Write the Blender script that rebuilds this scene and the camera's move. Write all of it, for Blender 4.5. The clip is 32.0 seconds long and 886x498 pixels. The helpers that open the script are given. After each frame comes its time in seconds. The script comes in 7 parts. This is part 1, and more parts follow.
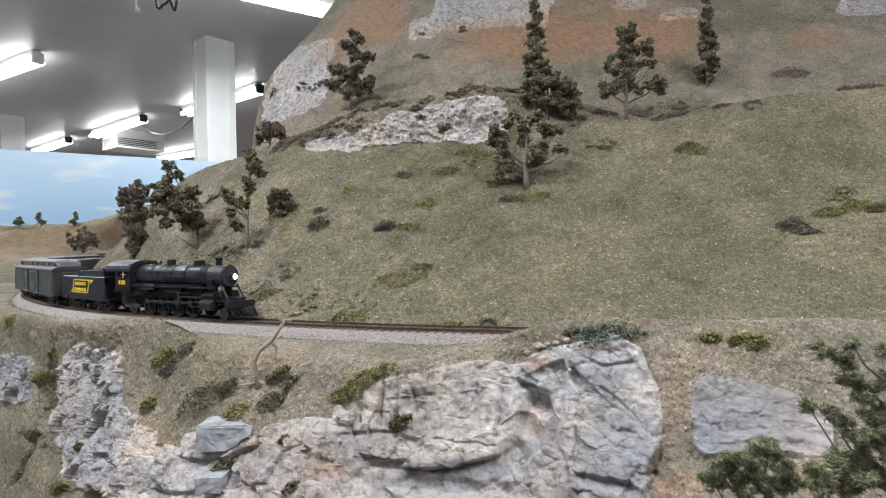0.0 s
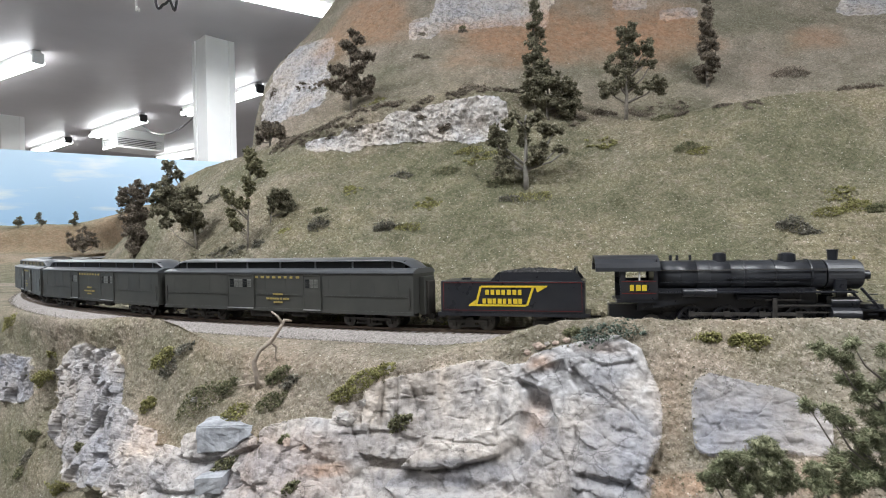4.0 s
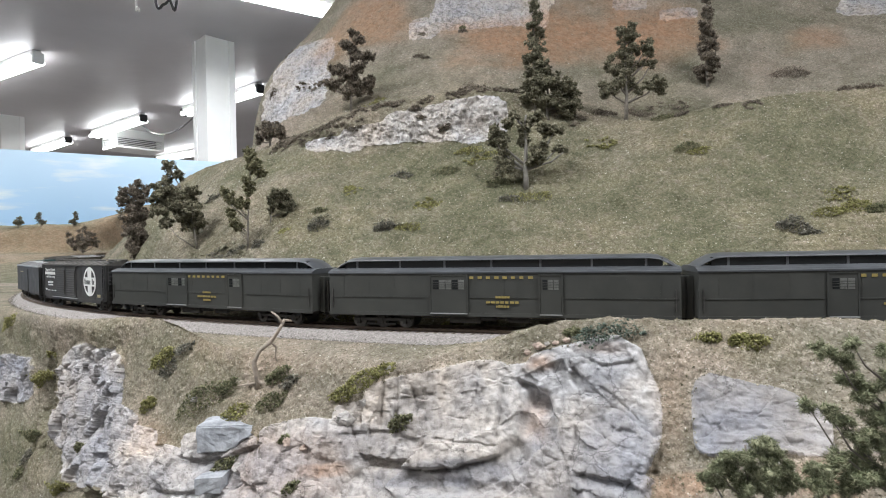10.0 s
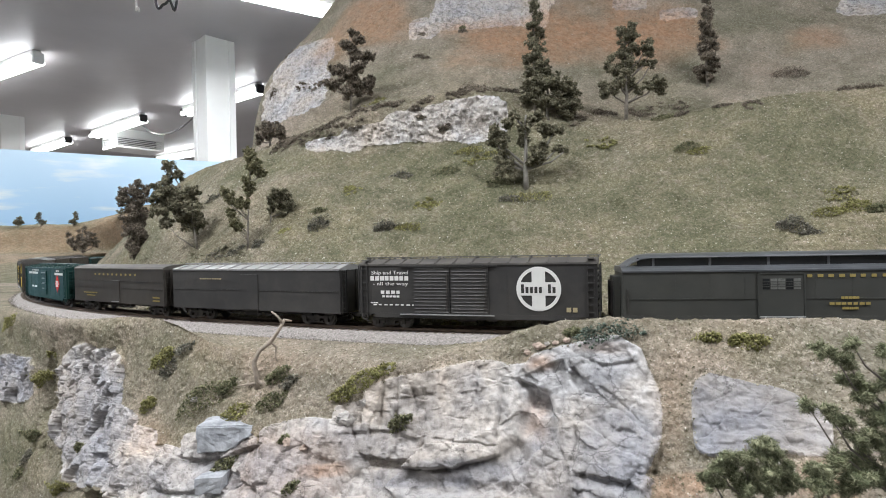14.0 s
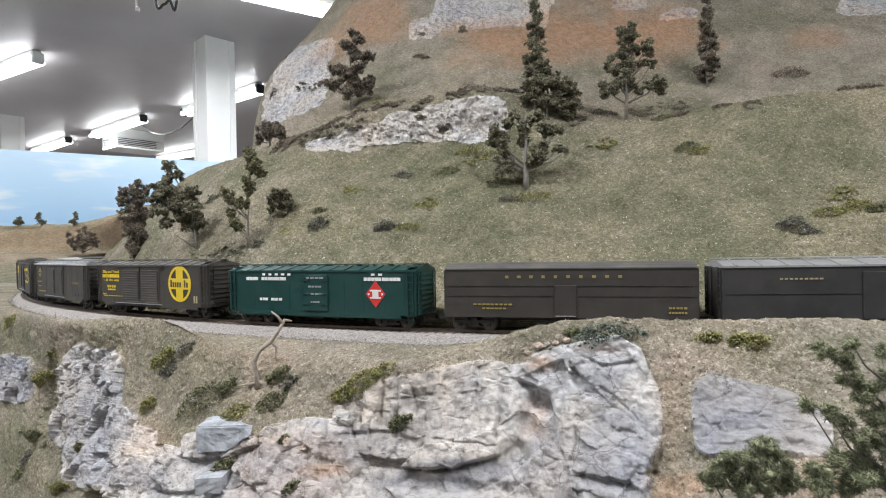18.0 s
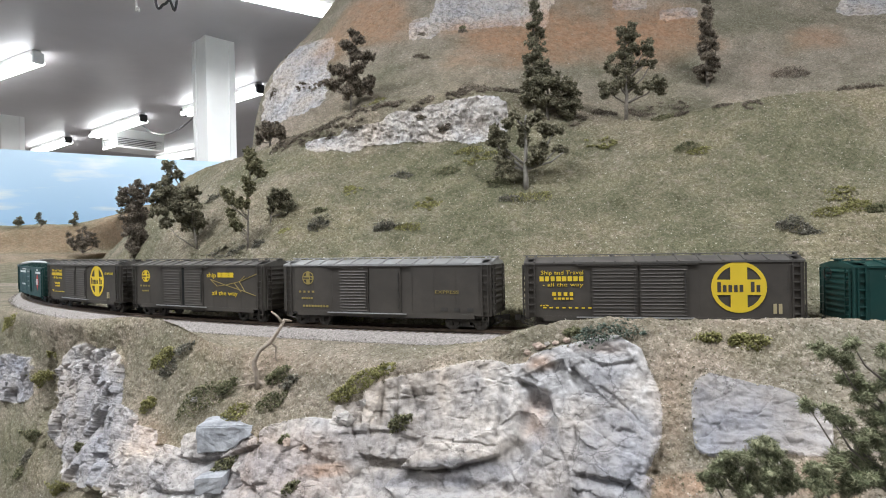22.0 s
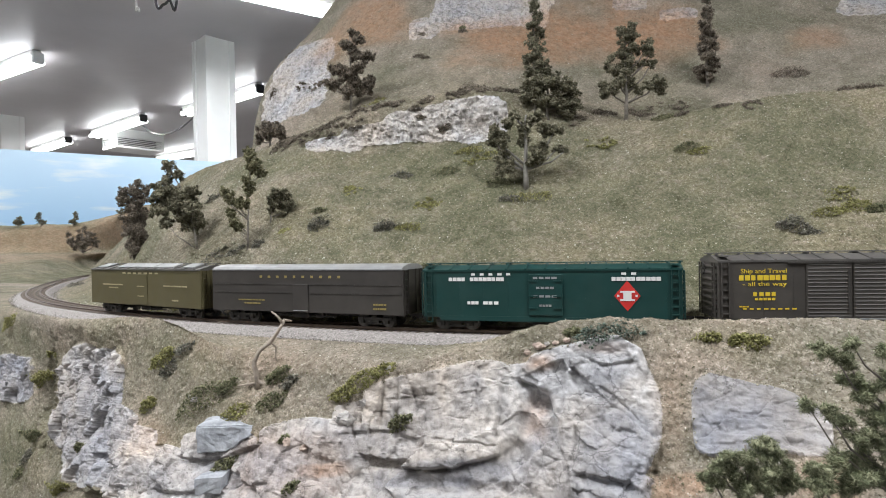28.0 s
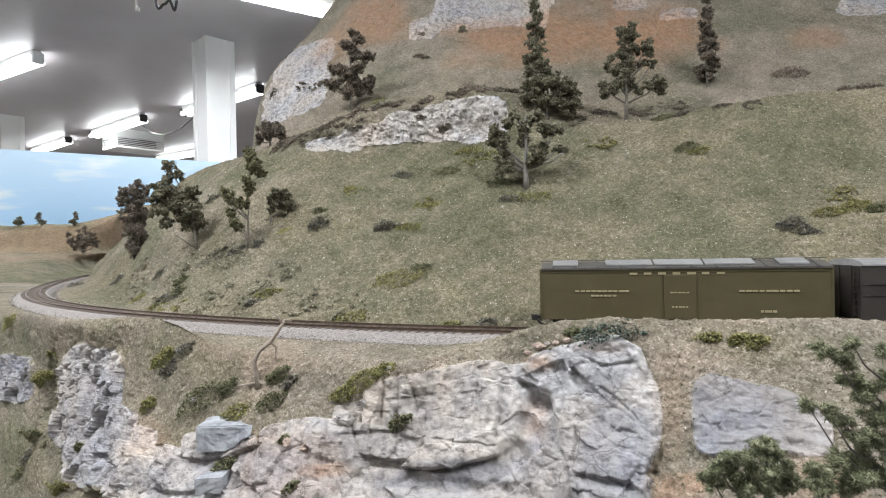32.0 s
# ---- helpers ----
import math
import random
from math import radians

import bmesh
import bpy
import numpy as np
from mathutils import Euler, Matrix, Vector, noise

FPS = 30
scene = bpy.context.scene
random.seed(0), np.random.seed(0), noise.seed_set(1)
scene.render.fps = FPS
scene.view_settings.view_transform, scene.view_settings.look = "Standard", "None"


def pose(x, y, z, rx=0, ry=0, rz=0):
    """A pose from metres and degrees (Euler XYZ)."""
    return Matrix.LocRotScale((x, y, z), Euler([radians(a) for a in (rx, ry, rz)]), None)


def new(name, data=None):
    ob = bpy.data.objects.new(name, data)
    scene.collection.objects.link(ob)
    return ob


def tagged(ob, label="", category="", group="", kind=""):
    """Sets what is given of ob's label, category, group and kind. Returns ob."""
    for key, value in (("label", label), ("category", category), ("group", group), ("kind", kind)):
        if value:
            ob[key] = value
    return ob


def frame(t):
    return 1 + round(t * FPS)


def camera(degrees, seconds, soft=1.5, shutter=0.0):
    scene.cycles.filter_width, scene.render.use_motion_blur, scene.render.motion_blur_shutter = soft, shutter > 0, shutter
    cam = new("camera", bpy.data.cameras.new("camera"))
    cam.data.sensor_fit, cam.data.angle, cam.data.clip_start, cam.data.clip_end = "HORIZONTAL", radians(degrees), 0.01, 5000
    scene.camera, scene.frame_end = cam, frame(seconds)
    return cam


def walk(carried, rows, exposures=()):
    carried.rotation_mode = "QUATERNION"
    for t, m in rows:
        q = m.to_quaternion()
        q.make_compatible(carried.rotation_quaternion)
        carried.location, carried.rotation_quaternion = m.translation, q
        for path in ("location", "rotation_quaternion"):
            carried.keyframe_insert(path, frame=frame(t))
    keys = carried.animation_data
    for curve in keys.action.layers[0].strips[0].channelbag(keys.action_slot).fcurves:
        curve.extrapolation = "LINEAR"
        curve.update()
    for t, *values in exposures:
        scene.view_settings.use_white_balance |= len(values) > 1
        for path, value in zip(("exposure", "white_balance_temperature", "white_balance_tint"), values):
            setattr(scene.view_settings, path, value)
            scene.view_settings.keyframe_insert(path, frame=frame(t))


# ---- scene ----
CAM_Z = 1.30          # eye height over the room's floor
RAIL_Z = 1.240        # top of the rails
CEIL_Z = 2.65
cam = camera(76.2, 32.0, soft=1.0)
EYE = pose(0, 0, CAM_Z, 90 - 0.474, 0, 0) @ pose(0, 0, 0, 0, 0, -1.136)
walk(cam, [(0.0, EYE), (32.0, EYE)], exposures=[(0.0, -0.18, 6500, 10), (2.0, -0.12, 6500, 10), (6.0, 0.02, 6500, 10), (32.0, 0.0, 6500, 10)])


# ---- light: a closed room under fluorescent ceiling fixtures ----
world = bpy.data.worlds.new("room_world")
scene.world = world
world.use_nodes = True
world.node_tree.nodes["Background"].inputs[0].default_value = (0.8, 0.9, 1.0, 1)
world.node_tree.nodes["Background"].inputs[1].default_value = 0.05
TUBE_GLOW = 11.0      # glow of the bare tubes
LAMP_WATTS = 26.0     # light of one pair of tubes
# fixtures: x, y, turn in degrees
# the one at (0.90, -0.50) is added, out of view, to brighten the right hillside
FIXTURES = [(-0.95, 0.20, -30), (0.90, -0.50, -30), (-2.3, -0.95, -30), (-1.07, 2.78, 34), (-2.5, 1.75, -30), (-3.20, 4.08, -30), (-1.94, 4.98, -38), (-3.389, 5.924, -38), (-4.79, 6.926, -38), (-3.55, 7.75, -33), (-7.0, 9.2, -33)]


def lamp(x, y, turn, watts):
    data = bpy.data.lights.new("tube_light", "AREA")
    data.shape, data.size, data.size_y, data.energy, data.color = "RECTANGLE", 1.2, 0.14, watts, (0.95, 0.97, 1.0)
    ob = new("tube_light", data)
    ob.matrix_world = pose(x, y, CEIL_Z - 0.16, 0, 0, turn)


for fx, fy, turn in FIXTURES:
    lamp(fx, fy, turn, LAMP_WATTS)


# ---- materials ----
def material(name):
    m = bpy.data.materials.new(name)
    m.use_nodes = True
    nt = m.node_tree
    return m, nt, nt.nodes["Principled BSDF"]


def node(nt, kind, **values):
    n = nt.nodes.new(kind)
    for k, v in values.items():
        if k in n.inputs:
            n.inputs[k].default_value = v
        else:
            setattr(n, k, v)
    return n


def tex(nt, scale, detail=4.0, rough=0.55, kind="ShaderNodeTexNoise"):
    co = nt.nodes.get("Coords") or nt.nodes.new("ShaderNodeTexCoord")
    co.name = "Coords"
    n = nt.nodes.new(kind)
    n.inputs["Scale"].default_value = scale
    if kind == "ShaderNodeTexNoise":
        n.inputs["Detail"].default_value, n.inputs["Roughness"].default_value = detail, rough
    nt.links.new(co.outputs["Object"], n.inputs["Vector"])
    return n


def ramp(nt, source, stops):
    r = nt.nodes.new("ShaderNodeValToRGB")
    el = r.color_ramp.elements
    while len(el) < len(stops):
        el.new(0.5)
    for e, (p, c) in zip(el, stops):
        e.position, e.color = p, (*c, 1) if len(c) == 3 else c
    nt.links.new(source, r.inputs[0])
    return r.outputs["Color"]


def mix(nt, fac, a, b, kind="MIX"):
    n = nt.nodes.new("ShaderNodeMix")
    n.data_type, n.blend_type = "RGBA", kind
    if isinstance(fac, (int, float)):
        n.inputs[0].default_value = fac
    else:
        nt.links.new(fac, n.inputs[0])
    for sock, val in ((n.inputs[6], a), (n.inputs[7], b)):
        if isinstance(val, tuple):
            sock.default_value = (*val, 1)
        else:
            nt.links.new(val, sock)
    return n.outputs[2]


def bump(nt, bsdf, height, strength, distance):
    b = nt.nodes.new("ShaderNodeBump")
    b.inputs["Strength"].default_value, b.inputs["Distance"].default_value = strength, distance
    nt.links.new(height, b.inputs["Height"])
    nt.links.new(b.outputs[0], bsdf.inputs["Normal"])


def paint(name, rgb, rough=0.5, metal=0.0, vary=0.12, scale=60.0, dirt=0.0, bumps=0.0):
    """Painted or moulded surface: a base colour with fine mottling, and dust."""
    m, nt, b = material(name)
    t = tex(nt, scale, 5)
    lo, hi = tuple(c * (1 - vary) for c in rgb), tuple(min(1, c * (1 + vary)) for c in rgb)
    col = ramp(nt, t.outputs[0], [(0.3, lo), (0.7, hi)])
    if dirt:
        d = tex(nt, scale * 0.35, 6, 0.7)
        f = ramp(nt, d.outputs[0], [(0.45, (0, 0, 0)), (0.75, (dirt, dirt, dirt))])
        col = mix(nt, f, col, (0.30, 0.27, 0.22))
    nt.links.new(col, b.inputs["Base Color"])
    rr = ramp(nt, t.outputs[0], [(0.3, (rough * 0.85,) * 3), (0.7, (min(1, rough * 1.15),) * 3)])
    nt.links.new(rr, b.inputs["Roughness"])
    b.inputs["Metallic"].default_value = metal
    if bumps:
        bump(nt, b, t.outputs[0], 0.4, bumps)
    return m


def glow(name, rgb, strength):
    m, nt, b = material(name)
    b.inputs["Base Color"].default_value = (0.8, 0.8, 0.8, 1)
    b.inputs["Emission Color"].default_value = (*rgb, 1)
    b.inputs["Emission Strength"].default_value = strength
    return m


def terrain_material(name, pitted, pit_at, relief, tone, deep):
    """Scenery foam over plaster: the sheet's own mask tells rock (red), earth (green) and lush turf (blue)."""
    m, nt, b = material(name)
    at = node(nt, "ShaderNodeAttribute", attribute_name="cover")
    sep = nt.nodes.new("ShaderNodeSeparateColor")
    nt.links.new(at.outputs["Color"], sep.inputs[0])
    mid, big = tex(nt, 110, 6, 0.7), tex(nt, 14, 5, 0.6)
    speck = []
    for scale in (520, 1150):
        v = tex(nt, scale, kind="ShaderNodeTexVoronoi")
        sp = nt.nodes.new("ShaderNodeSeparateColor")
        nt.links.new(v.outputs["Color"], sp.inputs[0])
        speck.append(sp.outputs[0])
    fine = mix(nt, 0.5, speck[0], speck[1])
    fine = mix(nt, 0.35, fine, tex(nt, 260, 4, 0.7).outputs[0])
    turf = ramp(nt, fine, [(0.14, (0.192, 0.164, 0.124)), (0.45, (0.302, 0.268, 0.214)), (0.68, (0.398, 0.355, 0.294)), (0.86, (0.61, 0.555, 0.475))])
    lush = ramp(nt, fine, [(0.14, (0.115, 0.112, 0.070)), (0.45, (0.200, 0.190, 0.122)), (0.68, (0.280, 0.262, 0.180)), (0.86, (0.46, 0.425, 0.33))])
    grass = mix(nt, sep.outputs[2], turf, lush)
    straw = ramp(nt, fine, [(0.15, (0.26, 0.215, 0.175)), (0.5, (0.37, 0.312, 0.26)), (0.85, (0.58, 0.515, 0.46))])
    patch = ramp(nt, mid.outputs[0], [(0.50, (0, 0, 0)), (0.70, (0.6, 0.6, 0.6))])
    grass = mix(nt, patch, grass, straw)
    worn = ramp(nt, tex(nt, 28, 6, 0.65).outputs[0], [(0.30, (0.76, 0.77, 0.74)), (0.5, (0.97, 0.97, 0.96)), (0.70, (1.18, 1.16, 1.14))])
    grass = mix(nt, 1.0, grass, worn, "MULTIPLY")
    broad = ramp(nt, tex(nt, 7, 4, 0.6).outputs[0], [(0.36, (0.80, 0.84, 0.80)), (0.5, (0.98, 0.98, 0.99)), (0.64, (1.10, 1.05, 1.06))])
    grass = mix(nt, 1.0, grass, broad, "MULTIPLY")
    earth = ramp(nt, mid.outputs[0], [(0.25, (0.28, 0.168, 0.103)), (0.55, (0.46, 0.28, 0.178)), (0.8, (0.58, 0.44, 0.33))])
    earth = mix(nt, 0.5, earth, ramp(nt, fine, [(0.2, (0.65, 0.65, 0.65)), (0.8, (1.35, 1.35, 1.35))]), "MULTIPLY")
    spotty = ramp(nt, tex(nt, 60, 6, 0.7).outputs[0], [(0.35, (0.6, 0.6, 0.6)), (0.6, (1, 1, 1))])
    col = mix(nt, mix(nt, 1.0, sep.outputs[1], spotty, "MULTIPLY"), grass, earth)
    r1, r2 = tex(nt, 45, 8, 0.68), tex(nt, 260, 5, 0.7)
    stone = ramp(nt, r1.outputs[0], [(0.28, (0.43, 0.415, 0.40)), (0.42, (0.51, 0.49, 0.47)), (0.56, (0.57, 0.55, 0.53)), (0.74, (0.66, 0.635, 0.605))])
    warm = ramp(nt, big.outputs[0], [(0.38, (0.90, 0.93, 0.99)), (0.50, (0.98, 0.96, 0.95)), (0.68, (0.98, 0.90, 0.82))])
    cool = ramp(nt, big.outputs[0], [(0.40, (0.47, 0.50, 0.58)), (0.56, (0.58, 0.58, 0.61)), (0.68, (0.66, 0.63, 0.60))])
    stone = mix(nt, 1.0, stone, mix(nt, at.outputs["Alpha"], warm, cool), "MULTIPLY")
    grit = ramp(nt, r2.outputs[0], [(0.36, (0.42, 0.41, 0.40)), (0.50, (1, 1, 1))])
    stone = mix(nt, 0.45, stone, grit, "MULTIPLY")
    pits = ramp(nt, tex(nt, 105, 5, 0.75).outputs[0], [(pit_at - 0.09, (0.44, 0.42, 0.40)), (pit_at, (1, 1, 1))])
    stone = mix(nt, pitted, stone, pits, "MULTIPLY")
    stone = mix(nt, 1.0, stone, (tone, tone, tone), "MULTIPLY")
    mp = nt.nodes.new("ShaderNodeMapping")
    mp.inputs["Scale"].default_value = (1.0, 1.0, 0.22)
    nt.links.new(nt.nodes["Coords"].outputs["Object"], mp.inputs[0])
    wash = tex(nt, 170, 5, 0.65)
    nt.links.new(mp.outputs[0], wash.inputs["Vector"])
    stone = mix(nt, 0.8, stone, ramp(nt, wash.outputs[0], [(0.34, (0.78, 0.77, 0.77)), (0.50, (1.0, 1.0, 1.0)), (0.68, (1.14, 1.13, 1.11))]), "MULTIPLY")
    stone = mix(nt, mix(nt, 1.0, sep.outputs[1], spotty, "MULTIPLY"), stone, mix(nt, 1.0, stone, (1.06, 0.78, 0.60), "MULTIPLY"))
    warp = nt.nodes.new("ShaderNodeVectorMath")
    warp.operation = "MULTIPLY_ADD"
    warp.inputs[1].default_value = (0.02, 0.02, 0.02)
    nt.links.new(tex(nt, 70, 4, 0.6).outputs["Color"], warp.inputs[0])
    nt.links.new(nt.nodes["Coords"].outputs["Object"], warp.inputs[2])
    edges = []
    for scale, dark in ((48, 0.55), (150, 0.72)):
        cr = nt.nodes.new("ShaderNodeTexVoronoi")
        cr.feature = "DISTANCE_TO_EDGE"
        cr.inputs["Scale"].default_value = scale
        nt.links.new(warp.outputs[0], cr.inputs["Vector"])
        line = ramp(nt, cr.outputs["Distance"], [(0.0, (dark, dark, dark)), (0.03, (1, 1, 1))])
        broken = ramp(nt, tex(nt, scale * 0.45, 3).outputs[0], [(0.53, (0, 0, 0)), (0.62, (1, 1, 1))])
        line = mix(nt, broken, (1.0, 1.0, 1.0), line)
        stone = mix(nt, 1.0, stone, line, "MULTIPLY")
        edges.append(line)
    rag = nt.nodes.new("ShaderNodeMath")
    rag.operation = "MULTIPLY_ADD"
    rag.inputs[1].default_value = 0.75
    nt.links.new(tex(nt, 150, 5, 0.75).outputs[0], rag.inputs[0])
    nt.links.new(sep.outputs[0], rag.inputs[2])
    bare = ramp(nt, rag.outputs[0], [(0.74, (0, 0, 0)), (0.88, (1, 1, 1))])
    col = mix(nt, bare, col, stone)
    nt.links.new(col, b.inputs["Base Color"])
    b.inputs["Roughness"].default_value = 0.95
    b.inputs["Specular IOR Level"].default_value = 0.15
    rocky = mix(nt, 0.5, mix(nt, 0.4, r1.outputs[0], r2.outputs[0]), mix(nt, 0.5, *edges))
    if deep > 0.005:
        lumps = nt.nodes.new("ShaderNodeTexVoronoi")
        lumps.inputs["Scale"].default_value = 125
        nt.links.new(warp.outputs[0], lumps.inputs["Vector"])
        rocky = mix(nt, 0.55, rocky, lumps.outputs["Distance"])
    h = mix(nt, bare, mix(nt, 0.0034 / deep, (0.5, 0.5, 0.5), fine), mix(nt, relief, (0.5, 0.5, 0.5), rocky))
    bump(nt, b, h, 1.0, deep)
    return m


GROUND = terrain_material("scenery_ground", 0.22, 0.46, 0.38, 1.10, 0.0034)
HILL_GROUND = terrain_material("hillside_ground", 0.65, 0.50, 1.0, 1.18, 0.0085)
def grain(name, stops, rough=0.95):
    """Loose grains, each of its own shade."""
    m, nt, b = material(name)
    g = nt.nodes.new("ShaderNodeNewGeometry")
    nt.links.new(ramp(nt, g.outputs["Random Per Island"], stops), b.inputs["Base Color"])
    b.inputs["Roughness"].default_value = rough
    b.inputs["Specular IOR Level"].default_value = 0.15
    return m


TURF_GRAIN = grain("turf_grain", [(0.0, (0.13, 0.122, 0.075)), (0.4, (0.20, 0.185, 0.12)), (0.78, (0.31, 0.28, 0.205)), (0.93, (0.48, 0.44, 0.35)), (1.0, (0.78, 0.75, 0.69))])
GRAVEL = grain("gravel", [(0.0, (0.10, 0.088, 0.082)), (0.5, (0.30, 0.27, 0.255)), (1.0, (0.62, 0.58, 0.56))])
LEAF_DARK = grain("foliage_dark_green", [(0.0, (0.088, 0.083, 0.056)), (0.5, (0.185, 0.173, 0.118)), (1.0, (0.33, 0.31, 0.225))])
LEAF_BROWN = grain("foliage_brown", [(0.0, (0.086, 0.072, 0.057)), (0.5, (0.18, 0.152, 0.121)), (1.0, (0.33, 0.282, 0.23))])
LEAF_OLIVE = grain("foliage_olive", [(0.0, (0.12, 0.114, 0.040)), (0.5, (0.26, 0.25, 0.10)), (1.0, (0.42, 0.40, 0.19))])
LEAF_GREY = grain("foliage_grey", [(0.0, (0.075, 0.072, 0.058)), (0.5, (0.18, 0.172, 0.14)), (1.0, (0.31, 0.295, 0.245))])
LEAF_GREY_GREEN = grain("foliage_grey_green", [(0.0, (0.13, 0.125, 0.085)), (0.5, (0.27, 0.255, 0.18)), (1.0, (0.46, 0.43, 0.33))])
LEAF_BLUE = grain("foliage_blue_green", [(0.0, (0.062, 0.083, 0.065)), (0.5, (0.138, 0.175, 0.144)), (1.0, (0.25, 0.288, 0.237))])
LEAF_PINE = grain("foliage_pine", [(0.0, (0.11, 0.125, 0.07)), (0.5, (0.22, 0.24, 0.145)), (1.0, (0.41, 0.41, 0.27))])
LEAF_OLIVE_DARK = grain("foliage_dull_olive", [(0.0, (0.09, 0.085, 0.045)), (0.5, (0.175, 0.165, 0.095)), (1.0, (0.29, 0.275, 0.175))])
LEAF_SHRUB = grain("foliage_shrub_green", [(0.0, (0.085, 0.09, 0.050)), (0.5, (0.17, 0.172, 0.10)), (1.0, (0.32, 0.31, 0.19))])
LIMESTONE = grain("limestone_chip", [(0.0, (0.45, 0.43, 0.40)), (1.0, (0.8, 0.78, 0.74))])
BARK_PALE = paint("bark_pale", (0.25, 0.235, 0.21), 0.95, vary=0.3, scale=250, bumps=0.0006)
BARK = paint("bark", (0.20, 0.18, 0.155), 0.95, vary=0.35, scale=250, bumps=0.0006)
DEADWOOD = paint("dead_wood", (0.36, 0.305, 0.25), 0.9, vary=0.3, scale=250, bumps=0.0005)
STONE = paint("loose_stone", (0.40, 0.38, 0.36), 0.95, vary=0.35, scale=160, bumps=0.0008)
STONE_PINK = paint("loose_stone_pink", (0.44, 0.35, 0.295), 0.95, vary=0.25, scale=160, bumps=0.0006)
STONE_BLUE = paint("loose_stone_blue", (0.40, 0.42, 0.455), 0.95, vary=0.42, scale=110, dirt=0.3, bumps=0.003)
BALLAST = paint("ballast_stone", (0.30, 0.275, 0.26), 0.95, vary=0.45, scale=700, bumps=0.001)
TIE_WOOD = paint("tie_wood", (0.150, 0.122, 0.100), 0.9, vary=0.4, scale=300)
RAIL = paint("weathered_rail", (0.16, 0.12, 0.095), 0.5, 0.6, vary=0.3, scale=200)
CEILING = paint("ceiling_paint", (0.50, 0.475, 0.485), 0.40, vary=0.10, scale=1.6, bumps=0.03)
WHITE = paint("white_paint", (0.82, 0.82, 0.80), 0.5, vary=0.03, scale=8)
WALLPAINT = paint("wall_paint", (0.62, 0.60, 0.56), 0.8, vary=0.05, scale=3)
FLOOR = paint("floor_vinyl", (0.30, 0.28, 0.26), 0.6, vary=0.1, scale=4)
METAL_DARK = paint("dark_metal", (0.05, 0.05, 0.052), 0.5, 0.4)
TUBE = glow("fluorescent_tube", (0.93, 0.98, 1.0), TUBE_GLOW)


# ---- meshes ----
def part(name, bm, mat, parent=None, label=""):
    """Link a bmesh as one mesh object under parent."""
    me = bpy.data.meshes.new(name)
    bm.to_mesh(me)
    bm.free()
    me.materials.append(mat)
    ob = new(name, me)
    ob.parent = parent
    if label:
        ob["label"] = label
    return ob


def grid_mesh(name, pts, mat, cover=None, smooth=True):
    """A sheet from an array of points, rows by columns."""
    nv, nu = pts.shape[:2]
    me = bpy.data.meshes.new(name)
    i = np.arange(nv * nu).reshape(nv, nu)
    quads = np.stack([i[:-1, :-1], i[:-1, 1:], i[1:, 1:], i[1:, :-1]], -1).reshape(-1, 4)
    me.vertices.add(nv * nu)
    me.vertices.foreach_set("co", pts.reshape(-1).astype(np.float32))
    me.loops.add(quads.size)
    me.loops.foreach_set("vertex_index", quads.reshape(-1).astype(np.int32))
    me.polygons.add(len(quads))
    me.polygons.foreach_set("loop_start", np.arange(0, quads.size, 4, dtype=np.int32))
    me.update(calc_edges=True)
    me.polygons.foreach_set("use_smooth", np.full(len(quads), smooth))
    if cover is not None:
        at = me.color_attributes.new("cover", "FLOAT_COLOR", "POINT")
        c = np.ones((nv * nu, 4), np.float32)
        c[:] = cover.reshape(-1, 4)
        at.data.foreach_set("color", c.reshape(-1))
    me.materials.append(mat)
    return new(name, me)


def value_noise(p, seed=0):
    """Smooth noise in 0..1 at an array of points."""
    i = np.floor(p).astype(np.int64)
    f = p - i
    f = f * f * (3 - 2 * f)
    out = 0
    for dx in (0, 1):
        for dy in (0, 1):
            for dz in (0, 1):
                h = (i[..., 0] + dx) * 374761393 + (i[..., 1] + dy) * 668265263 + (i[..., 2] + dz) * 2147483647 + seed * 144665
                h = (h ^ (h >> 13)) * 1274126177 & 0xFFFFFFFF
                h = ((h ^ (h >> 16)) & 0xFFFF) / 65535.0
                w = np.where(dx, f[..., 0], 1 - f[..., 0]) * np.where(dy, f[..., 1], 1 - f[..., 1]) * np.where(dz, f[..., 2], 1 - f[..., 2])
                out = out + h * w
    return out


def fbm(p, scale, octaves=4, seed=0, ridge=False):
    total, amp, norm = 0, 1.0, 0
    for k in range(octaves):
        n = value_noise(p * scale * 2 ** k + 17.3 * k, seed + k)
        if ridge:
            n = 1 - np.abs(2 * n - 1)
        total, norm, amp = total + amp * n, norm + amp, amp * 0.5
    return total / norm


def spline(p, t):
    """Points of a smooth curve (or of curves side by side) through the rows of p at the steps t."""
    n = len(p)
    i = np.clip(np.floor(t).astype(int), 0, n - 2)
    f = (t - i).reshape((-1,) + (1,) * (p.ndim - 1))
    a, b, c, d = (p[np.clip(i + k, 0, n - 1)] for k in (-1, 0, 1, 2))
    return b + 0.5 * f * (c - a + f * (2 * a - 5 * b + 4 * c - d + f * (3 * (b - c) + d - a)))


def loft(lines, us, vs):
    return spline(spline(np.array(lines), vs).transpose(1, 0, 2), us).transpose(1, 0, 2)


def sheet_normals(p):
    du, dv = np.gradient(p, axis=1), np.gradient(p, axis=0)
    n = np.cross(du, dv)
    n /= np.linalg.norm(n, axis=-1, keepdims=True) + 1e-12
    return n


def smooth(x, a, b):
    t = np.clip((x - a) / (b - a), 0, 1)
    return t * t * (3 - 2 * t)


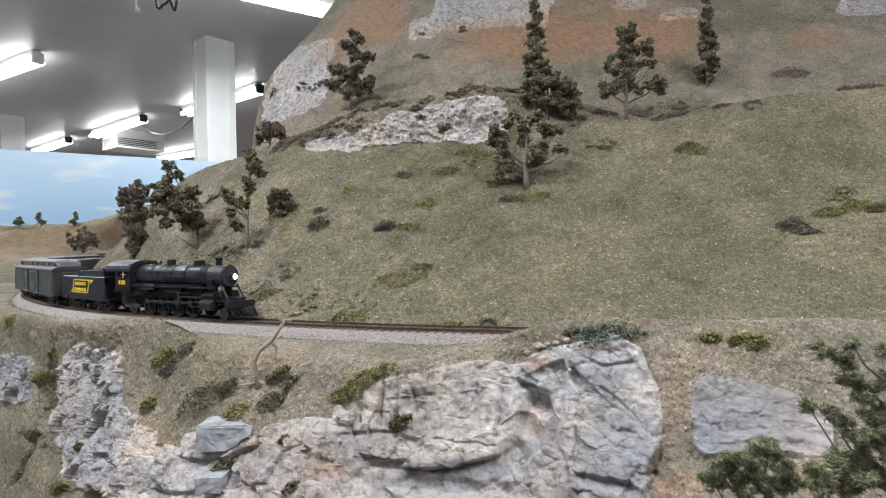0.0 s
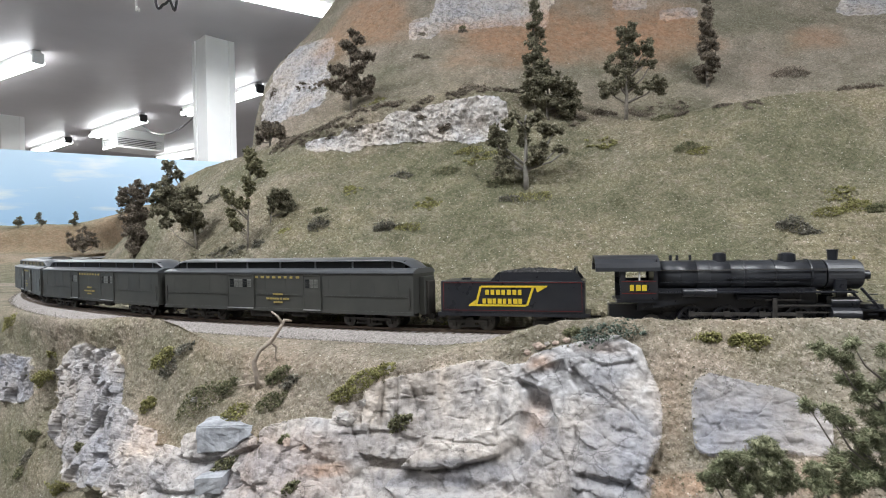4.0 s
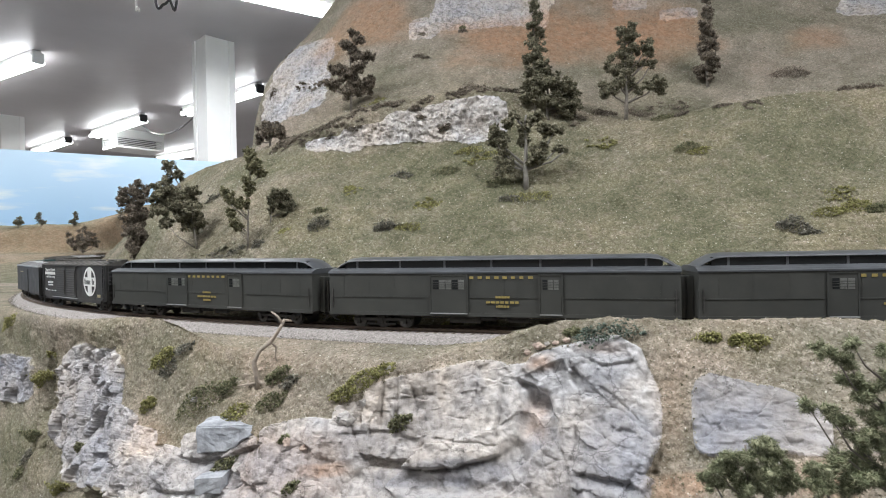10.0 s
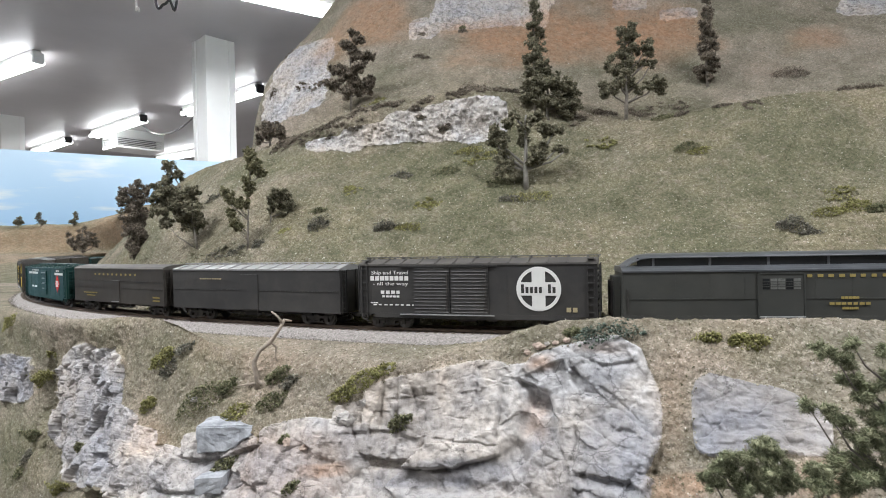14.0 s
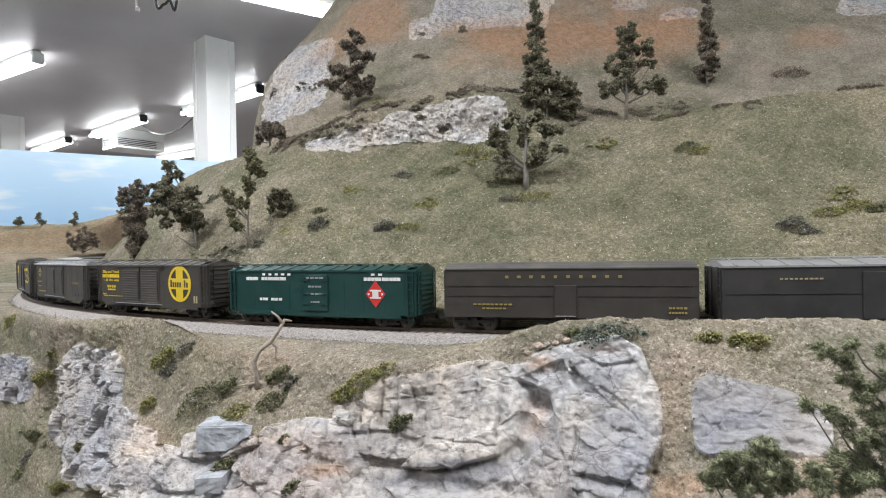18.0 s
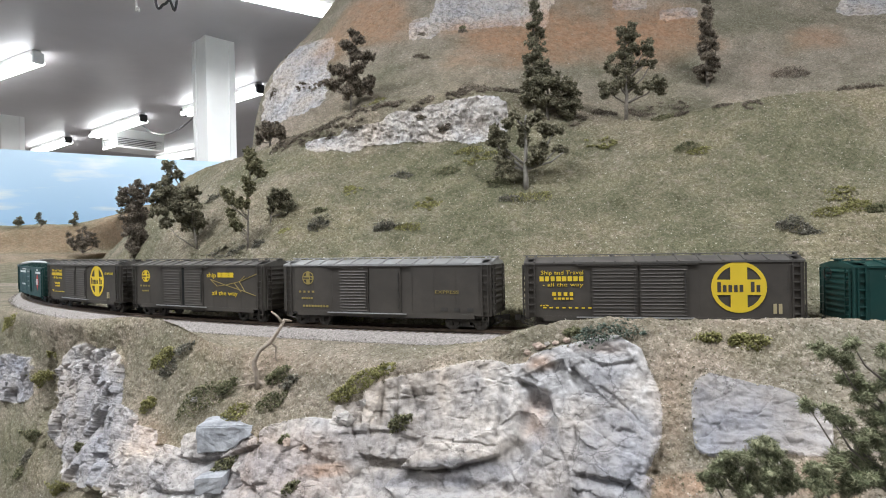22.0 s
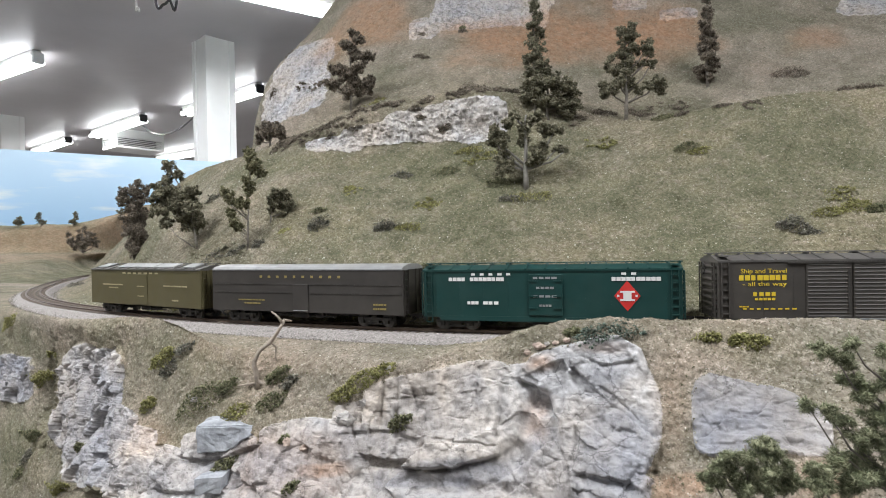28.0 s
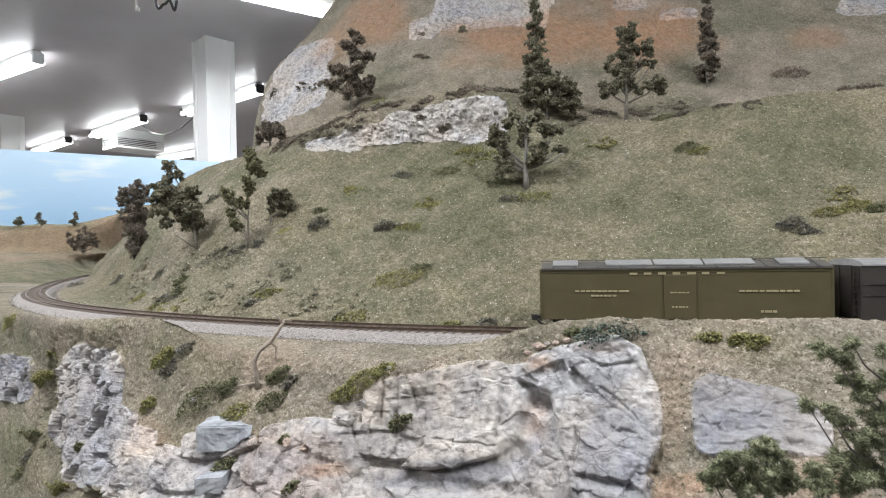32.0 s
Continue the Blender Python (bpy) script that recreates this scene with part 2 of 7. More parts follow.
# ---- the track's line: headings in degrees at distances along it ----
BENDS = [(-4.2, -178), (-3.0, -175), (-2.5, -140), (-1.75, -90), (-1.35, -67), (-1.15, -63), (-1.0, -60.3), (-0.83, -52.0), (-0.707, -45.7), (-0.583, -39.5),
         (-0.46, -33.6), (-0.337, -28.5), (-0.213, -23.0), (-0.09, -17.1), (0.033, -13.5), (0.157, -8.2), (0.28, -2.8), (0.403, 2.7), (0.6, 9.0), (0.8, 11.0), (4.5, 11.0)]
STEP = 0.005
ARC = np.arange(-4.2, 4.4, STEP)
HEAD = np.radians(np.interp(ARC, [a for a, b in BENDS], [b for a, b in BENDS]))
LINE_X, LINE_Y = np.cumsum(np.cos(HEAD)) * STEP, np.cumsum(np.sin(HEAD)) * STEP
LINE_X += 0.100 - np.interp(0.0, ARC, LINE_X)
LINE_Y += 0.3813 - np.interp(0.0, ARC, LINE_Y)


def track(a, side=0.0, z=0.0):
    """A point beside the track: a along it, side to its left, z over the rails."""
    h = np.interp(a, ARC, HEAD)
    return np.stack([np.interp(a, ARC, LINE_X) - np.sin(h) * side, np.interp(a, ARC, LINE_Y) + np.cos(h) * side, RAIL_Z + z + 0 * np.asarray(a, float)], -1)


# ---- the land: lines along the slopes, from the track upwards and downwards ----
HILL_TRACK = [(-0.899, 1.855, 1.228), (-0.853, 1.295, 1.228), (-0.644, 0.886, 1.228), (-0.447, 0.661, 1.228), (-0.286, 0.543, 1.228), (-0.163, 0.475, 1.228), (-0.044, 0.425, 1.228), (0.052, 0.394, 1.228), (0.119, 0.376, 1.228), (0.198, 0.359, 1.228), (0.296, 0.345, 1.228), (0.396, 0.338, 1.228)]
HILL_VERGE = [(-0.874, 1.849, 1.231), (-0.829, 1.305, 1.231), (-0.622, 0.901, 1.231), (-0.429, 0.681, 1.231), (-0.272, 0.565, 1.231), (-0.152, 0.499, 1.231), (-0.035, 0.449, 1.231), (0.059, 0.420, 1.231), (0.126, 0.402, 1.231), (0.202, 0.385, 1.231), (0.299, 0.371, 1.231), (0.397, 0.364, 1.231)]
HILL_FOOT = [(-1.043, 1.800, 1.239), (-0.810, 1.300, 1.247), (-0.516, 0.860, 1.242), (-0.337, 0.640, 1.240), (-0.215, 0.530, 1.239), (-0.127, 0.475, 1.239), (-0.038, 0.440, 1.238), (0.047, 0.412, 1.238), (0.123, 0.392, 1.239), (0.209, 0.372, 1.240), (0.309, 0.358, 1.242), (0.407, 0.350, 1.244)]
HILL_LOWER = [(-1.053, 1.850, 1.267), (-0.821, 1.340, 1.266), (-0.531, 0.920, 1.267), (-0.355, 0.710, 1.281), (-0.243, 0.615, 1.285), (-0.142, 0.560, 1.290), (-0.045, 0.530, 1.292), (0.059, 0.510, 1.293), (0.155, 0.490, 1.298), (0.263, 0.465, 1.298), (0.390, 0.450, 1.302), (0.513, 0.440, 1.304)]
HILL_UPPER = [(-1.033, 1.900, 1.307), (-0.802, 1.380, 1.306), (-0.544, 1.000, 1.319), (-0.382, 0.800, 1.338), (-0.271, 0.700, 1.349), (-0.158, 0.640, 1.353), (-0.050, 0.610, 1.351), (0.070, 0.590, 1.353), (0.181, 0.570, 1.355), (0.307, 0.541, 1.360), (0.460, 0.531, 1.367), (0.608, 0.521, 1.367)]
HILL_CREST = [(-0.782, 1.902, 1.545), (-0.580, 1.301, 1.468), (-0.426, 1.051, 1.450), (-0.343, 0.921, 1.438), (-0.271, 0.821, 1.431), (-0.172, 0.731, 1.425), (-0.056, 0.691, 1.418), (0.067, 0.671, 1.422), (0.202, 0.651, 1.430), (0.354, 0.621, 1.447), (0.523, 0.601, 1.456), (0.703, 0.601, 1.462)]
HILL_BAND = [(-0.682, 2.002, 1.579), (-0.498, 1.402, 1.501), (-0.406, 1.151, 1.471), (-0.340, 0.981, 1.453), (-0.272, 0.871, 1.450), (-0.165, 0.751, 1.455), (-0.056, 0.711, 1.476), (0.070, 0.692, 1.483), (0.217, 0.701, 1.450), (0.388, 0.681, 1.461), (0.575, 0.661, 1.470), (0.773, 0.661, 1.476)]
HILL_SHELF = [(-0.581, 2.003, 1.633), (-0.466, 1.502, 1.553), (-0.422, 1.302, 1.523), (-0.370, 1.102, 1.491), (-0.296, 0.961, 1.474), (-0.174, 0.852, 1.489), (-0.064, 0.822, 1.515), (0.081, 0.802, 1.521), (0.249, 0.802, 1.485), (0.446, 0.782, 1.500), (0.663, 0.762, 1.509), (0.891, 0.762, 1.520)]
HILL_SLOPE = [(-0.500, 2.105, 1.925), (-0.442, 1.654, 1.792), (-0.398, 1.404, 1.718), (-0.358, 1.203, 1.656), (-0.301, 1.073, 1.635), (-0.187, 1.003, 1.626), (-0.073, 0.953, 1.622), (0.096, 0.933, 1.626), (0.288, 0.923, 1.610), (0.516, 0.903, 1.616), (0.769, 0.883, 1.622), (1.033, 0.883, 1.634)]
HILL_HIGH = [(-0.298, 2.208, 2.236), (-0.283, 1.806, 2.067), (-0.274, 1.606, 1.985), (-0.254, 1.405, 1.903), (-0.219, 1.255, 1.845), (-0.144, 1.154, 1.824), (-0.038, 1.104, 1.810), (0.125, 1.084, 1.808), (0.334, 1.064, 1.795), (0.599, 1.044, 1.790), (0.893, 1.024, 1.785), (1.200, 1.024, 1.799)]
HILL_TOP = [(0.066, 2.213, 2.823), (0.038, 1.911, 2.616), (0.018, 1.760, 2.530), (0.016, 1.609, 2.440), (0.031, 1.509, 2.384), (0.085, 1.409, 2.324), (0.151, 1.368, 2.307), (0.256, 1.348, 2.304), (0.437, 1.328, 2.285), (0.756, 1.308, 2.277), (1.128, 1.288, 2.267), (1.512, 1.288, 2.272)]
HILL_LINES = [HILL_TRACK, HILL_VERGE, HILL_FOOT, HILL_LOWER, HILL_UPPER, HILL_CREST, HILL_BAND, HILL_SHELF, HILL_SLOPE, HILL_HIGH, HILL_TOP]
FORE_TRACK = [(-0.814, 1.203, 1.228), (-0.696, 0.972, 1.228), (-0.597, 0.821, 1.228), (-0.498, 0.709, 1.228), (-0.416, 0.636, 1.228), (-0.303, 0.554, 1.228), (-0.199, 0.493, 1.228), (-0.122, 0.456, 1.228), (-0.053, 0.428, 1.228), (0.018, 0.404, 1.228), (0.081, 0.386, 1.228), (0.144, 0.371, 1.228), (0.198, 0.359, 1.228), (0.277, 0.347, 1.228), (0.376, 0.339, 1.228)]
FORE_BALLAST = [(-0.837, 1.193, 1.231), (-0.718, 0.959, 1.231), (-0.618, 0.805, 1.231), (-0.516, 0.691, 1.231), (-0.433, 0.615, 1.231), (-0.317, 0.531, 1.231), (-0.211, 0.470, 1.231), (-0.133, 0.432, 1.231), (-0.062, 0.404, 1.231), (0.011, 0.379, 1.231), (0.074, 0.361, 1.231), (0.138, 0.345, 1.231), (0.193, 0.334, 1.231), (0.273, 0.321, 1.231), (0.375, 0.313, 1.231)]
FORE_SHOULDER = [(-1.014, 1.200, 1.239), (-0.786, 0.929, 1.234), (-0.612, 0.759, 1.227), (-0.470, 0.634, 1.230), (-0.336, 0.527, 1.229), (-0.236, 0.470, 1.242), (-0.153, 0.414, 1.223), (-0.088, 0.384, 1.223), (-0.035, 0.361, 1.226), (0.022, 0.352, 1.239), (0.073, 0.340, 1.252), (0.129, 0.328, 1.252), (0.179, 0.318, 1.253), (0.252, 0.310, 1.252), (0.340, 0.305, 1.250)]
FORE_BRINK = [(-1.053, 1.149, 1.220), (-0.798, 0.889, 1.203), (-0.604, 0.729, 1.190), (-0.468, 0.629, 1.193), (-0.353, 0.544, 1.196), (-0.234, 0.451, 1.198), (-0.148, 0.399, 1.200), (-0.093, 0.371, 1.202), (-0.038, 0.351, 1.220), (0.021, 0.344, 1.232), (0.071, 0.332, 1.244), (0.124, 0.317, 1.243), (0.168, 0.299, 1.230), (0.231, 0.284, 1.229), (0.311, 0.279, 1.227)]
FORE_FACE = [(-1.086, 1.099, 1.137), (-0.825, 0.869, 1.119), (-0.601, 0.699, 1.132), (-0.467, 0.614, 1.136), (-0.355, 0.534, 1.158), (-0.232, 0.436, 1.168), (-0.151, 0.387, 1.179), (-0.090, 0.359, 1.186), (-0.038, 0.341, 1.197), (0.020, 0.334, 1.207), (0.068, 0.321, 1.216), (0.119, 0.304, 1.215), (0.161, 0.286, 1.213), (0.220, 0.271, 1.213), (0.294, 0.264, 1.213)]
FORE_LEDGE = [(-1.091, 1.048, 1.020), (-0.832, 0.838, 1.025), (-0.613, 0.678, 1.069), (-0.469, 0.598, 1.089), (-0.358, 0.523, 1.114), (-0.232, 0.419, 1.141), (-0.146, 0.372, 1.155), (-0.087, 0.346, 1.162), (-0.037, 0.330, 1.173), (0.019, 0.322, 1.179), (0.065, 0.310, 1.184), (0.114, 0.292, 1.186), (0.152, 0.271, 1.197), (0.209, 0.257, 1.201), (0.277, 0.249, 1.203)]
FORE_LOWER = [(-1.093, 0.996, 0.854), (-0.827, 0.797, 0.919), (-0.623, 0.657, 0.991), (-0.462, 0.573, 1.023), (-0.357, 0.498, 1.058), (-0.231, 0.393, 1.104), (-0.142, 0.351, 1.122), (-0.083, 0.327, 1.134), (-0.036, 0.313, 1.141), (0.017, 0.305, 1.144), (0.061, 0.294, 1.149), (0.106, 0.274, 1.158), (0.140, 0.251, 1.179), (0.192, 0.237, 1.187), (0.255, 0.229, 1.192)]
FORE_UNDER = [(-1.035, 0.894, 0.585), (-0.792, 0.715, 0.727), (-0.580, 0.576, 0.837), (-0.430, 0.497, 0.900), (-0.334, 0.437, 0.947), (-0.217, 0.348, 1.018), (-0.130, 0.308, 1.049), (-0.075, 0.288, 1.064), (-0.033, 0.273, 1.076), (0.013, 0.268, 1.079), (0.052, 0.258, 1.086), (0.093, 0.243, 1.098), (0.124, 0.223, 1.114), (0.168, 0.209, 1.125), (0.220, 0.199, 1.132)]
FORE_LINES = [FORE_TRACK, FORE_BALLAST, FORE_SHOULDER, FORE_BRINK, FORE_FACE, FORE_LEDGE, FORE_LOWER, FORE_UNDER]
FAR_VERGE = [(-0.682, 0.898, 1.231), (-0.767, 1.048, 1.231), (-0.833, 1.183, 1.231), (-0.916, 1.403, 1.231), (-0.947, 1.708, 1.231), (-0.877, 2.008, 1.231), (-0.634, 2.336, 1.231)]
FAR_EDGE = [(-1.282, 1.149, 1.234), (-0.990, 1.199, 1.233), (-0.947, 1.280, 1.237), (-1.009, 1.500, 1.243), (-1.097, 1.800, 1.247), (-1.049, 2.000, 1.250), (-0.769, 2.300, 1.239)]
FAR_BANK = [(-1.616, 1.450, 1.263), (-1.237, 1.500, 1.269), (-1.123, 1.550, 1.274), (-1.111, 1.660, 1.270), (-1.160, 1.920, 1.274), (-1.075, 2.050, 1.274), (-0.802, 2.400, 1.260)]
FAR_LIP = [(-1.783, 1.600, 1.292), (-1.360, 1.650, 1.294), (-1.228, 1.720, 1.295), (-1.164, 1.780, 1.294), (-1.139, 1.950, 1.295), (-1.100, 2.100, 1.292), (-0.818, 2.450, 1.281)]
FAR_ROAD = [(-1.950, 1.750, 1.301), (-1.483, 1.800, 1.302), (-1.321, 1.850, 1.302), (-1.243, 1.900, 1.301), (-1.197, 2.050, 1.303), (-1.153, 2.200, 1.302), (-0.852, 2.550, 1.293)]
FAR_RIDGE = [(-2.115, 1.901, 1.395), (-1.580, 1.921, 1.388), (-1.412, 1.981, 1.389), (-1.319, 2.021, 1.392), (-1.236, 2.121, 1.424), (-1.202, 2.302, 1.473), (-0.864, 2.602, 1.506)]
FAR_BEHIND = [(-2.393, 2.151, 1.414), (-1.770, 2.151, 1.403), (-1.569, 2.201, 1.401), (-1.469, 2.251, 1.405), (-1.370, 2.351, 1.435), (-1.306, 2.502, 1.478), (-0.931, 2.802, 1.511)]
FAR_LINES = [FAR_VERGE, FAR_EDGE, FAR_BANK, FAR_LIP, FAR_ROAD, FAR_RIDGE, FAR_BEHIND]



def patches(u, v, spots, p, wobble=0.35, scale=14.0, soft=(0.82, 1.04)):
    """Patches of one cover: centre and half widths in steps along and across the sheet, and how full it is."""
    n = fbm(p, scale, 5, 3) - 0.5
    m = np.zeros(u.shape)
    for cu, cv, ru, rv, *full in spots:
        d = (((u - cu) / ru) ** 4 + ((v - cv) / rv) ** 4) ** 0.25 + n * wobble * 2.6
        m = np.maximum(m, (1 - smooth(d, *soft)) * (full[0] if full else 1.0))
    return m


def cells(p, seed):
    """Nearest and second distance to scattered points, with a random number and tilt for the nearest."""
    i = np.floor(p).astype(np.int64)
    best, second = np.full(len(p), 9.0), np.full(len(p), 9.0)
    rnd, off = np.zeros((len(p), 4)), np.zeros((len(p), 3))
    for dx in (-1, 0, 1):
        for dy in (-1, 0, 1):
            for dz in (-1, 0, 1):
                c = i + np.array([dx, dy, dz])
                h = c[:, 0] * 374761393 + c[:, 1] * 668265263 + c[:, 2] * 2147483647 + seed * 144665
                r = []
                for k in range(7):
                    h = (h ^ (h >> 13)) * 1274126177 & 0xFFFFFFFF
                    r.append(((h ^ (h >> 16)) & 0xFFFF) / 65535.0)
                d3 = p - c - np.stack(r[:3], -1)
                d = np.sqrt((d3 ** 2).sum(-1))
                near = d < best
                second = np.where(near, best, np.minimum(second, d))
                best = np.where(near, d, best)
                rnd[near], off[near] = np.stack(r[3:], -1)[near], d3[near]
    return best, second, rnd, off


def crags(p, nrm, rock, size, depth, levels):
    """Broken plaster rock: broad tilted facets, smaller chips on them, upright streaks; level beds past the gully on the east."""
    pick = rock > 0.01
    q0, n, w = p[pick], nrm[pick], rock[pick]
    rough = 1.0 + 1.1 * smooth(-q0[:, 0], 0.10, 0.26) * (size < 30)
    east = smooth(q0[:, 0], 0.115, 0.135) * (size < 30)
    q = q0 + 0.006 * (np.stack([fbm(q0, 30, 3, 51), fbm(q0, 30, 3, 52), fbm(q0, 30, 3, 53)], -1) - 0.5)
    q = q @ np.array([[0.95, 0.1, 0.22], [0.0, 0.9, 0.0], [-0.22, 0.2, 0.62]])
    push = np.zeros(len(q))
    for scale, amp, crack, seed in ((size, 0.95, 0.07, 61), (size * 2.4, 0.34, 0.06, 62), (size * 6.0, 0.11, 0.035, 63), (size * 14.0, 0.05, 0.02, 64))[:levels]:
        f1, f2, r, off = cells(q * scale, seed)
        lump = amp * ((r[:, 0] - 0.5) * 0.5 + ((r[:, 1:] - 0.5) * off).sum(-1) * 1.5) - crack * (1 - smooth(f2 - f1, 0.0, 0.06)) * (r[:, 1] > 0.35)
        push += lump * (1.0 if scale == size else rough) * (1 - 0.55 * east)
    upright, level = np.array([1.0, 1.0, 0.2]), np.array([0.28, 0.28, 1.5])
    push += 0.5 * (fbm(q0, size * 0.4, 2, 71) - 0.5) + 0.09 * rough * (fbm(q0, 300, 2, 72) - 0.5)
    push += 0.20 * (1 - east) * (fbm(q0 * upright, 150, 3, 75, True) - 0.6) + 0.26 * east * (fbm(q0 * level, 120, 3, 76, True) - 0.6)
    out = p.copy()
    out[pick] = q0 + n * (w * depth * (push + 0.25))[:, None]
    return out


def carve(p, nrm, cuts):
    """Overhangs and cracks: lines as (x, z) on the face, the reach of the recess beside them, its depth, and its side (below, east or west)."""
    x = p[..., 0] + 0.005 * (fbm(p, 85, 3, 81) - 0.5)
    z = p[..., 2] + 0.005 * (fbm(p, 85, 3, 82) - 0.5)
    total = np.zeros(x.shape)
    for line, reach, deep, side in cuts:
        xs, zs = [c[0] for c in line], [c[1] for c in line]
        if side == "below":
            t, s = (x - xs[0]) / (xs[-1] - xs[0]), np.interp(x, xs, zs) - z
        else:
            t, s = (zs[0] - z) / (zs[0] - zs[-1]), (np.interp(z, zs[::-1], xs[::-1]) - x) * (1 if side == "west" else -1)
        ends = smooth(t, -0.05, 0.12) * (1 - smooth(t, 0.86, 1.05))
        total = np.maximum(total, deep * ends * smooth(s, -0.0006, 0.0006) * np.exp(-np.maximum(s, 0) / reach))
    return p - nrm * total[..., None]


def land(name, lines, across, along, rocks, earths, lushes, blues, hollows, cuts, depth, size, green, red, label):
    L = np.array(lines)
    us, vs = (np.interp(np.linspace(0, 1, n), *bands) for n, bands in (across, along))
    nu, nv = len(us), len(vs)
    p = loft(L, us, vs)
    u, v = np.meshgrid(us, vs)
    n = sheet_normals(p)
    if n[nv // 2, nu // 2, 1] > 0:
        n = -n
    rock = patches(u, v, rocks, p + 0.004 * (fbm(p, 120, 3, 15)[..., None] - 0.5), 0.22, 24.0, (0.84, 1.08))
    free = smooth(v, 1.25, 2.2)
    p2 = p + n * (free * (0.010 * (fbm(p, 9, 3, 5) - 0.5) + 0.005 * (fbm(p, 45, 3, 6) - 0.5) + (0.0035 * (fbm(p, 130, 3, 7) - 0.5) + 0.0042 * (fbm(p, 290, 2, 8) - 0.5)) * (1.0 if size > 30 else 0.5)))[..., None]
    p2 = crags(p2, n, smooth(rock, 0.1, 0.75) * free, size, depth, 4)
    if hollows or cuts:
        rag = 1.2 * (fbm(p, 55, 4, 9) - 0.5)
        for cx, cz, rx, rz, deep in hollows:
            d = np.sqrt(((p[..., 0] - cx) / rx) ** 2 + ((p[..., 2] - cz) / rz) ** 2) + rag
            p2 = p2 - n * (deep * (1 - smooth(d, 0.35, 1.05)))[..., None]
        p2 = carve(p2, n, cuts)
    earth = patches(u, v, earths, p, 0.6, 12.0, (0.25, 1.2))
    lush = np.clip(np.interp(v, *green) + 1.9 * (fbm(p, 6, 4, 12) - 0.5) + 0.45 * patches(u, v, lushes, p, 0.6, 6.0, (0.3, 1.2)), 0, 1)
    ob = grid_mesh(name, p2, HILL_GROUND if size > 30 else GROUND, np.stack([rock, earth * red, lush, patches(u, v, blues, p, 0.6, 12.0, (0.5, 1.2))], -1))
    return tagged(ob, label, "terrain", kind="structure"), p2, rock


def box(bm, x0, x1, y0, y1, z0, z1):
    v = [bm.verts.new((x, y, z)) for z in (z0, z1) for y in (y0, y1) for x in (x0, x1)]
    for f in ((0, 2, 3, 1), (4, 5, 7, 6), (0, 1, 5, 4), (2, 6, 7, 3), (0, 4, 6, 2), (1, 3, 7, 5)):
        bm.faces.new([v[i] for i in f])
    return v


def bevelled(bm, w, seg=1):
    bmesh.ops.bevel(bm, geom=bm.edges[:], offset=w, segments=seg, affect="EDGES", profile=0.6)
    return bm




HILL_ROCKS = [(6.75, 5.46, 0.37, 0.44), (6.28, 5.45, 0.44, 0.38), (5.8, 5.34, 0.41, 0.29), (5.32, 5.16, 0.38, 0.24), (4.43, 7.97, 0.58, 0.48), (4.31, 7.57, 0.7, 0.29), (6.77, 8.66, 0.43, 0.34), (6.26, 8.41, 0.17, 0.19), (7.26, 8.67, 0.24, 0.3), (8.11, 8.76, 0.13, 0.08), (8.45, 8.58, 0.13, 0.09), (9.62, 8.54, 0.17, 0.19)]
HILL_EARTH = [(5.36, 8.57, 0.73, 0.39, 0.8), (4.92, 8.38, 0.36, 0.53, 0.7), (7.05, 8.05, 0.45, 0.48), (7.65, 8.27, 0.38, 0.52), (8.17, 8.30, 0.50, 0.50), (8.49, 8.1, 0.16, 0.24, 0.7), (9.35, 8.01, 0.2, 0.26, 0.6)]
HILL_LUSH = [(7.91, 2.93, 0.78, 0.73), (8.75, 3.86, 0.57, 0.59), (5.18, 3.53, 0.51, 0.6), (5.14, 4.71, 2.24, 0.23), (8.99, 4.66, 0.64, 0.26), (7.41, 3.26, 0.61, 0.96), (6.64, 4.46, 0.41, 0.45), (9.5, 3.98, 0.2, 0.93), (6.11, 2.61, 0.63, 0.39)]
HILL_BLUES = [(4.43, 7.97, 0.72, 0.54, 0.4), (4.4, 7.54, 0.68, 0.31, 0.25), (6.77, 8.66, 0.63, 0.43, 0.4), (8.3, 8.67, 0.31, 0.15, 0.5), (9.62, 8.54, 0.17, 0.23, 0.5)]
hill, HILL_P, HILL_ROCK = land("ground_hillside", HILL_LINES, (920, ([0, 0.07, 0.95, 1], [0, 1, 10.3, 11])), (480, ([0, 0.04, 0.96, 1], [0, 1.2, 9.1, 10])), HILL_ROCKS, HILL_EARTH, HILL_LUSH, HILL_BLUES, [], [], 0.0036, 85, ([0, 2, 3, 5.2, 6, 7, 9], [0.2, 0.78, 0.74, 0.80, 0.42, 0.08, 0.0]), 1.0,
                               "olive scenic-turf hillside with grey plaster rock and orange earth")
FORE_ROCKS = [(2.89, 3.57, 0.44, 0.45), (4.19, 3.71, 0.48, 1.12), (4.45, 4.35, 0.50, 0.60), (4.53, 5.01, 0.50, 0.52), (4.87, 4.68, 0.30, 0.59), (5.37, 5.35, 0.55, 0.45), (5.15, 4.95, 0.40, 0.40), (6.01, 4.69, 0.51, 0.56), (6.49, 5.22, 0.75, 0.55), (6.9, 4.50, 0.55, 0.74), (7.40, 4.60, 0.50, 0.80), (7.75, 4.45, 0.45, 1.03), (8.08, 4.17, 0.42, 1.05), (8.65, 4.30, 0.67, 1.11), (9.35, 4.50, 0.65, 1.0), (10.19, 4.38, 0.71, 1.13), (10.49, 4.12, 0.35, 1.01), (8.88, 5.5, 2.02, 0.37), (11.82, 4.25, 0.52, 0.84), (12.29, 4.53, 0.23, 0.6)]
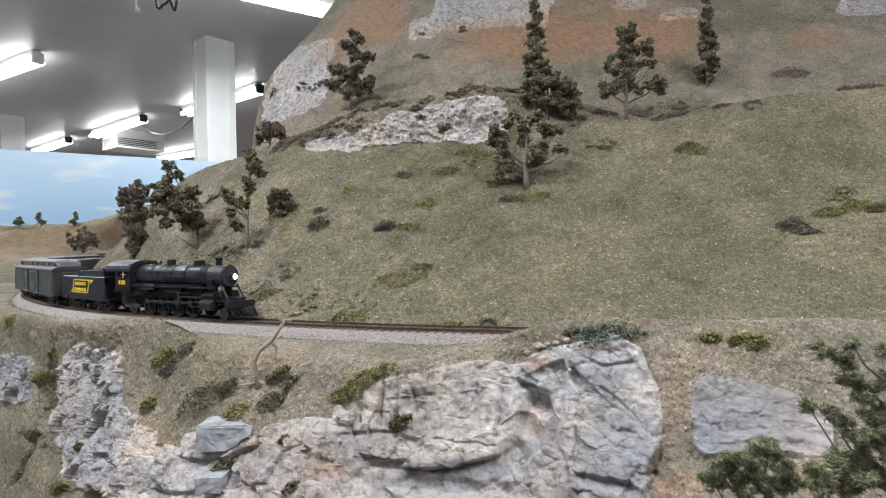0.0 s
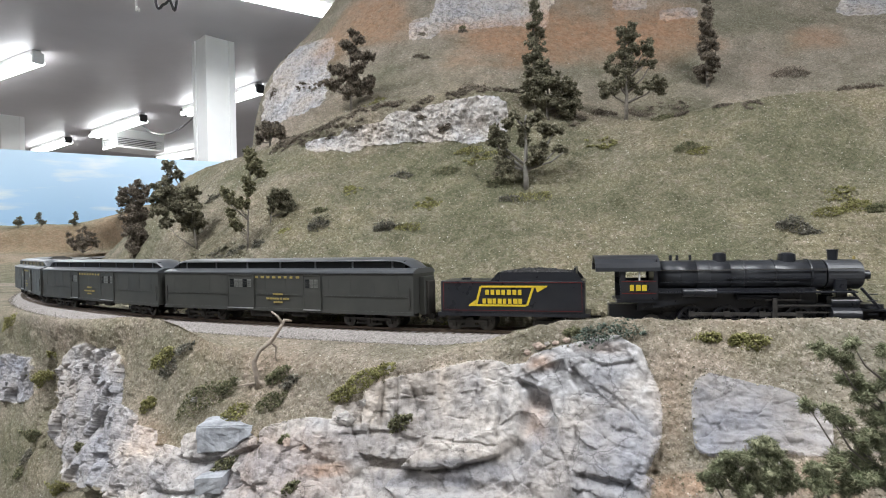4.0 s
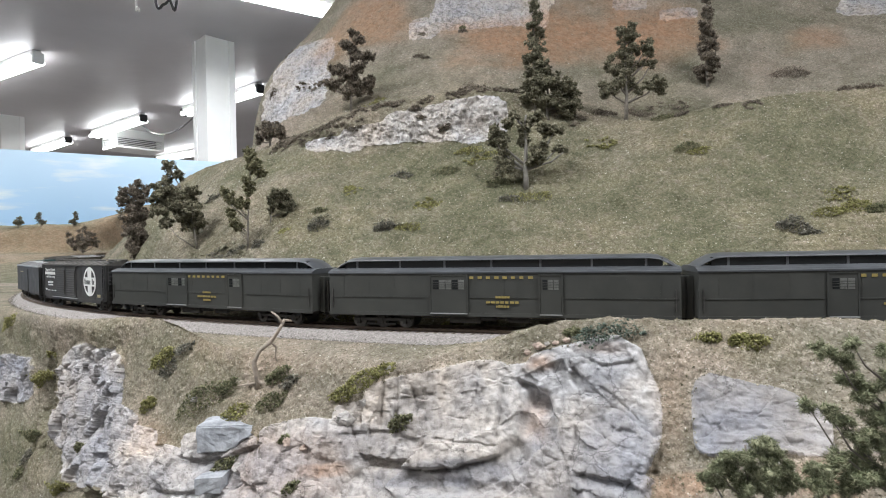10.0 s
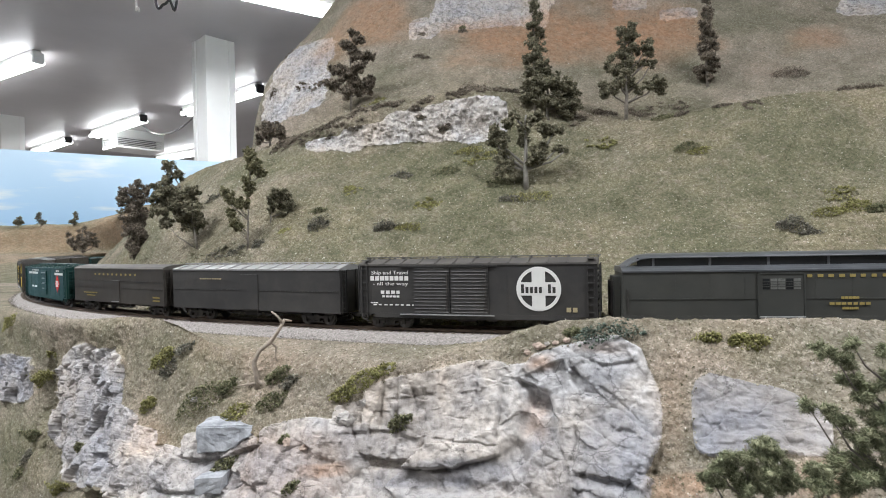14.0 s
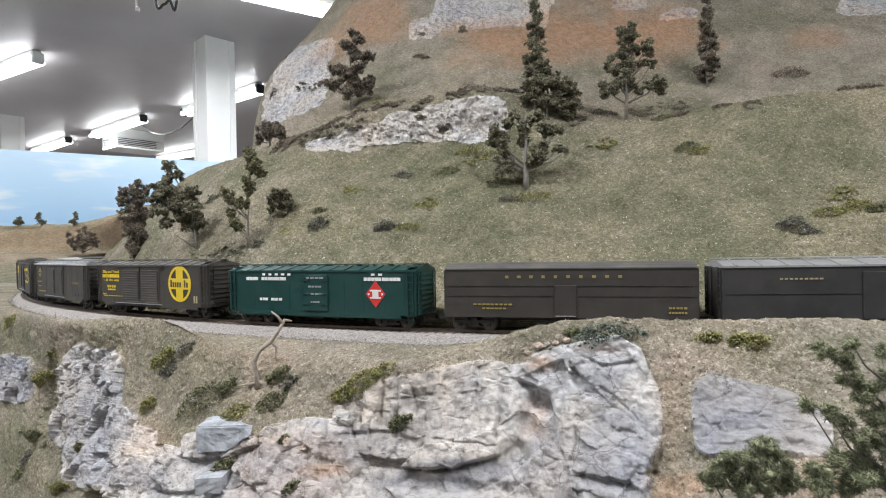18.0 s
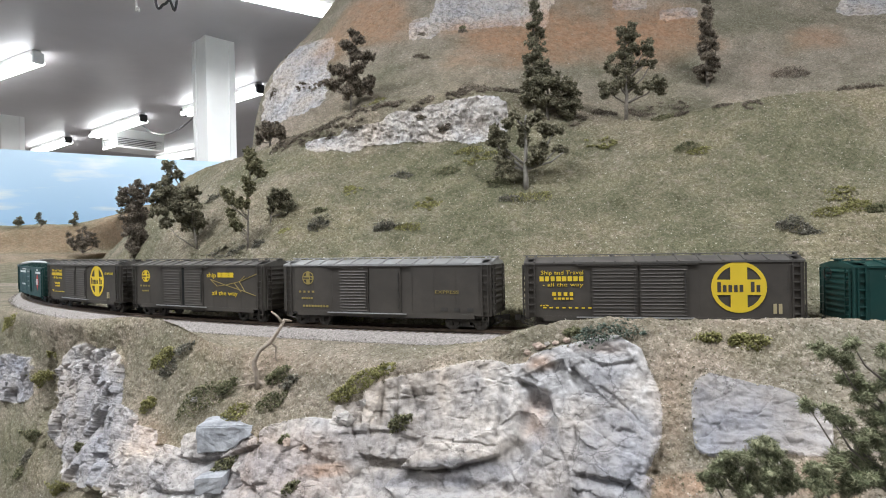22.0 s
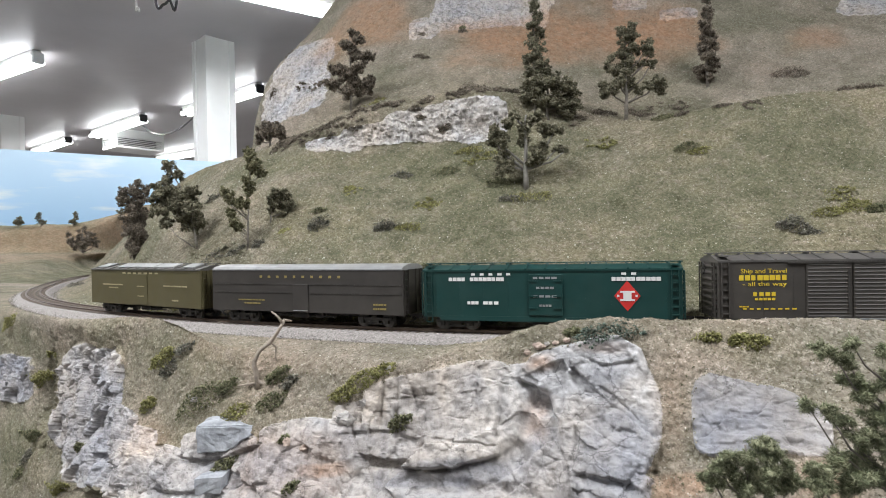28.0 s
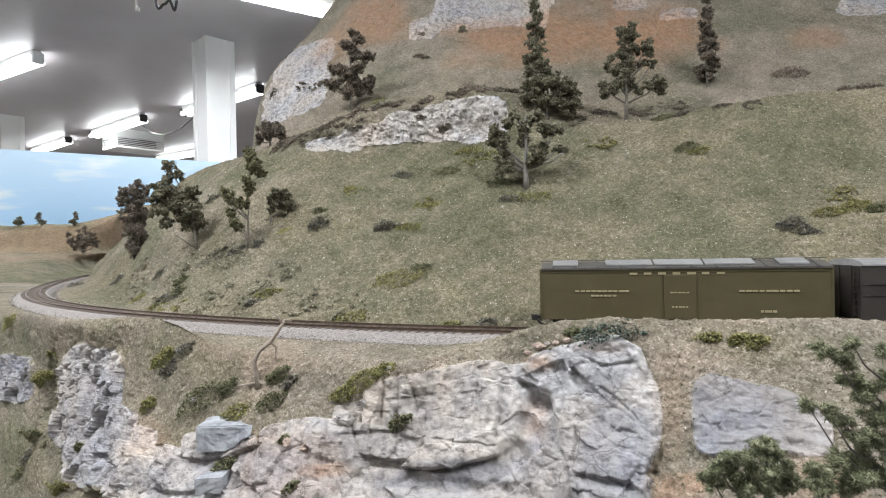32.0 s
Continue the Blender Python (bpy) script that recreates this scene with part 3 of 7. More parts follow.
FORE_EARTH = [(11.04, 4.26, 0.19, 1.02, 0.22), (11.22, 5.5, 0.37, 0.23, 0.7), (12.47, 5.64, 0.29, 0.49, 0.7), (5.17, 4.48, 0.4, 0.64, 0.4), (6.24, 2.1, 1.31, 0.4, 0.15), (9.72, 3.49, 0.25, 0.22), (9.65, 4.43, 0.19, 0.43, 0.7), (7.23, 5.0, 0.37, 0.16), (10.3, 3.29, 0.4, 0.16, 0.6), (6.7, 4.85, 0.8, 0.8, 0.45)]
FORE_LUSH = [(2.97, 2.78, 0.66, 0.4), (3.27, 5.01, 0.58, 0.91), (3.77, 3.27, 0.29, 0.54), (8.58, 1.52, 0.69, 1.06, 0.6), (11.91, 2.61, 1.2, 0.6), (12.7, 3.6, 0.6, 1.0), (5.13, 2.55, 0.88, 0.25, 0.4)]
# blue-grey rock; the patch at 8.26, 3.91 also paints a corner's shaded west side
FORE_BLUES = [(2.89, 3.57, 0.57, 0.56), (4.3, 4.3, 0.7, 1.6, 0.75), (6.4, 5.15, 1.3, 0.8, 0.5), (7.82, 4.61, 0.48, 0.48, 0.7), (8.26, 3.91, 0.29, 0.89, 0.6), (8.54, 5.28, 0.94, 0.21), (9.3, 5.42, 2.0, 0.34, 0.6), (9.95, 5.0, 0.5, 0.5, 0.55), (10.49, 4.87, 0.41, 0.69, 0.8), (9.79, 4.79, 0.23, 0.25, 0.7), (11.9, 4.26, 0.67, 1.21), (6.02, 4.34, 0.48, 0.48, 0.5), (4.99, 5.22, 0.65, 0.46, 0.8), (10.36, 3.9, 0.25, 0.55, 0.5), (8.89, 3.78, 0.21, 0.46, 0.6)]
FORE_HOLLOWS = [(0.052, 1.2085, 0.0095, 0.0085, 0.010), (0.046, 1.197, 0.008, 0.011, 0.006), (0.037, 1.180, 0.010, 0.014, 0.006), (-0.020, 1.205, 0.010, 0.011, 0.005), (-0.145, 1.151, 0.020, 0.006, 0.008), (-0.300, 1.150, 0.011, 0.010, 0.010), (-0.398, 1.150, 0.018, 0.045, 0.012), (0.000, 1.163, 0.060, 0.006, 0.004)]
# overhangs and cracks in the cliff
FORE_OVERHANGS = [([(-0.054, 1.174), (-0.033, 1.173), (-0.010, 1.173), (0.013, 1.176), (0.026, 1.180), (0.037, 1.184)], 0.0075, 0.0090, "below"),
                   ([(0.067, 1.178), (0.079, 1.176), (0.097, 1.175)], 0.0060, 0.0065, "below"),
                   ([(0.042, 1.221), (0.050, 1.217), (0.058, 1.211), (0.064, 1.200)], 0.0080, 0.0085, "below"),
                   ([(-0.190, 1.156), (-0.147, 1.161), (-0.120, 1.176)], 0.0060, 0.0065, "below"),
                   ([(-0.345, 1.099), (-0.301, 1.103), (-0.240, 1.123)], 0.0110, 0.0120, "below"),
                   ([(-0.320, 1.137), (-0.304, 1.154), (-0.286, 1.169)], 0.0060, 0.0080, "below"),
                   ([(-0.300, 1.131), (-0.250, 1.139)], 0.0060, 0.0070, "below"),
                   ([(-0.208, 1.132), (-0.176, 1.141), (-0.143, 1.143)], 0.0050, 0.0050, "below")]
FORE_CORNERS = [([(-0.052, 1.213), (-0.053, 1.187)], 0.0050, 0.0040, "west"),
                   ([(-0.040, 1.217), (-0.043, 1.187)], 0.0050, 0.0040, "east"),
                   ([(-0.030, 1.224), (-0.033, 1.190)], 0.0045, 0.0040, "east"),
                   ([(-0.011, 1.213), (-0.014, 1.179)], 0.0070, 0.0030, "west"),
                   ([(0.031, 1.217), (0.027, 1.187)], 0.0080, 0.0035, "east")]
FORE_CRACKS = [([(0.086, 1.220), (0.094, 1.214), (0.105, 1.203)], 0.0020, 0.0022, "below"),
                   ([(0.081, 1.235), (0.093, 1.231), (0.107, 1.233)], 0.0022, 0.0030, "below"),
                   ([(-0.010, 1.188), (0.013, 1.187), (0.031, 1.186)], 0.0018, 0.0017, "below"),
                   ([(0.089, 1.198), (0.101, 1.200)], 0.0020, 0.0020, "below"),
                   ([(0.097, 1.181), (0.110, 1.182)], 0.0025, 0.0030, "below"),
                   ([(-0.036, 1.208), (-0.020, 1.208), (-0.006, 1.211)], 0.0030, 0.0030, "below"),
                   ([(-0.065, 1.184), (-0.047, 1.187), (-0.030, 1.187)], 0.0035, 0.0030, "below"),
                   ([(0.130, 1.205), (0.146, 1.206), (0.163, 1.208)], 0.0016, 0.0013, "below"),
                   ([(0.133, 1.199), (0.151, 1.203), (0.173, 1.203)], 0.0016, 0.0013, "below"),
                   ([(0.144, 1.212), (0.163, 1.212)], 0.0014, 0.0010, "below")]
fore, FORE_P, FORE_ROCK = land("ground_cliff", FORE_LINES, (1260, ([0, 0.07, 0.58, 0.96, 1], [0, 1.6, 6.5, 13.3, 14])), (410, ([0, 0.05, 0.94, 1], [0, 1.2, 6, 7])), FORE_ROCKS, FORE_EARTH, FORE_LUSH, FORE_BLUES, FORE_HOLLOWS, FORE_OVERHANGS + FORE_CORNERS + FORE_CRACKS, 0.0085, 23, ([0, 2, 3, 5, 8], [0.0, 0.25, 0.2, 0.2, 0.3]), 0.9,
                               "grassy bank over grey cast-plaster rock cliff below the track")
far, FAR_P, FAR_ROCK = land("ground_valley", FAR_LINES, (240, ([0, 1], [0, 6])), (170, ([0, 1], [0, 6])), [], [(3, 4.5, 6, 0.8), (3, 2.6, 6, 0.8, 0.6)], [(2, 0.5, 3, 0.8)], [], [], [], 0.004, 20, ([0, 1, 2, 2.9, 3.3, 6], [0.55, 0.6, 0.7, 0.2, 0.85, 1.0]), 0.5,
                            "tan and brown scenery hills before the sky board")


# ---- track ----
def ribbon(name, section, a0, a1, mat, step=0.004, close=False):
    arcs = np.arange(a0, a1, step)
    pts = np.stack([track(arcs, s, z) for s, z in (section + section[:1] if close else section)], 0)
    return grid_mesh(name, pts, mat, smooth=False)


bed = ribbon("ballast_bed", [(-0.029, -0.0118), (-0.0175, -0.0030), (-0.0150, -0.0025), (0.0, -0.0025), (0.0150, -0.0025), (0.0175, -0.0030), (0.029, -0.0118)], -2.6, 1.2, BALLAST)
tagged(bed, "light grey crushed-stone model railway ballast under the track", "ballast", kind="structure")
rail_track = new("railway_track")
tagged(rail_track, "weathered model railway track with brown rails on dark ties", "track", kind="structure")
for sgn in (-1, 1):
    c = sgn * 0.00865
    r = ribbon("rail", [(c - 0.0011, -0.0021), (c - 0.0003, -0.0017), (c - 0.0003, -0.0006), (c - 0.0006, -0.0004), (c - 0.0006, 0.0), (c + 0.0006, 0.0),
                        (c + 0.0006, -0.0004), (c + 0.0003, -0.0006), (c + 0.0003, -0.0017), (c + 0.0011, -0.0021)], -2.6, 1.2, RAIL, 0.006, True)
    r.parent = rail_track


bm = bmesh.new()
box(bm, -0.0011, 0.0011, -0.0150, 0.0150, -0.0040, -0.0021)
bevelled(bm, 0.0002)
tie = part("tie", bm, TIE_WOOD, rail_track)
tie.matrix_basis = pose(*track(-1.40), 0, 0, math.degrees(np.interp(-1.40, ARC, HEAD)))
for k in range(1, 250):
    a = -1.40 + k * 0.0067
    t2 = new("tie", tie.data)
    t2.parent, t2.matrix_basis = rail_track, pose(*track(a), 0, 0, math.degrees(np.interp(a, ARC, HEAD)) + random.uniform(-1.5, 1.5))


# ---- room ----
def slab(name, x0, x1, y0, y1, z0, z1, mat, label, cat):
    bm = bmesh.new()
    box(bm, x0, x1, y0, y1, z0, z1)
    return tagged(part(name, bm, mat), label, cat, kind="structure")


slab("floor", -12, 5, -4, 14, -0.1, 0, FLOOR, "dull grey-brown vinyl room floor", "floor")
slab("ceiling", -12, 5, -4, 14, CEIL_Z, CEIL_Z + 0.1, CEILING, "grey-beige painted ceiling lit by fluorescent tubes", "ceiling")
slab("wall_north", -12, 5, 14, 14.15, 0, CEIL_Z, WALLPAINT, "plain pale far room wall", "wall")
slab("wall_south", -12, 5, -4.15, -4, 0, CEIL_Z, WALLPAINT, "plain pale room wall", "wall")
slab("wall_west", -12.15, -12, -4, 14, 0, CEIL_Z, WALLPAINT, "plain pale room wall", "wall")
slab("wall_east", 5, 5.15, -4, 14, 0, CEIL_Z, WALLPAINT, "plain pale room wall", "wall")


def room_column(x, y, turn, w):
    """A boxed ceiling column with raised corner strips."""
    ob = new("column")
    ob.matrix_world = pose(x, y, 0, 0, 0, turn)
    bm = bmesh.new()
    box(bm, -w / 2, w / 2, -w / 2, w / 2, 0, CEIL_Z)
    part("shaft", bm, WHITE, ob)
    for sx in (-1, 1):
        for sy in (-1, 1):
            bm = bmesh.new()
            box(bm, sx * (w / 2 - 0.012) - 0.02, sx * (w / 2 - 0.012) + 0.02, sy * (w / 2 - 0.012) - 0.02, sy * (w / 2 - 0.012) + 0.02, 0, CEIL_Z - 0.002)
            part("corner_strip", bm, WHITE, ob)
    return tagged(ob, "white painted square room column reaching the ceiling", "column")


room_column(-1.475, 3.70, -42, 0.178)
room_column(-4.27, 5.62, -42, 0.178)


def sky_material():
    m, nt, b = material("sky_board_paint")
    co = nt.nodes.new("ShaderNodeTexCoord")
    sep = nt.nodes.new("ShaderNodeSeparateXYZ")
    nt.links.new(co.outputs["Object"], sep.inputs[0])
    height = node(nt, "ShaderNodeMath", operation="ADD")
    height.inputs[1].default_value = 0.75
    nt.links.new(sep.outputs["Z"], height.inputs[0])
    base = ramp(nt, height.outputs[0], [(0.0, (0.29, 0.54, 0.83)), (0.40, (0.39, 0.63, 0.88)), (0.75, (0.56, 0.74, 0.91))])
    mp = nt.nodes.new("ShaderNodeMapping")
    mp.inputs["Scale"].default_value = (1.4, 1.4, 7.5)
    nt.links.new(co.outputs["Object"], mp.inputs[0])
    n = nt.nodes.new("ShaderNodeTexNoise")
    n.inputs["Scale"].default_value, n.inputs["Detail"].default_value = 2.2, 5
    nt.links.new(mp.outputs[0], n.inputs["Vector"])
    f = ramp(nt, n.outputs[0], [(0.56, (0, 0, 0)), (0.70, (0.75, 0.75, 0.75))])
    nt.links.new(mix(nt, f, base, (0.82, 0.87, 0.90)), b.inputs["Base Color"])
    b.inputs["Roughness"].default_value = 0.7
    return m


SKY_PAINT = sky_material()
bm = bmesh.new()
box(bm, -2.2, 1.6, 0, 0.02, -0.75, 0)
board = part("sky_board", bm, SKY_PAINT)
board.matrix_world = pose(-1.518, 2.712, 1.752, 0, 0, 33.2)
tagged(board, "pale blue painted sky backdrop board with soft white clouds", "backdrop", kind="structure")


def fixture(x, y, turn):
    """A slim batten with two bare tubes between lampholders."""
    ob = new("ceiling_light")
    ob.matrix_world = pose(x, y, CEIL_Z, 0, 0, turn)
    bm = bmesh.new()
    box(bm, -0.60, 0.60, -0.028, 0.028, -0.040, -0.003)
    part("housing", bevelled(bm, 0.004), WHITE, ob)
    for sx in (-1, 1):
        bm = bmesh.new()
        box(bm, sx * 0.605 - 0.014, sx * 0.605 + 0.014, -0.036, 0.036, -0.092, -0.020)
        part("lampholder", bevelled(bm, 0.006), METAL_DARK if y > 4.5 else WHITE, ob)
    for sy in (-1, 1):
        bm = bmesh.new()
        bmesh.ops.create_cone(bm, cap_ends=True, segments=14, radius1=0.019, radius2=0.019, depth=1.18, matrix=pose(0, sy * 0.032, -0.074, 0, 90, 0))
        part("tube", bm, TUBE, ob)
    return tagged(ob, "white twin-tube fluorescent ceiling light, lit", "ceiling light", "ceiling lights")


for fx, fy, turn in FIXTURES:
    fixture(fx, fy, turn)


# ---- ceiling vent, cable and hook ----
vent = tagged(new("ceiling_vent"), "white louvred air vent box under the ceiling", "vent")
vent.matrix_world = pose(-3.536, 6.511, CEIL_Z - 0.06, 0, 0, 52)
VW, VD, VH = 0.52, 0.36, 0.150
bm = bmesh.new()
for z0, z1 in ((-VH, -VH + 0.022), (-0.03, 0.06)):
    box(bm, -VW / 2, VW / 2, -VD / 2, VD / 2, z0, z1)
for sx in (-1, 1):
    for sy in (-1, 1):
        box(bm, sx * VW / 2 - 0.02 * (sx > 0) - 0.0, sx * VW / 2 + 0.02 * (sx < 0), sy * VD / 2 - 0.02 * (sy > 0), sy * VD / 2 + 0.02 * (sy < 0), -VH, 0)
part("frame", bm, WHITE, vent)
bm = bmesh.new()
box(bm, -VW / 2 + 0.06, VW / 2 - 0.06, -VD / 2 + 0.06, VD / 2 - 0.06, -VH + 0.01, 0)
part("backing", bm, METAL_DARK, vent)
for k in range(5):
    z = -VH + 0.034 + k * 0.0195
    for dims in ((-VW / 2 + 0.02, VW / 2 - 0.02, -VD / 2 + 0.005, -VD / 2 + 0.035, z, z + 0.007), (-VW / 2 + 0.005, -VW / 2 + 0.035, -VD / 2 + 0.02, VD / 2 - 0.02, z, z + 0.007)):
        bm = bmesh.new()
        box(bm, *dims)
        part("slat", bm, WHITE, vent)


def cable(name, pts, r, mat, label):
    bm = bmesh.new()
    fine = spline(np.array(pts), np.linspace(0, len(pts) - 1, 8 * len(pts)))
    tube(bm, [Vector(q) for q in fine], r, r, 6)
    return tagged(part(name, bm, mat), label, "cable")


def tube(bm, pts, r0, r1, seg=7):
    """A tapered bent tube through points."""
    rings = []
    for k, q in enumerate(pts):
        q = Vector(q)
        d = (Vector(pts[min(k + 1, len(pts) - 1)]) - Vector(pts[max(k - 1, 0)])).normalized()
        a = d.cross(Vector((0.3, 1, 0.2))).normalized()
        b = d.cross(a)
        r = r0 + (r1 - r0) * k / (len(pts) - 1)
        rings.append([bm.verts.new(q + r * (math.cos(t) * a + math.sin(t) * b)) for t in (2 * math.pi * j / seg for j in range(seg))])
    for a, b in zip(rings, rings[1:]):
        for j in range(seg):
            f = bm.faces.new((a[j], a[(j + 1) % seg], b[(j + 1) % seg], b[j]))
            f.smooth = True
    bm.faces.new(rings[-1])
    bm.faces.new(rings[0][::-1])


cable("light_cable", [(-3.113, 5.911, 2.605), (-2.917, 5.710, 2.491), (-2.596, 5.309, 2.384), (-2.262, 4.909, 2.348), (-1.811, 4.208, 2.301)], 0.007, METAL_DARK, "thin dark power cable sagging to the column")
cable("ceiling_hook", [(-1.169, 2.212, 2.693), (-1.175, 2.208, 2.275), (-1.174, 2.208, 2.242), (-1.165, 2.208, 2.233), (-1.167, 2.208, 2.244)], 0.004, WHITE, "white wire hook hanging from the ceiling")
cable("wire_bundle", [(-1.224, 2.412, 2.723), (-1.200, 2.409, 2.358), (-1.165, 2.409, 2.343), (-1.140, 2.409, 2.359), (-1.112, 2.409, 2.339), (-1.080, 2.412, 2.720)], 0.006, METAL_DARK, "loose dark wire bundle hanging from the ceiling")


# ---- scenery: turf grains, gravel, shrubs, trees, stones ----
def grains_mesh(name, pos, size, mat, label, seed, flat=0.7, long=1.0):
    """Many four-sided grains in one mesh."""
    rng = np.random.default_rng(seed)
    n = len(pos)
    v = rng.normal(size=(n, 4, 3))
    v /= np.linalg.norm(v, axis=-1, keepdims=True)
    axis = rng.normal(size=(n, 1, 3))
    axis /= np.linalg.norm(axis, axis=-1, keepdims=True)
    v = v * flat + axis * (v * axis).sum(-1, keepdims=True) * (long - 1)
    co = (pos[:, None, :] + v * np.broadcast_to(size, (n,))[:, None, None]).reshape(-1, 3)
    tri = (np.arange(n)[:, None, None] * 4 + np.array([[0, 1, 2], [0, 3, 1], [0, 2, 3], [1, 3, 2]])).reshape(-1, 3)
    me = bpy.data.meshes.new(name)
    me.vertices.add(len(co))
    me.vertices.foreach_set("co", co.reshape(-1).astype(np.float32))
    me.loops.add(tri.size)
    me.loops.foreach_set("vertex_index", tri.reshape(-1).astype(np.int32))
    me.polygons.add(len(tri))
    me.polygons.foreach_set("loop_start", np.arange(0, tri.size, 3, dtype=np.int32))
    me.update(calc_edges=True)
    me.materials.append(mat)
    ob = new(name, me)
    return tagged(ob, label, kind="stuff") if label else ob


def strew(p, rock, count, keep, seed):
    """Random places on a sheet, off its rock."""
    rng = np.random.default_rng(seed)
    du, dv = np.diff(p, axis=1)[:-1], np.diff(p, axis=0)[:, :-1]
    area = np.linalg.norm(np.cross(du, dv), axis=-1)
    dist = np.linalg.norm(p[:-1, :-1] - np.array([0, 0, CAM_Z]), axis=-1)
    w = area * (rock[:-1, :-1] < keep) / dist ** 2 * (p[:-1, :-1, 2] < 2.0) * (np.abs(p[:-1, :-1, 0]) < p[:-1, :-1, 1] * 0.95)
    w[:10] = 0
    i = rng.choice(w.size, count, p=(w / w.sum()).reshape(-1))
    r, c = np.unravel_index(i, w.shape)
    f, g = rng.random((count, 1)), rng.random((count, 1))
    return p[r, c] + du[r, c] * f + dv[r, c] * g


pos = strew(HILL_P, HILL_ROCK, 100000, 0.6, 1)
grains_mesh("hill_turf", pos, 0.0015 * np.random.default_rng(2).uniform(0.35, 1.25, len(pos)), TURF_GRAIN, "loose olive and straw scenery grains on the hillside", 3)
pos = strew(FORE_P, FORE_ROCK, 60000, 0.7, 4)
grains_mesh("bank_turf", pos, 0.0011 * np.random.default_rng(5).uniform(0.35, 1.2, len(pos)), TURF_GRAIN, "loose tan and olive scenery grains on the bank", 6)
rng = np.random.default_rng(7)
arcs = -1.5 + 1.75 * rng.random(20000) ** 0.8
side = rng.uniform(-0.029, 0.050, 20000)
side = np.where(np.abs(side) < 0.016, np.sign(side) * rng.uniform(0.0145, 0.029, 20000), side)
pos = track(arcs, side, 0.0) + np.stack([0 * arcs, 0 * arcs, -0.0036 - np.clip((np.abs(side) - 0.0175) * 0.62, 0, 0.0046)], -1)
grains_mesh("ballast_gravel", pos, 0.0010 * rng.uniform(0.5, 1.3, 20000), GRAVEL, "pale grey crushed ballast stones beside the ties", 8)
pos = np.concatenate([strew(HILL_P, HILL_ROCK, 1500, 0.45, 9), strew(FORE_P, FORE_ROCK, 420, 0.6, 10)])
grains_mesh("white_grit", pos, 0.0009 * np.random.default_rng(11).uniform(0.5, 1.5, len(pos)), LIMESTONE, "scattered white limestone chips", 12)


def seat(p, guess):
    """The nearest place on a sheet."""
    d = ((p - np.array(guess)) ** 2).sum(-1)
    return Vector(p[np.unravel_index(d.argmin(), d.shape)])


def clumps(blobs, rng, density, chip):
    """Places of leaf chips on and in lumpy balls: centre, radius."""
    out = []
    for c, r in blobs:
        n = int(density * (r / 0.01) ** 2) + 12
        d = rng.normal(size=(n, 3))
        d /= np.linalg.norm(d, axis=-1, keepdims=True)
        lump = 0.72 + 0.55 * value_noise(d * 2.3 + rng.uniform(0, 50), 3)
        rad = r * lump * rng.uniform(0.55, 1.0, n) ** 0.4
        out.append(np.array(c) + d * rad[:, None] * np.array([1.0, 1.0, 0.82]))
    return np.concatenate(out)


def tree(name, base, scale, blobs, leaf, label, seed, trunk_r=0.0022, lean=(0.0, 0.0), density=260, chip=0.0014, long=1.3, fork=0.35, bark=None, limbs=0.45, flat=0.95, core=0.70):
    """A tapered trunk with limbs to every clump of the crown. Blobs: sideways, up, depth, radius in units of scale."""
    rng = np.random.default_rng(seed)
    ob = tagged(new(name), label, "tree", "model trees")
    ob.location = base
    cs = [(Vector((x * scale, (y + rng.uniform(-0.5, 0.5) * r) * scale, z * scale)), r * scale * 1.0) for x, z, y, r in blobs]
    top = max(c.z for c, r in cs)
    tip = Vector((lean[0] * scale, 0, top))
    bm = bmesh.new()
    stem = [Vector((tip.x * (k / 8) ** 1.3, tip.y * k / 8, tip.z * k / 8 - 0.003 * (k == 0))) + Vector((rng.normal() * 0.0006, rng.normal() * 0.0006, 0)) * (k > 0) for k in range(9)]
    tube(bm, stem, trunk_r, trunk_r * 0.3, 8)
    for c, r in cs:
        out = math.hypot(c.x - tip.x * (c.z / top) ** 1.3, c.y)
        f = min(0.92, max(fork * 0.5, (c.z - 1.1 * out - 0.3 * r) / top))
        k = f * 8
        i = min(7, int(k))
        s = stem[i].lerp(stem[i + 1], k - i)
        if (c - s).length > r * 0.6 and rng.random() < limbs:
            m = s.lerp(c, 0.55) + Vector(((c.x - s.x) * 0.10, 0, -0.05 * (c - s).length))
            tube(bm, [s, m, c], trunk_r * 0.5, trunk_r * 0.2, 6)
    part("trunk", bm, bark or BARK, ob)
    extra = []
    for c, r in cs:
        for _ in range(9):
            d = rng.normal(size=3)
            d /= np.linalg.norm(d)
            extra.append((np.array(c) + d * r * rng.uniform(0.65, 1.0), r * rng.uniform(0.22, 0.44)))
    pts = clumps([(np.array(c), r * 0.68) for c, r in cs] + extra, rng, density, chip)
    cores = bmesh.new()
    for c, r in [(Vector(c), r * core * 0.82) for c, r in cs] + [(Vector(c), r * core * 1.15) for c, r in extra]:
        g = bmesh.ops.create_icosphere(cores, subdivisions=2 if r > 0.005 else 1, radius=1.0, matrix=Matrix.Translation(c) @ pose(0, 0, 0, *rng.uniform(0, 360, 3)))
        for v in g["verts"]:
            d = v.co - c
            v.co = c + Vector((d.x, d.y, d.z * 0.85)) * r * (0.80 + 0.55 * (noise.noise(d * 2.2 + c * 900) * 0.5 + noise.noise(d * 5 + c * 700) * 0.35))
    core = part("crown", cores, leaf, ob)
    crown = grains_mesh("foliage", pts, chip * rng.uniform(0.6, 1.35, len(pts)), leaf, "", seed + 1, flat, long)
    crown.parent = core
    return ob


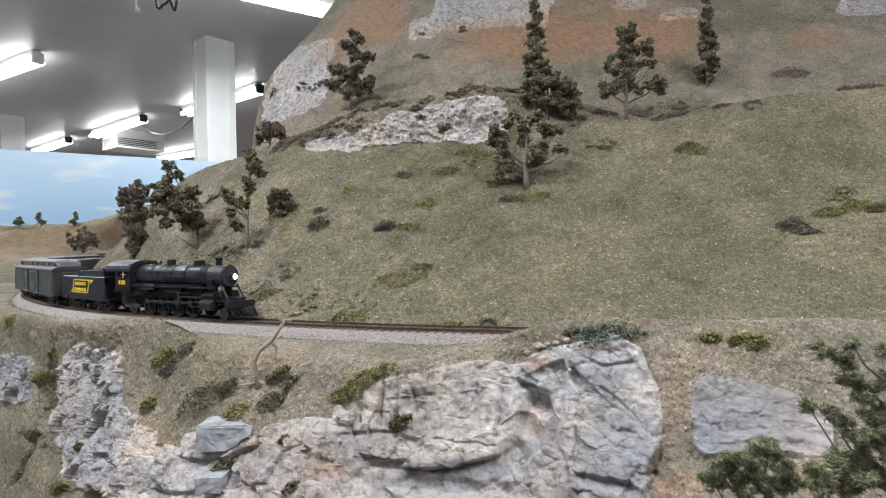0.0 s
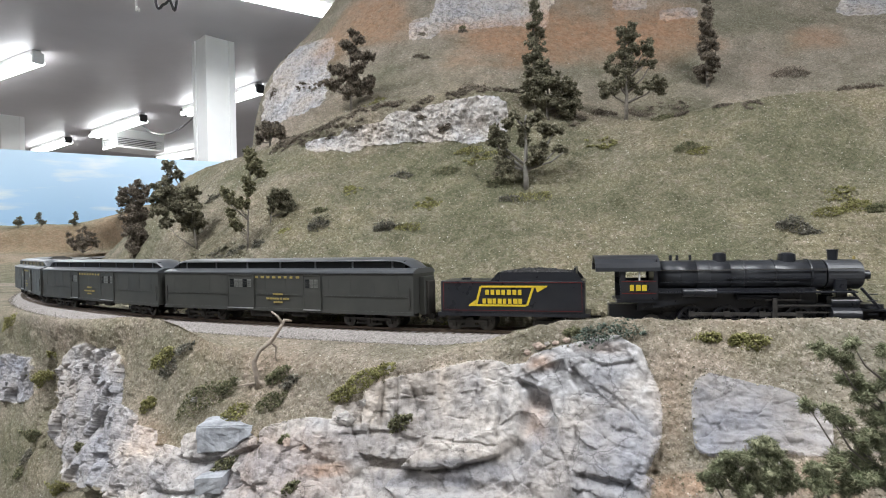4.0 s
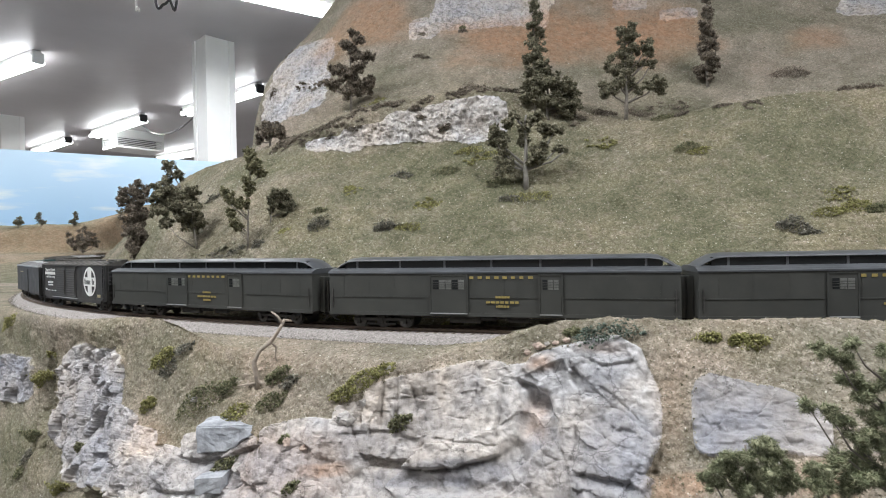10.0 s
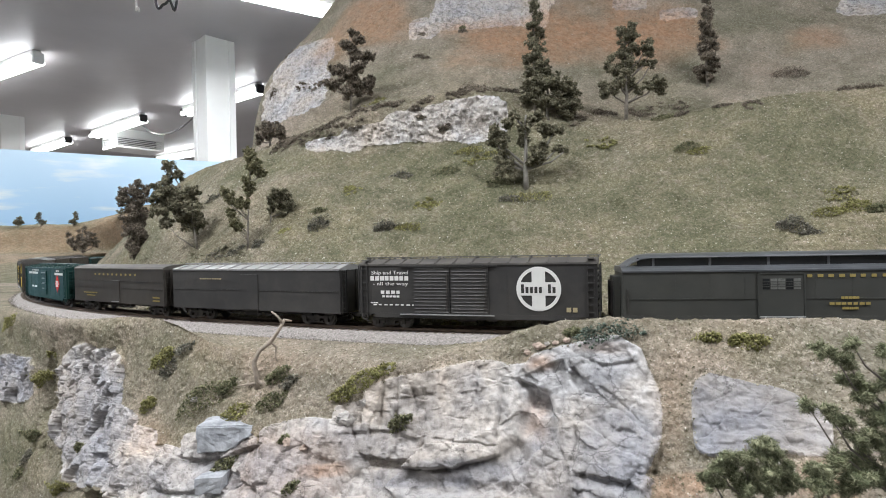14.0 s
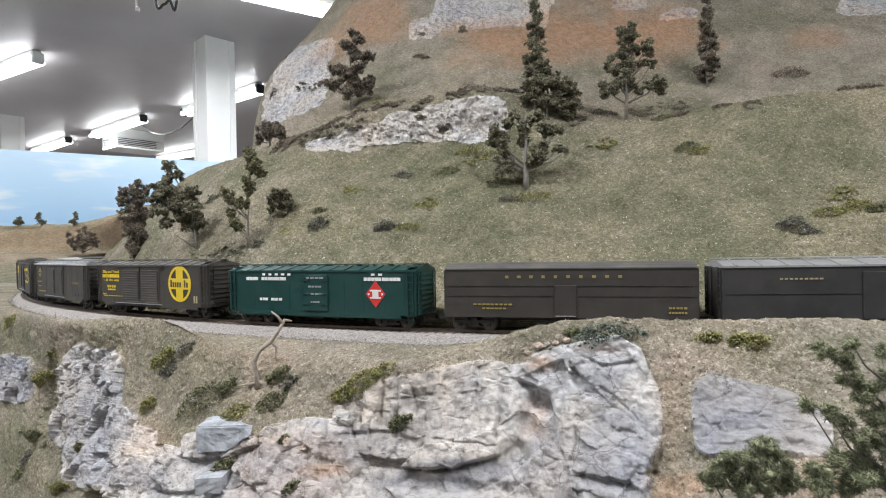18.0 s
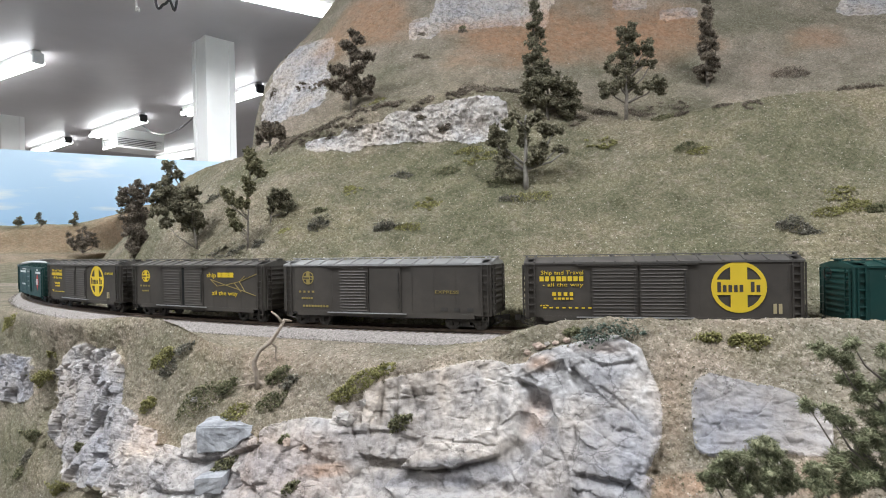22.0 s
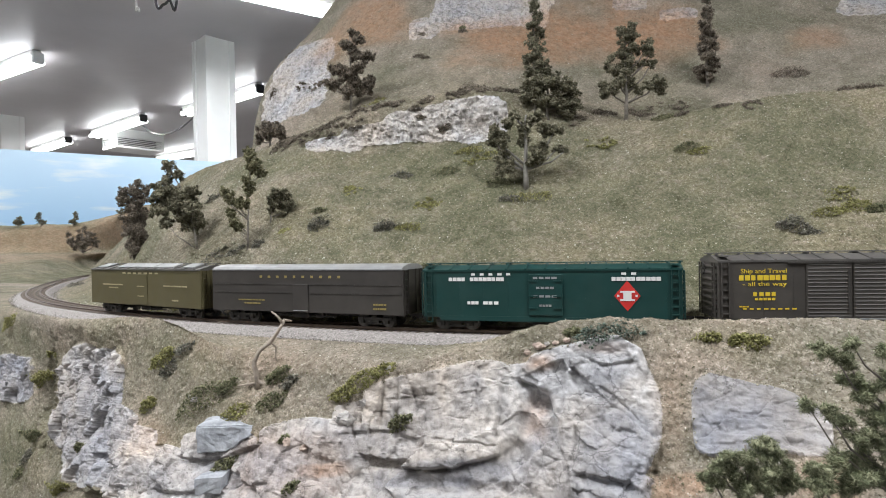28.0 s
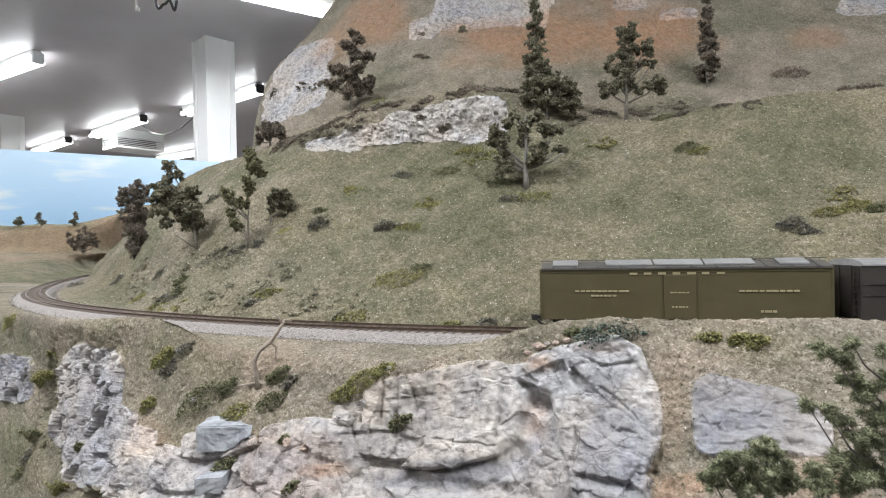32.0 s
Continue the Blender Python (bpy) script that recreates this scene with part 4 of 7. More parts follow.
def shrub(guess, sheet, w, h, leaf, label, seed, chip=0.0010):
    """A low tuft of foam and lichen lying on the ground."""
    rng = np.random.default_rng(seed)
    base = seat(sheet, guess)
    w = w * 1.2
    n = int(220 + 800000 * w * h)
    a, r = rng.uniform(0, 2 * math.pi, n), np.sqrt(rng.random(n))
    r = r * (0.62 + 0.7 * value_noise(np.stack([np.cos(a) * 1.8, np.sin(a) * 1.8, np.full(n, seed * 2.3)], -1), 6))
    lump = value_noise(np.stack([np.cos(a) * r * 2.5, np.sin(a) * r * 2.5, np.full(n, seed * 1.7)], -1), 5)
    z = 0.8 * h * np.clip(1 - r ** 2, 0.02, 1) ** 0.7 * (0.35 + 0.9 * lump) * rng.uniform(0.2, 1, n)
    x, y = np.cos(a) * r * w / 2, np.sin(a) * r * w * 0.25
    k = ((sheet - np.array(base)) ** 2).sum(-1)
    near = sheet[k < (w * 0.6) ** 2]
    up = np.array([0, -0.5, 0.87])
    if len(near) > 8:
        up = np.linalg.svd(near - near.mean(0), full_matrices=False)[2][2]
        up = up * (1 if up[2] > 0 else -1)
    up = up + np.array([0, 0, 0.35])
    up /= np.linalg.norm(up)
    e1 = np.cross(np.array([0, 1.0, 0.2]), up)
    e1 /= np.linalg.norm(e1)
    e2 = np.cross(up, e1)
    pts = x[:, None] * e1 + y[:, None] * e2 + (z[:, None] - h * 0.10) * up
    ob = grains_mesh("shrub", pts, chip * rng.uniform(0.6, 1.4, n), leaf, "", seed + 1, 0.9, 1.5)
    ob.location = base
    return tagged(ob, label, "shrub", "shrubs on the slopes")


def boulder(guess, sheet, size, mat, label, seed, flat=(1.0, 0.8, 0.7)):
    """A broken stone: the hull of scattered corners."""
    rng = np.random.default_rng(seed)
    bm = bmesh.new()
    corners = rng.normal(size=(16, 3))
    if flat[2] < 0.6:
        corners = np.array([(x, y, z) for x in (-1, 1) for y in (-1, 1) for z in (-1, 1)]) + rng.uniform(-0.22, 0.22, (8, 3))
    for d in corners:
        d = d / (np.linalg.norm(d) if flat[2] >= 0.6 else 1.25) * rng.uniform(0.75, 1.0)
        bm.verts.new(Vector(d * size / 2 * np.array(flat)))
    bmesh.ops.convex_hull(bm, input=bm.verts[:])
    bmesh.ops.delete(bm, geom=[v for v in bm.verts if not v.link_faces], context="VERTS")
    bmesh.ops.subdivide_edges(bm, edges=bm.edges[:], cuts=3, use_grid_fill=True)
    bm.normal_update()
    for v in bm.verts:
        v.co += v.normal * size * ((0.04 if flat[2] < 0.6 else 0.10) * noise.noise(v.co / size * 5 + Vector((seed, 0, 0))) + 0.04 * noise.noise(v.co / size * 14))
    ob = part("stone", bm, mat)
    ob.location = seat(sheet, guess) + Vector((0, 0, size * (0.12 if size > 0.01 else 0.3)))
    return tagged(ob, label, "stone", "loose stones")


SHEETS = {"hill": HILL_P, "bank": FORE_P, "far": FAR_P}
LEAVES = {"dark": (LEAF_SHRUB, "dark green foam shrub on the slope"), "olive": (LEAF_OLIVE, "yellow-olive turf tuft on the slope"), "grey": (LEAF_GREY, "grey-brown dry twiggy shrub on the slope"),
          "brown": (LEAF_BROWN, "brown foam shrub along the ledge"), "blue": (LEAF_BLUE, "blue-green lichen shrub on the bank's lip")}
def shrubs(sheet, kind, seed, places):
    """Shrubs of one kind on one slope: place, width, height."""
    leaf, label = LEAVES[kind]
    for k, (x, y, z, w, h) in enumerate(places):
        shrub((x, y, z), SHEETS[sheet], w, h, leaf, label, seed + 7 * k)


shrubs("hill", "grey", 100, [(-0.297, 0.747, 1.367, 0.0254, 0.0115), (-0.045, 0.647, 1.381, 0.0246, 0.0085), (-0.130, 0.593, 1.321, 0.0249, 0.0170), (-0.057, 0.566, 1.315, 0.0238, 0.0162), (0.070, 0.579, 1.344, 0.0208, 0.0064), (0.297, 0.478, 1.311, 0.0258, 0.0158), (0.306, 0.469, 1.306, 0.0141, 0.0062), (-0.196, 0.603, 1.303, 0.0145, 0.0093), (-0.248, 0.629, 1.294, 0.0440, 0.0069), (-0.224, 0.614, 1.297, 0.0246, 0.0068), (-0.297, 0.612, 1.248, 0.0367, 0.0081), (-0.347, 0.693, 1.273, 0.0249, 0.0076), (-0.478, 0.838, 1.259, 0.0335, 0.0074), (-0.174, 0.519, 1.252, 0.0207, 0.0046), (0.031, 0.419, 1.240, 0.0168, 0.0032), (-0.683, 1.051, 1.237, 0.0315, 0.0116)])
shrubs("hill", "dark", 300, [(0.005, 0.641, 1.383, 0.0333, 0.0070), (-0.020, 0.501, 1.277, 0.0180, 0.0077), (0.058, 0.606, 1.364, 0.0351, 0.0120), (0.260, 0.595, 1.400, 0.0274, 0.0092), (0.376, 0.485, 1.324, 0.0194, 0.0085), (0.261, 0.661, 1.445, 0.0331, 0.0116), (-0.286, 0.621, 1.263, 0.0211, 0.0137), (-0.284, 0.608, 1.254, 0.0182, 0.0094), (0.042, 0.987, 1.675, 0.0138, 0.0098), (-0.133, 0.615, 1.339, 0.0148, 0.0068)])
shrubs("hill", "olive", 500, [(-0.035, 0.561, 1.315, 0.0314, 0.0056), (-0.036, 0.494, 1.271, 0.0494, 0.0098), (-0.009, 0.592, 1.343, 0.0237, 0.0052), (0.092, 0.579, 1.348, 0.0405, 0.0051), (0.266, 0.587, 1.393, 0.0235, 0.0052), (0.340, 0.490, 1.324, 0.0294, 0.0065), (0.365, 0.492, 1.328, 0.0345, 0.0076), (-0.168, 0.604, 1.317, 0.0169, 0.0053), (-0.363, 0.677, 1.244, 0.0298, 0.0075), (-0.303, 0.610, 1.243, 0.0366, 0.0054), (-0.162, 0.522, 1.258, 0.0313, 0.0057), (0.033, 0.666, 1.410, 0.0267, 0.0066), (0.279, 0.361, 1.242, 0.0181, 0.0040), (0.005, 0.426, 1.239, 0.0170, 0.0037), (-0.076, 0.456, 1.241, 0.0228, 0.0045)])
shrubs("hill", "brown", 700, [(0.510, 0.823, 1.539, 0.0510, 0.0145), (0.469, 0.624, 1.462, 0.0437, 0.0096), (0.445, 0.627, 1.461, 0.0151, 0.0097), (0.043, 0.718, 1.495, 0.0374, 0.0142), (0.025, 0.696, 1.485, 0.0209, 0.0077), (0.090, 0.716, 1.491, 0.0244, 0.0095), (0.076, 0.739, 1.498, 0.0192, 0.0073), (0.277, 0.653, 1.446, 0.0196, 0.0072), (0.280, 0.781, 1.474, 0.0313, 0.0086), (0.220, 0.785, 1.477, 0.0314, 0.0104), (0.156, 0.685, 1.453, 0.0274, 0.0090), (-0.103, 0.743, 1.477, 0.0327, 0.0098), (-0.065, 0.718, 1.478, 0.0259, 0.0071), (-0.134, 0.736, 1.462, 0.0294, 0.0081), (-0.158, 0.738, 1.451, 0.0266, 0.0081), (-0.219, 0.783, 1.440, 0.0345, 0.0138)])
shrubs("hill", "brown", 900, [(-0.194, 0.762, 1.443, 0.0305, 0.0117), (-0.030, 0.696, 1.467, 0.0167, 0.0077), (0.005, 0.687, 1.442, 0.0179, 0.0076), (-0.025, 0.692, 1.457, 0.0138, 0.0046), (-0.035, 0.930, 1.609, 0.0186, 0.0102), (-0.021, 0.922, 1.603, 0.0147, 0.0101), (0.041, 0.974, 1.662, 0.0156, 0.0107), (-0.031, 0.988, 1.666, 0.0138, 0.0109), (0.364, 0.662, 1.457, 0.0331, 0.0044), (0.319, 0.637, 1.449, 0.0191, 0.0049)])
shrubs("bank", "olive", 1100, [(-0.224, 0.450, 1.214, 0.0261, 0.0129), (-0.233, 0.443, 1.179, 0.0159, 0.0107), (-0.144, 0.389, 1.188, 0.0233, 0.0051), (-0.051, 0.355, 1.216, 0.0249, 0.0070), (-0.066, 0.358, 1.207, 0.0179, 0.0063), (-0.038, 0.354, 1.223, 0.0142, 0.0047), (0.146, 0.314, 1.245, 0.0132, 0.0048), (0.162, 0.311, 1.244, 0.0124, 0.0062), (0.169, 0.308, 1.243, 0.0154, 0.0075), (0.240, 0.315, 1.248, 0.0158, 0.0031), (-0.416, 0.585, 1.169, 0.0211, 0.0322), (-0.403, 0.581, 1.190, 0.0174, 0.0153), (-0.344, 0.499, 1.090, 0.0150, 0.0220), (-0.512, 0.666, 1.220, 0.0333, 0.0132)])
shrubs("bank", "grey", 1300, [(-0.217, 0.443, 1.208, 0.0222, 0.0078), (-0.104, 0.382, 1.210, 0.0153, 0.0059), (-0.417, 0.565, 1.097, 0.0226, 0.0075), (-0.202, 0.440, 1.224, 0.0176, 0.0039)])
shrubs("bank", "dark", 1500, [(-0.173, 0.410, 1.194, 0.0451, 0.0135), (-0.153, 0.404, 1.202, 0.0202, 0.0107), (-0.113, 0.387, 1.212, 0.0217, 0.0102), (-0.116, 0.381, 1.197, 0.0228, 0.0075), (-0.027, 0.337, 1.194, 0.0141, 0.0133), (-0.408, 0.564, 1.115, 0.0147, 0.0223), (-0.317, 0.492, 1.128, 0.0098, 0.0141), (-0.428, 0.568, 1.080, 0.0193, 0.0062), (0.075, 0.332, 1.247, 0.0099, 0.0033), (-0.150, 0.374, 1.154, 0.0187, 0.0099), (-0.094, 0.343, 1.152, 0.0137, 0.0090), (-0.101, 0.360, 1.178, 0.0086, 0.0063)])
shrubs("bank", "blue", 1700, [(0.095, 0.326, 1.247, 0.0366, 0.0122)])


def undergrowth(name, spots, sheet, leaf, label, seed):
    """Low tufts of foam strewn about several spots: place and reach."""
    rng = np.random.default_rng(seed)
    flat = sheet.reshape(-1, 3)
    made = []
    for x, y, z, reach in spots:
        near = flat[((flat - np.array([x, y, z])) ** 2).sum(-1) < reach ** 2]
        for c in near[rng.integers(0, len(near), 18)] if len(near) else ():
            r = reach * rng.uniform(0.05, 0.15)
            made.append(c + rng.normal(size=(34, 3)) * np.array([r, r, r * 0.4]) + np.array([0, -0.001, r * 0.2]))
    pts = np.concatenate(made)
    return grains_mesh(name, pts, 0.0012 * rng.uniform(0.5, 1.3, len(pts)), leaf, label, seed + 1, 0.9, 1.4)


undergrowth("dry_brush", [(-0.393, 0.708, 1.243, 0.028), (-0.307, 0.636, 1.259, 0.032), (-0.23, 0.559, 1.251, 0.025), (-0.297, 0.654, 1.283, 0.026), (-0.174, 0.521, 1.253, 0.023), (-0.161, 0.546, 1.273, 0.022), (-0.404, 0.758, 1.272, 0.023), (-0.232, 0.614, 1.292, 0.021), (-0.125, 0.491, 1.251, 0.02), (-0.082, 0.47, 1.248, 0.019), (-0.053, 0.572, 1.321, 0.013), (-0.13, 0.6, 1.327, 0.013)], HILL_P, LEAF_GREY_GREEN, "grey-green dry brush strewn along the slope's foot", 61)
undergrowth("ledge_brush", [(-0.218, 0.781, 1.439, 0.017), (-0.178, 0.748, 1.443, 0.016), (-0.144, 0.727, 1.448, 0.016), (-0.111, 0.716, 1.458, 0.016), (-0.085, 0.725, 1.476, 0.016), (-0.054, 0.716, 1.48, 0.011), (-0.018, 0.704, 1.482, 0.011), (0.017, 0.697, 1.484, 0.011), (0.051, 0.706, 1.491, 0.016), (0.079, 0.711, 1.491, 0.013), (-0.302, 1.03, 1.58, 0.012), (-0.242, 0.988, 1.581, 0.01), (-0.209, 0.965, 1.574, 0.015), (-0.299, 1.132, 1.684, 0.011), (0.156, 0.682, 1.45, 0.018), (0.228, 0.785, 1.475, 0.017), (0.279, 0.794, 1.481, 0.021), (0.326, 0.795, 1.487, 0.021), (0.343, 0.622, 1.446, 0.012)], HILL_P, LEAF_BROWN, "brown foam brush along the rock ledges", 62)
undergrowth("olive_turf", [(-0.096, 0.827, 1.509, 0.017), (-0.102, 0.635, 1.363, 0.011), (-0.018, 0.592, 1.342, 0.011), (0.046, 0.655, 1.401, 0.02), (-0.284, 0.585, 1.238, 0.018), (0.177, 0.634, 1.411, 0.016), (0.361, 0.504, 1.336, 0.018)], HILL_P, LEAF_OLIVE, "yellow-olive turf tufts on the slope", 63)
# stones: place and size
STONES = [("bank", "pink", 0.071, 0.330, 1.241, 0.0066), ("bank", "pink", 0.065, 0.331, 1.240, 0.0050), ("bank", "grey", 0.060, 0.333, 1.239, 0.0040), ("bank", "pink", 0.056, 0.333, 1.236, 0.0087), ("bank", "pink", 0.049, 0.335, 1.233, 0.0054), ("bank", "slab", -0.153, 0.369, 1.144, 0.0244), ("bank", "grey", -0.139, 0.366, 1.151, 0.0095), ("bank", "pink", -0.099, 0.358, 1.176, 0.0107), ("bank", "pink", -0.089, 0.352, 1.172, 0.0070), ("bank", "grey", -0.183, 0.412, 1.187, 0.0074), ("bank", "grey", -0.052, 0.348, 1.201, 0.0063), ("bank", "grey", -0.035, 0.352, 1.222, 0.0049), ("bank", "grey", -0.060, 0.348, 1.194, 0.0139), ("bank", "pink", -0.141, 0.368, 1.153, 0.0066), ("bank", "grey", -0.283, 0.485, 1.185, 0.0068), ("bank", "grey", -0.189, 0.418, 1.190, 0.0042)]
for k, (sheet, kind, x, y, z, w) in enumerate(STONES):
    boulder((x, y, z), SHEETS[sheet], w, STONE_PINK if kind == "pink" else STONE_BLUE if kind == "slab" else STONE, "small pinkish loose stone on the bank" if kind == "pink" else "pale blue-grey squared rock block on the bank" if kind == "slab" else "pale grey broken limestone block on the bank", 300 + k, (1.0, 0.7, 0.5) if kind == "slab" else (1, 0.85, 0.75))


def bank_block(x, y, z, g):
    """A squared pale block let into the bank, its east end broken off aslant."""
    bm = bmesh.new()
    f = bm.faces.new([bm.verts.new((a * g, 0, b * g)) for a, b in ((-60, 25), (0, 27), (62, 29), (50, 12), (2, -20), (-58, -25))])
    ext = bmesh.ops.extrude_face_region(bm, geom=[f])
    bmesh.ops.translate(bm, vec=(0, 0.016, 0.003), verts=[e for e in ext["geom"] if isinstance(e, bmesh.types.BMVert)])
    bmesh.ops.recalc_face_normals(bm, faces=bm.faces[:])
    bmesh.ops.bevel(bm, geom=bm.edges[:], offset=0.0009, segments=2, affect="EDGES")
    bmesh.ops.triangulate(bm, faces=bm.faces[:])
    for _ in range(3):
        bmesh.ops.subdivide_edges(bm, edges=[e for e in bm.edges if e.calc_length() > 0.0015], cuts=1)
        bmesh.ops.triangulate(bm, faces=bm.faces[:])
    bm.normal_update()
    for v in bm.verts:
        v.co += v.normal * (0.0011 * noise.noise(v.co * 140) + 0.0005 * noise.noise(v.co * 500))
    ob = part("stone", bm, STONE_BLUE)
    ob.matrix_world = pose(x, y, z, -3, 0, -6)
    return tagged(ob, "pale blue-grey squared rock block let into the bank", "stone", "loose stones")


bank_block(-0.1475, 0.3765, 1.1715, 0.00036)
# trees: crown clumps as (sideways, up, depth, radius)
tree("conifer", seat(SHEETS["hill"], (-0.461, 0.846, 1.288)), 0.000846, [(4,18,0,16), (-6,32,3,18), (8,45,-3,19), (-4,60,0,20), (6,76,3,20), (0,92,-3,22), (-12,104,0,16), (14,108,0,14), (0,118,0,15), (22,122,0,9), (-16,120,0,9), (8,134,0,8)], LEAF_BROWN, "tall narrow dark brown model conifer beside the track", 500, 0.00271, chip=0.00150)
tree("tree", seat(SHEETS["hill"], (-0.290, 0.667, 1.301)), 0.000667, [(-50, 148, 0, 12), (-35, 130, 0, 12), (-50, 105, 0, 20), (-65, 95, 0, 17), (-20, 95, 0, 22), (-40, 80, 0, 24), (-65, 70, 0, 17), (-5, 75, 0, 17), (-25, 55, 0, 22), (2, 52, 0, 14), (-55, 48, 0, 12), (-8, 40, 0, 14), (-75, 90, 0, 10), (-70, 112, 0, 9), (-52, 125, 0, 10), (-8, 100, 0, 12)], LEAF_DARK, "broad dark green model tree on thin leaning stems", 511, 0.00147, chip=0.00150, lean=(-46, 0), fork=0.04, limbs=0.8)
tree("tree", seat(SHEETS["hill"], (-0.208, 0.605, 1.298)), 0.000605, [(-21, 52, 0, 12), (-16, 39, 0, 9), (-29, 66, 0, 8), (-29, 92, 0, 11), (-18, 85, 0, 10), (-41, 104, 0, 8), (-14, 77, 0, 8), (4, 119, 0, 11), (6, 102, 0, 11), (1, 82, 0, 10), (14, 147, 0, 14), (24, 137, 0, 10), (9, 162, 0, 11), (4, 172, 0, 10)], LEAF_OLIVE_DARK, "slender airy model tree with forked thin stems", 522, 0.00109, chip=0.00150, lean=(8, 0), fork=0.08, limbs=0.9)
tree("tree", seat(SHEETS["hill"], (-0.191, 0.628, 1.329)), 0.000628, [(12, 37, 0, 13), (27, 32, 0, 13), (2, 24, 0, 9), (38, 29, 0, 8), (17, 52, 0, 11), (28, 18, 0, 8), (6, 46, 0, 8), (30, 48, 0, 8)], LEAF_DARK, "small rounded dark model tree on the hillside", 533, 0.00101, chip=0.00150, lean=(14, 0))
tree("tree", seat(SHEETS["hill"], (-0.131, 0.832, 1.499)), 0.000832, [(0,38,0,18), (22,42,0,18), (36,48,0,13), (-26,46,0,14), (-40,50,0,10), (0,62,0,20), (-20,72,0,14), (14,75,0,14), (-32,74,0,9), (28,92,0,13), (38,96,0,8), (8,98,0,13), (0,112,0,12), (-12,120,0,10), (10,128,0,11), (20,126,0,8), (2,138,0,6)], LEAF_BROWN, "brown layered model tree on the rock ledge", 544, 0.00216, chip=0.00150)
tree("conifer", seat(SHEETS["hill"], (0.114, 0.678, 1.451)), 0.000678, [(2,40,0,16), (-6,54,0,15), (8,66,0,15), (0,80,0,17), (10,92,0,14), (-6,104,0,14), (4,118,0,15), (-4,134,0,13), (5,148,0,13), (-2,162,0,12), (3,176,0,11), (-2,190,0,10), (2,203,0,8), (0,215,0,6)], LEAF_DARK, "very tall slim dark green model conifer", 555, 0.00203, chip=0.00150)
tree("tree", seat(SHEETS["hill"], (0.129, 0.677, 1.449)), 0.000677, [(-30,40,0,18), (-12,58,0,20), (8,62,0,20), (28,52,0,20), (44,40,0,16), (50,22,0,14), (30,22,0,18), (12,30,-4,18), (-16,30,4,16), (0,80,0,12), (38,66,0,10), (42,6,0,11), (-38,54,0,10)], LEAF_DARK, "broad rounded dark green model tree", 566, 0.00203, chip=0.00150)
tree("tree", seat(SHEETS["hill"], (0.234, 0.719, 1.455)), 0.000719, [(-30,56,0,16), (-12,62,0,14), (10,62,0,13), (-36,44,0,10), (-24,90,0,14), (4,84,0,15), (6,104,0,17), (-22,112,0,9), (-4,120,0,16), (14,124,0,15), (36,126,0,14), (44,118,0,8), (28,100,0,8), (46,100,0,9), (0,144,0,16), (14,150,0,13), (-6,160,0,10), (12,164,0,8), (40,58,0,11), (56,64,0,14), (62,52,0,10), (26,50,0,8)], LEAF_DARK, "branching dark green model tree on the shelf", 577, 0.00259, chip=0.00150)
tree("conifer", seat(SHEETS["hill"], (0.390, 0.826, 1.523)), 0.000826, [(4,20,0,12), (-6,34,0,15), (10,40,0,14), (0,54,0,16), (-4,70,0,14), (6,80,0,13), (0,96,0,13), (-4,112,0,12), (5,124,0,11), (0,138,0,10), (0,152,0,7)], LEAF_BROWN, "narrow dark brown model conifer on the upper slope", 588, 0.00215, chip=0.00150)
tree("tree", seat(SHEETS["hill"], (0.089, 0.592, 1.358)), 0.000592, [(-48, 88, 0, 18), (-40, 75, 0, 16), (-53, 103, 0, 12), (-38, 48, 0, 18), (-43, 35, 0, 16), (-28, 43, 0, 12), (-58, 93, 0, 9), (-3, 93, 0, 14), (-5, 108, 0, 10), (-1, 81, 0, 10), (-32, 118, 0, 12), (-18, 130, 0, 9), (12, 123, 0, 13), (22, 128, 0, 10), (42, 103, 0, 16), (52, 101, 0, 13), (32, 108, 0, 12), (24, 68, 0, 17), (17, 53, 0, 16), (32, 75, 0, 13), (57, 71, 0, 9), (70, 65, 0, 6)], LEAF_DARK, "gnarled dark green model tree with a pale forked trunk", 599, 0.00300, chip=0.00150, bark=BARK_PALE, fork=0.5, limbs=0.7)
tree("tree", seat(SHEETS["hill"], (-0.257, 0.856, 1.452)), 0.000856, [(-14,22,0,14), (4,26,0,15), (20,24,0,12), (-4,34,0,10), (14,36,0,8), (24,12,0,9), (-20,10,0,9)], LEAF_BROWN, "low dark bushy model tree beside the rock", 610, 0.00171, chip=0.00150)
tree("tree", seat(SHEETS["far"], (-1.153, 1.807, 1.293)), 0.001807, [(-14,14,0,9), (-22,24,0,7), (-8,26,0,8), (4,18,0,10), (16,22,0,10), (24,16,0,7), (-26,34,0,5), (8,34,0,6), (18,32,0,6), (-6,40,0,4), (4,44,0,4)], LEAF_BROWN, "dark bushy model tree on the far bank", 621, 0.00289, chip=0.00140, fork=0.1)
tree("tree", seat(SHEETS["far"], (-1.468, 1.955, 1.389)), 0.001955, [(0,8,0,6), (6,10,0,5), (-6,10,0,4), (2,16,0,4)], LEAF_DARK, "tiny far-off dark model tree on the ridge", 632, 0.00156, chip=0.00140)
tree("tree", seat(SHEETS["far"], (-1.408, 1.980, 1.389)), 0.001980, [(0,8,0,5), (-4,18,0,5), (6,8,0,4), (-3,24,0,3)], LEAF_DARK, "tiny far-off dark model tree on the ridge", 643, 0.00158, chip=0.00140)
tree("tree", seat(SHEETS["far"], (-1.316, 2.022, 1.392)), 0.002022, [(0,8,0,6), (-6,8,0,5), (4,16,0,5), (2,22,0,3)], LEAF_DARK, "tiny far-off dark model tree on the ridge", 654, 0.00162, chip=0.00140)
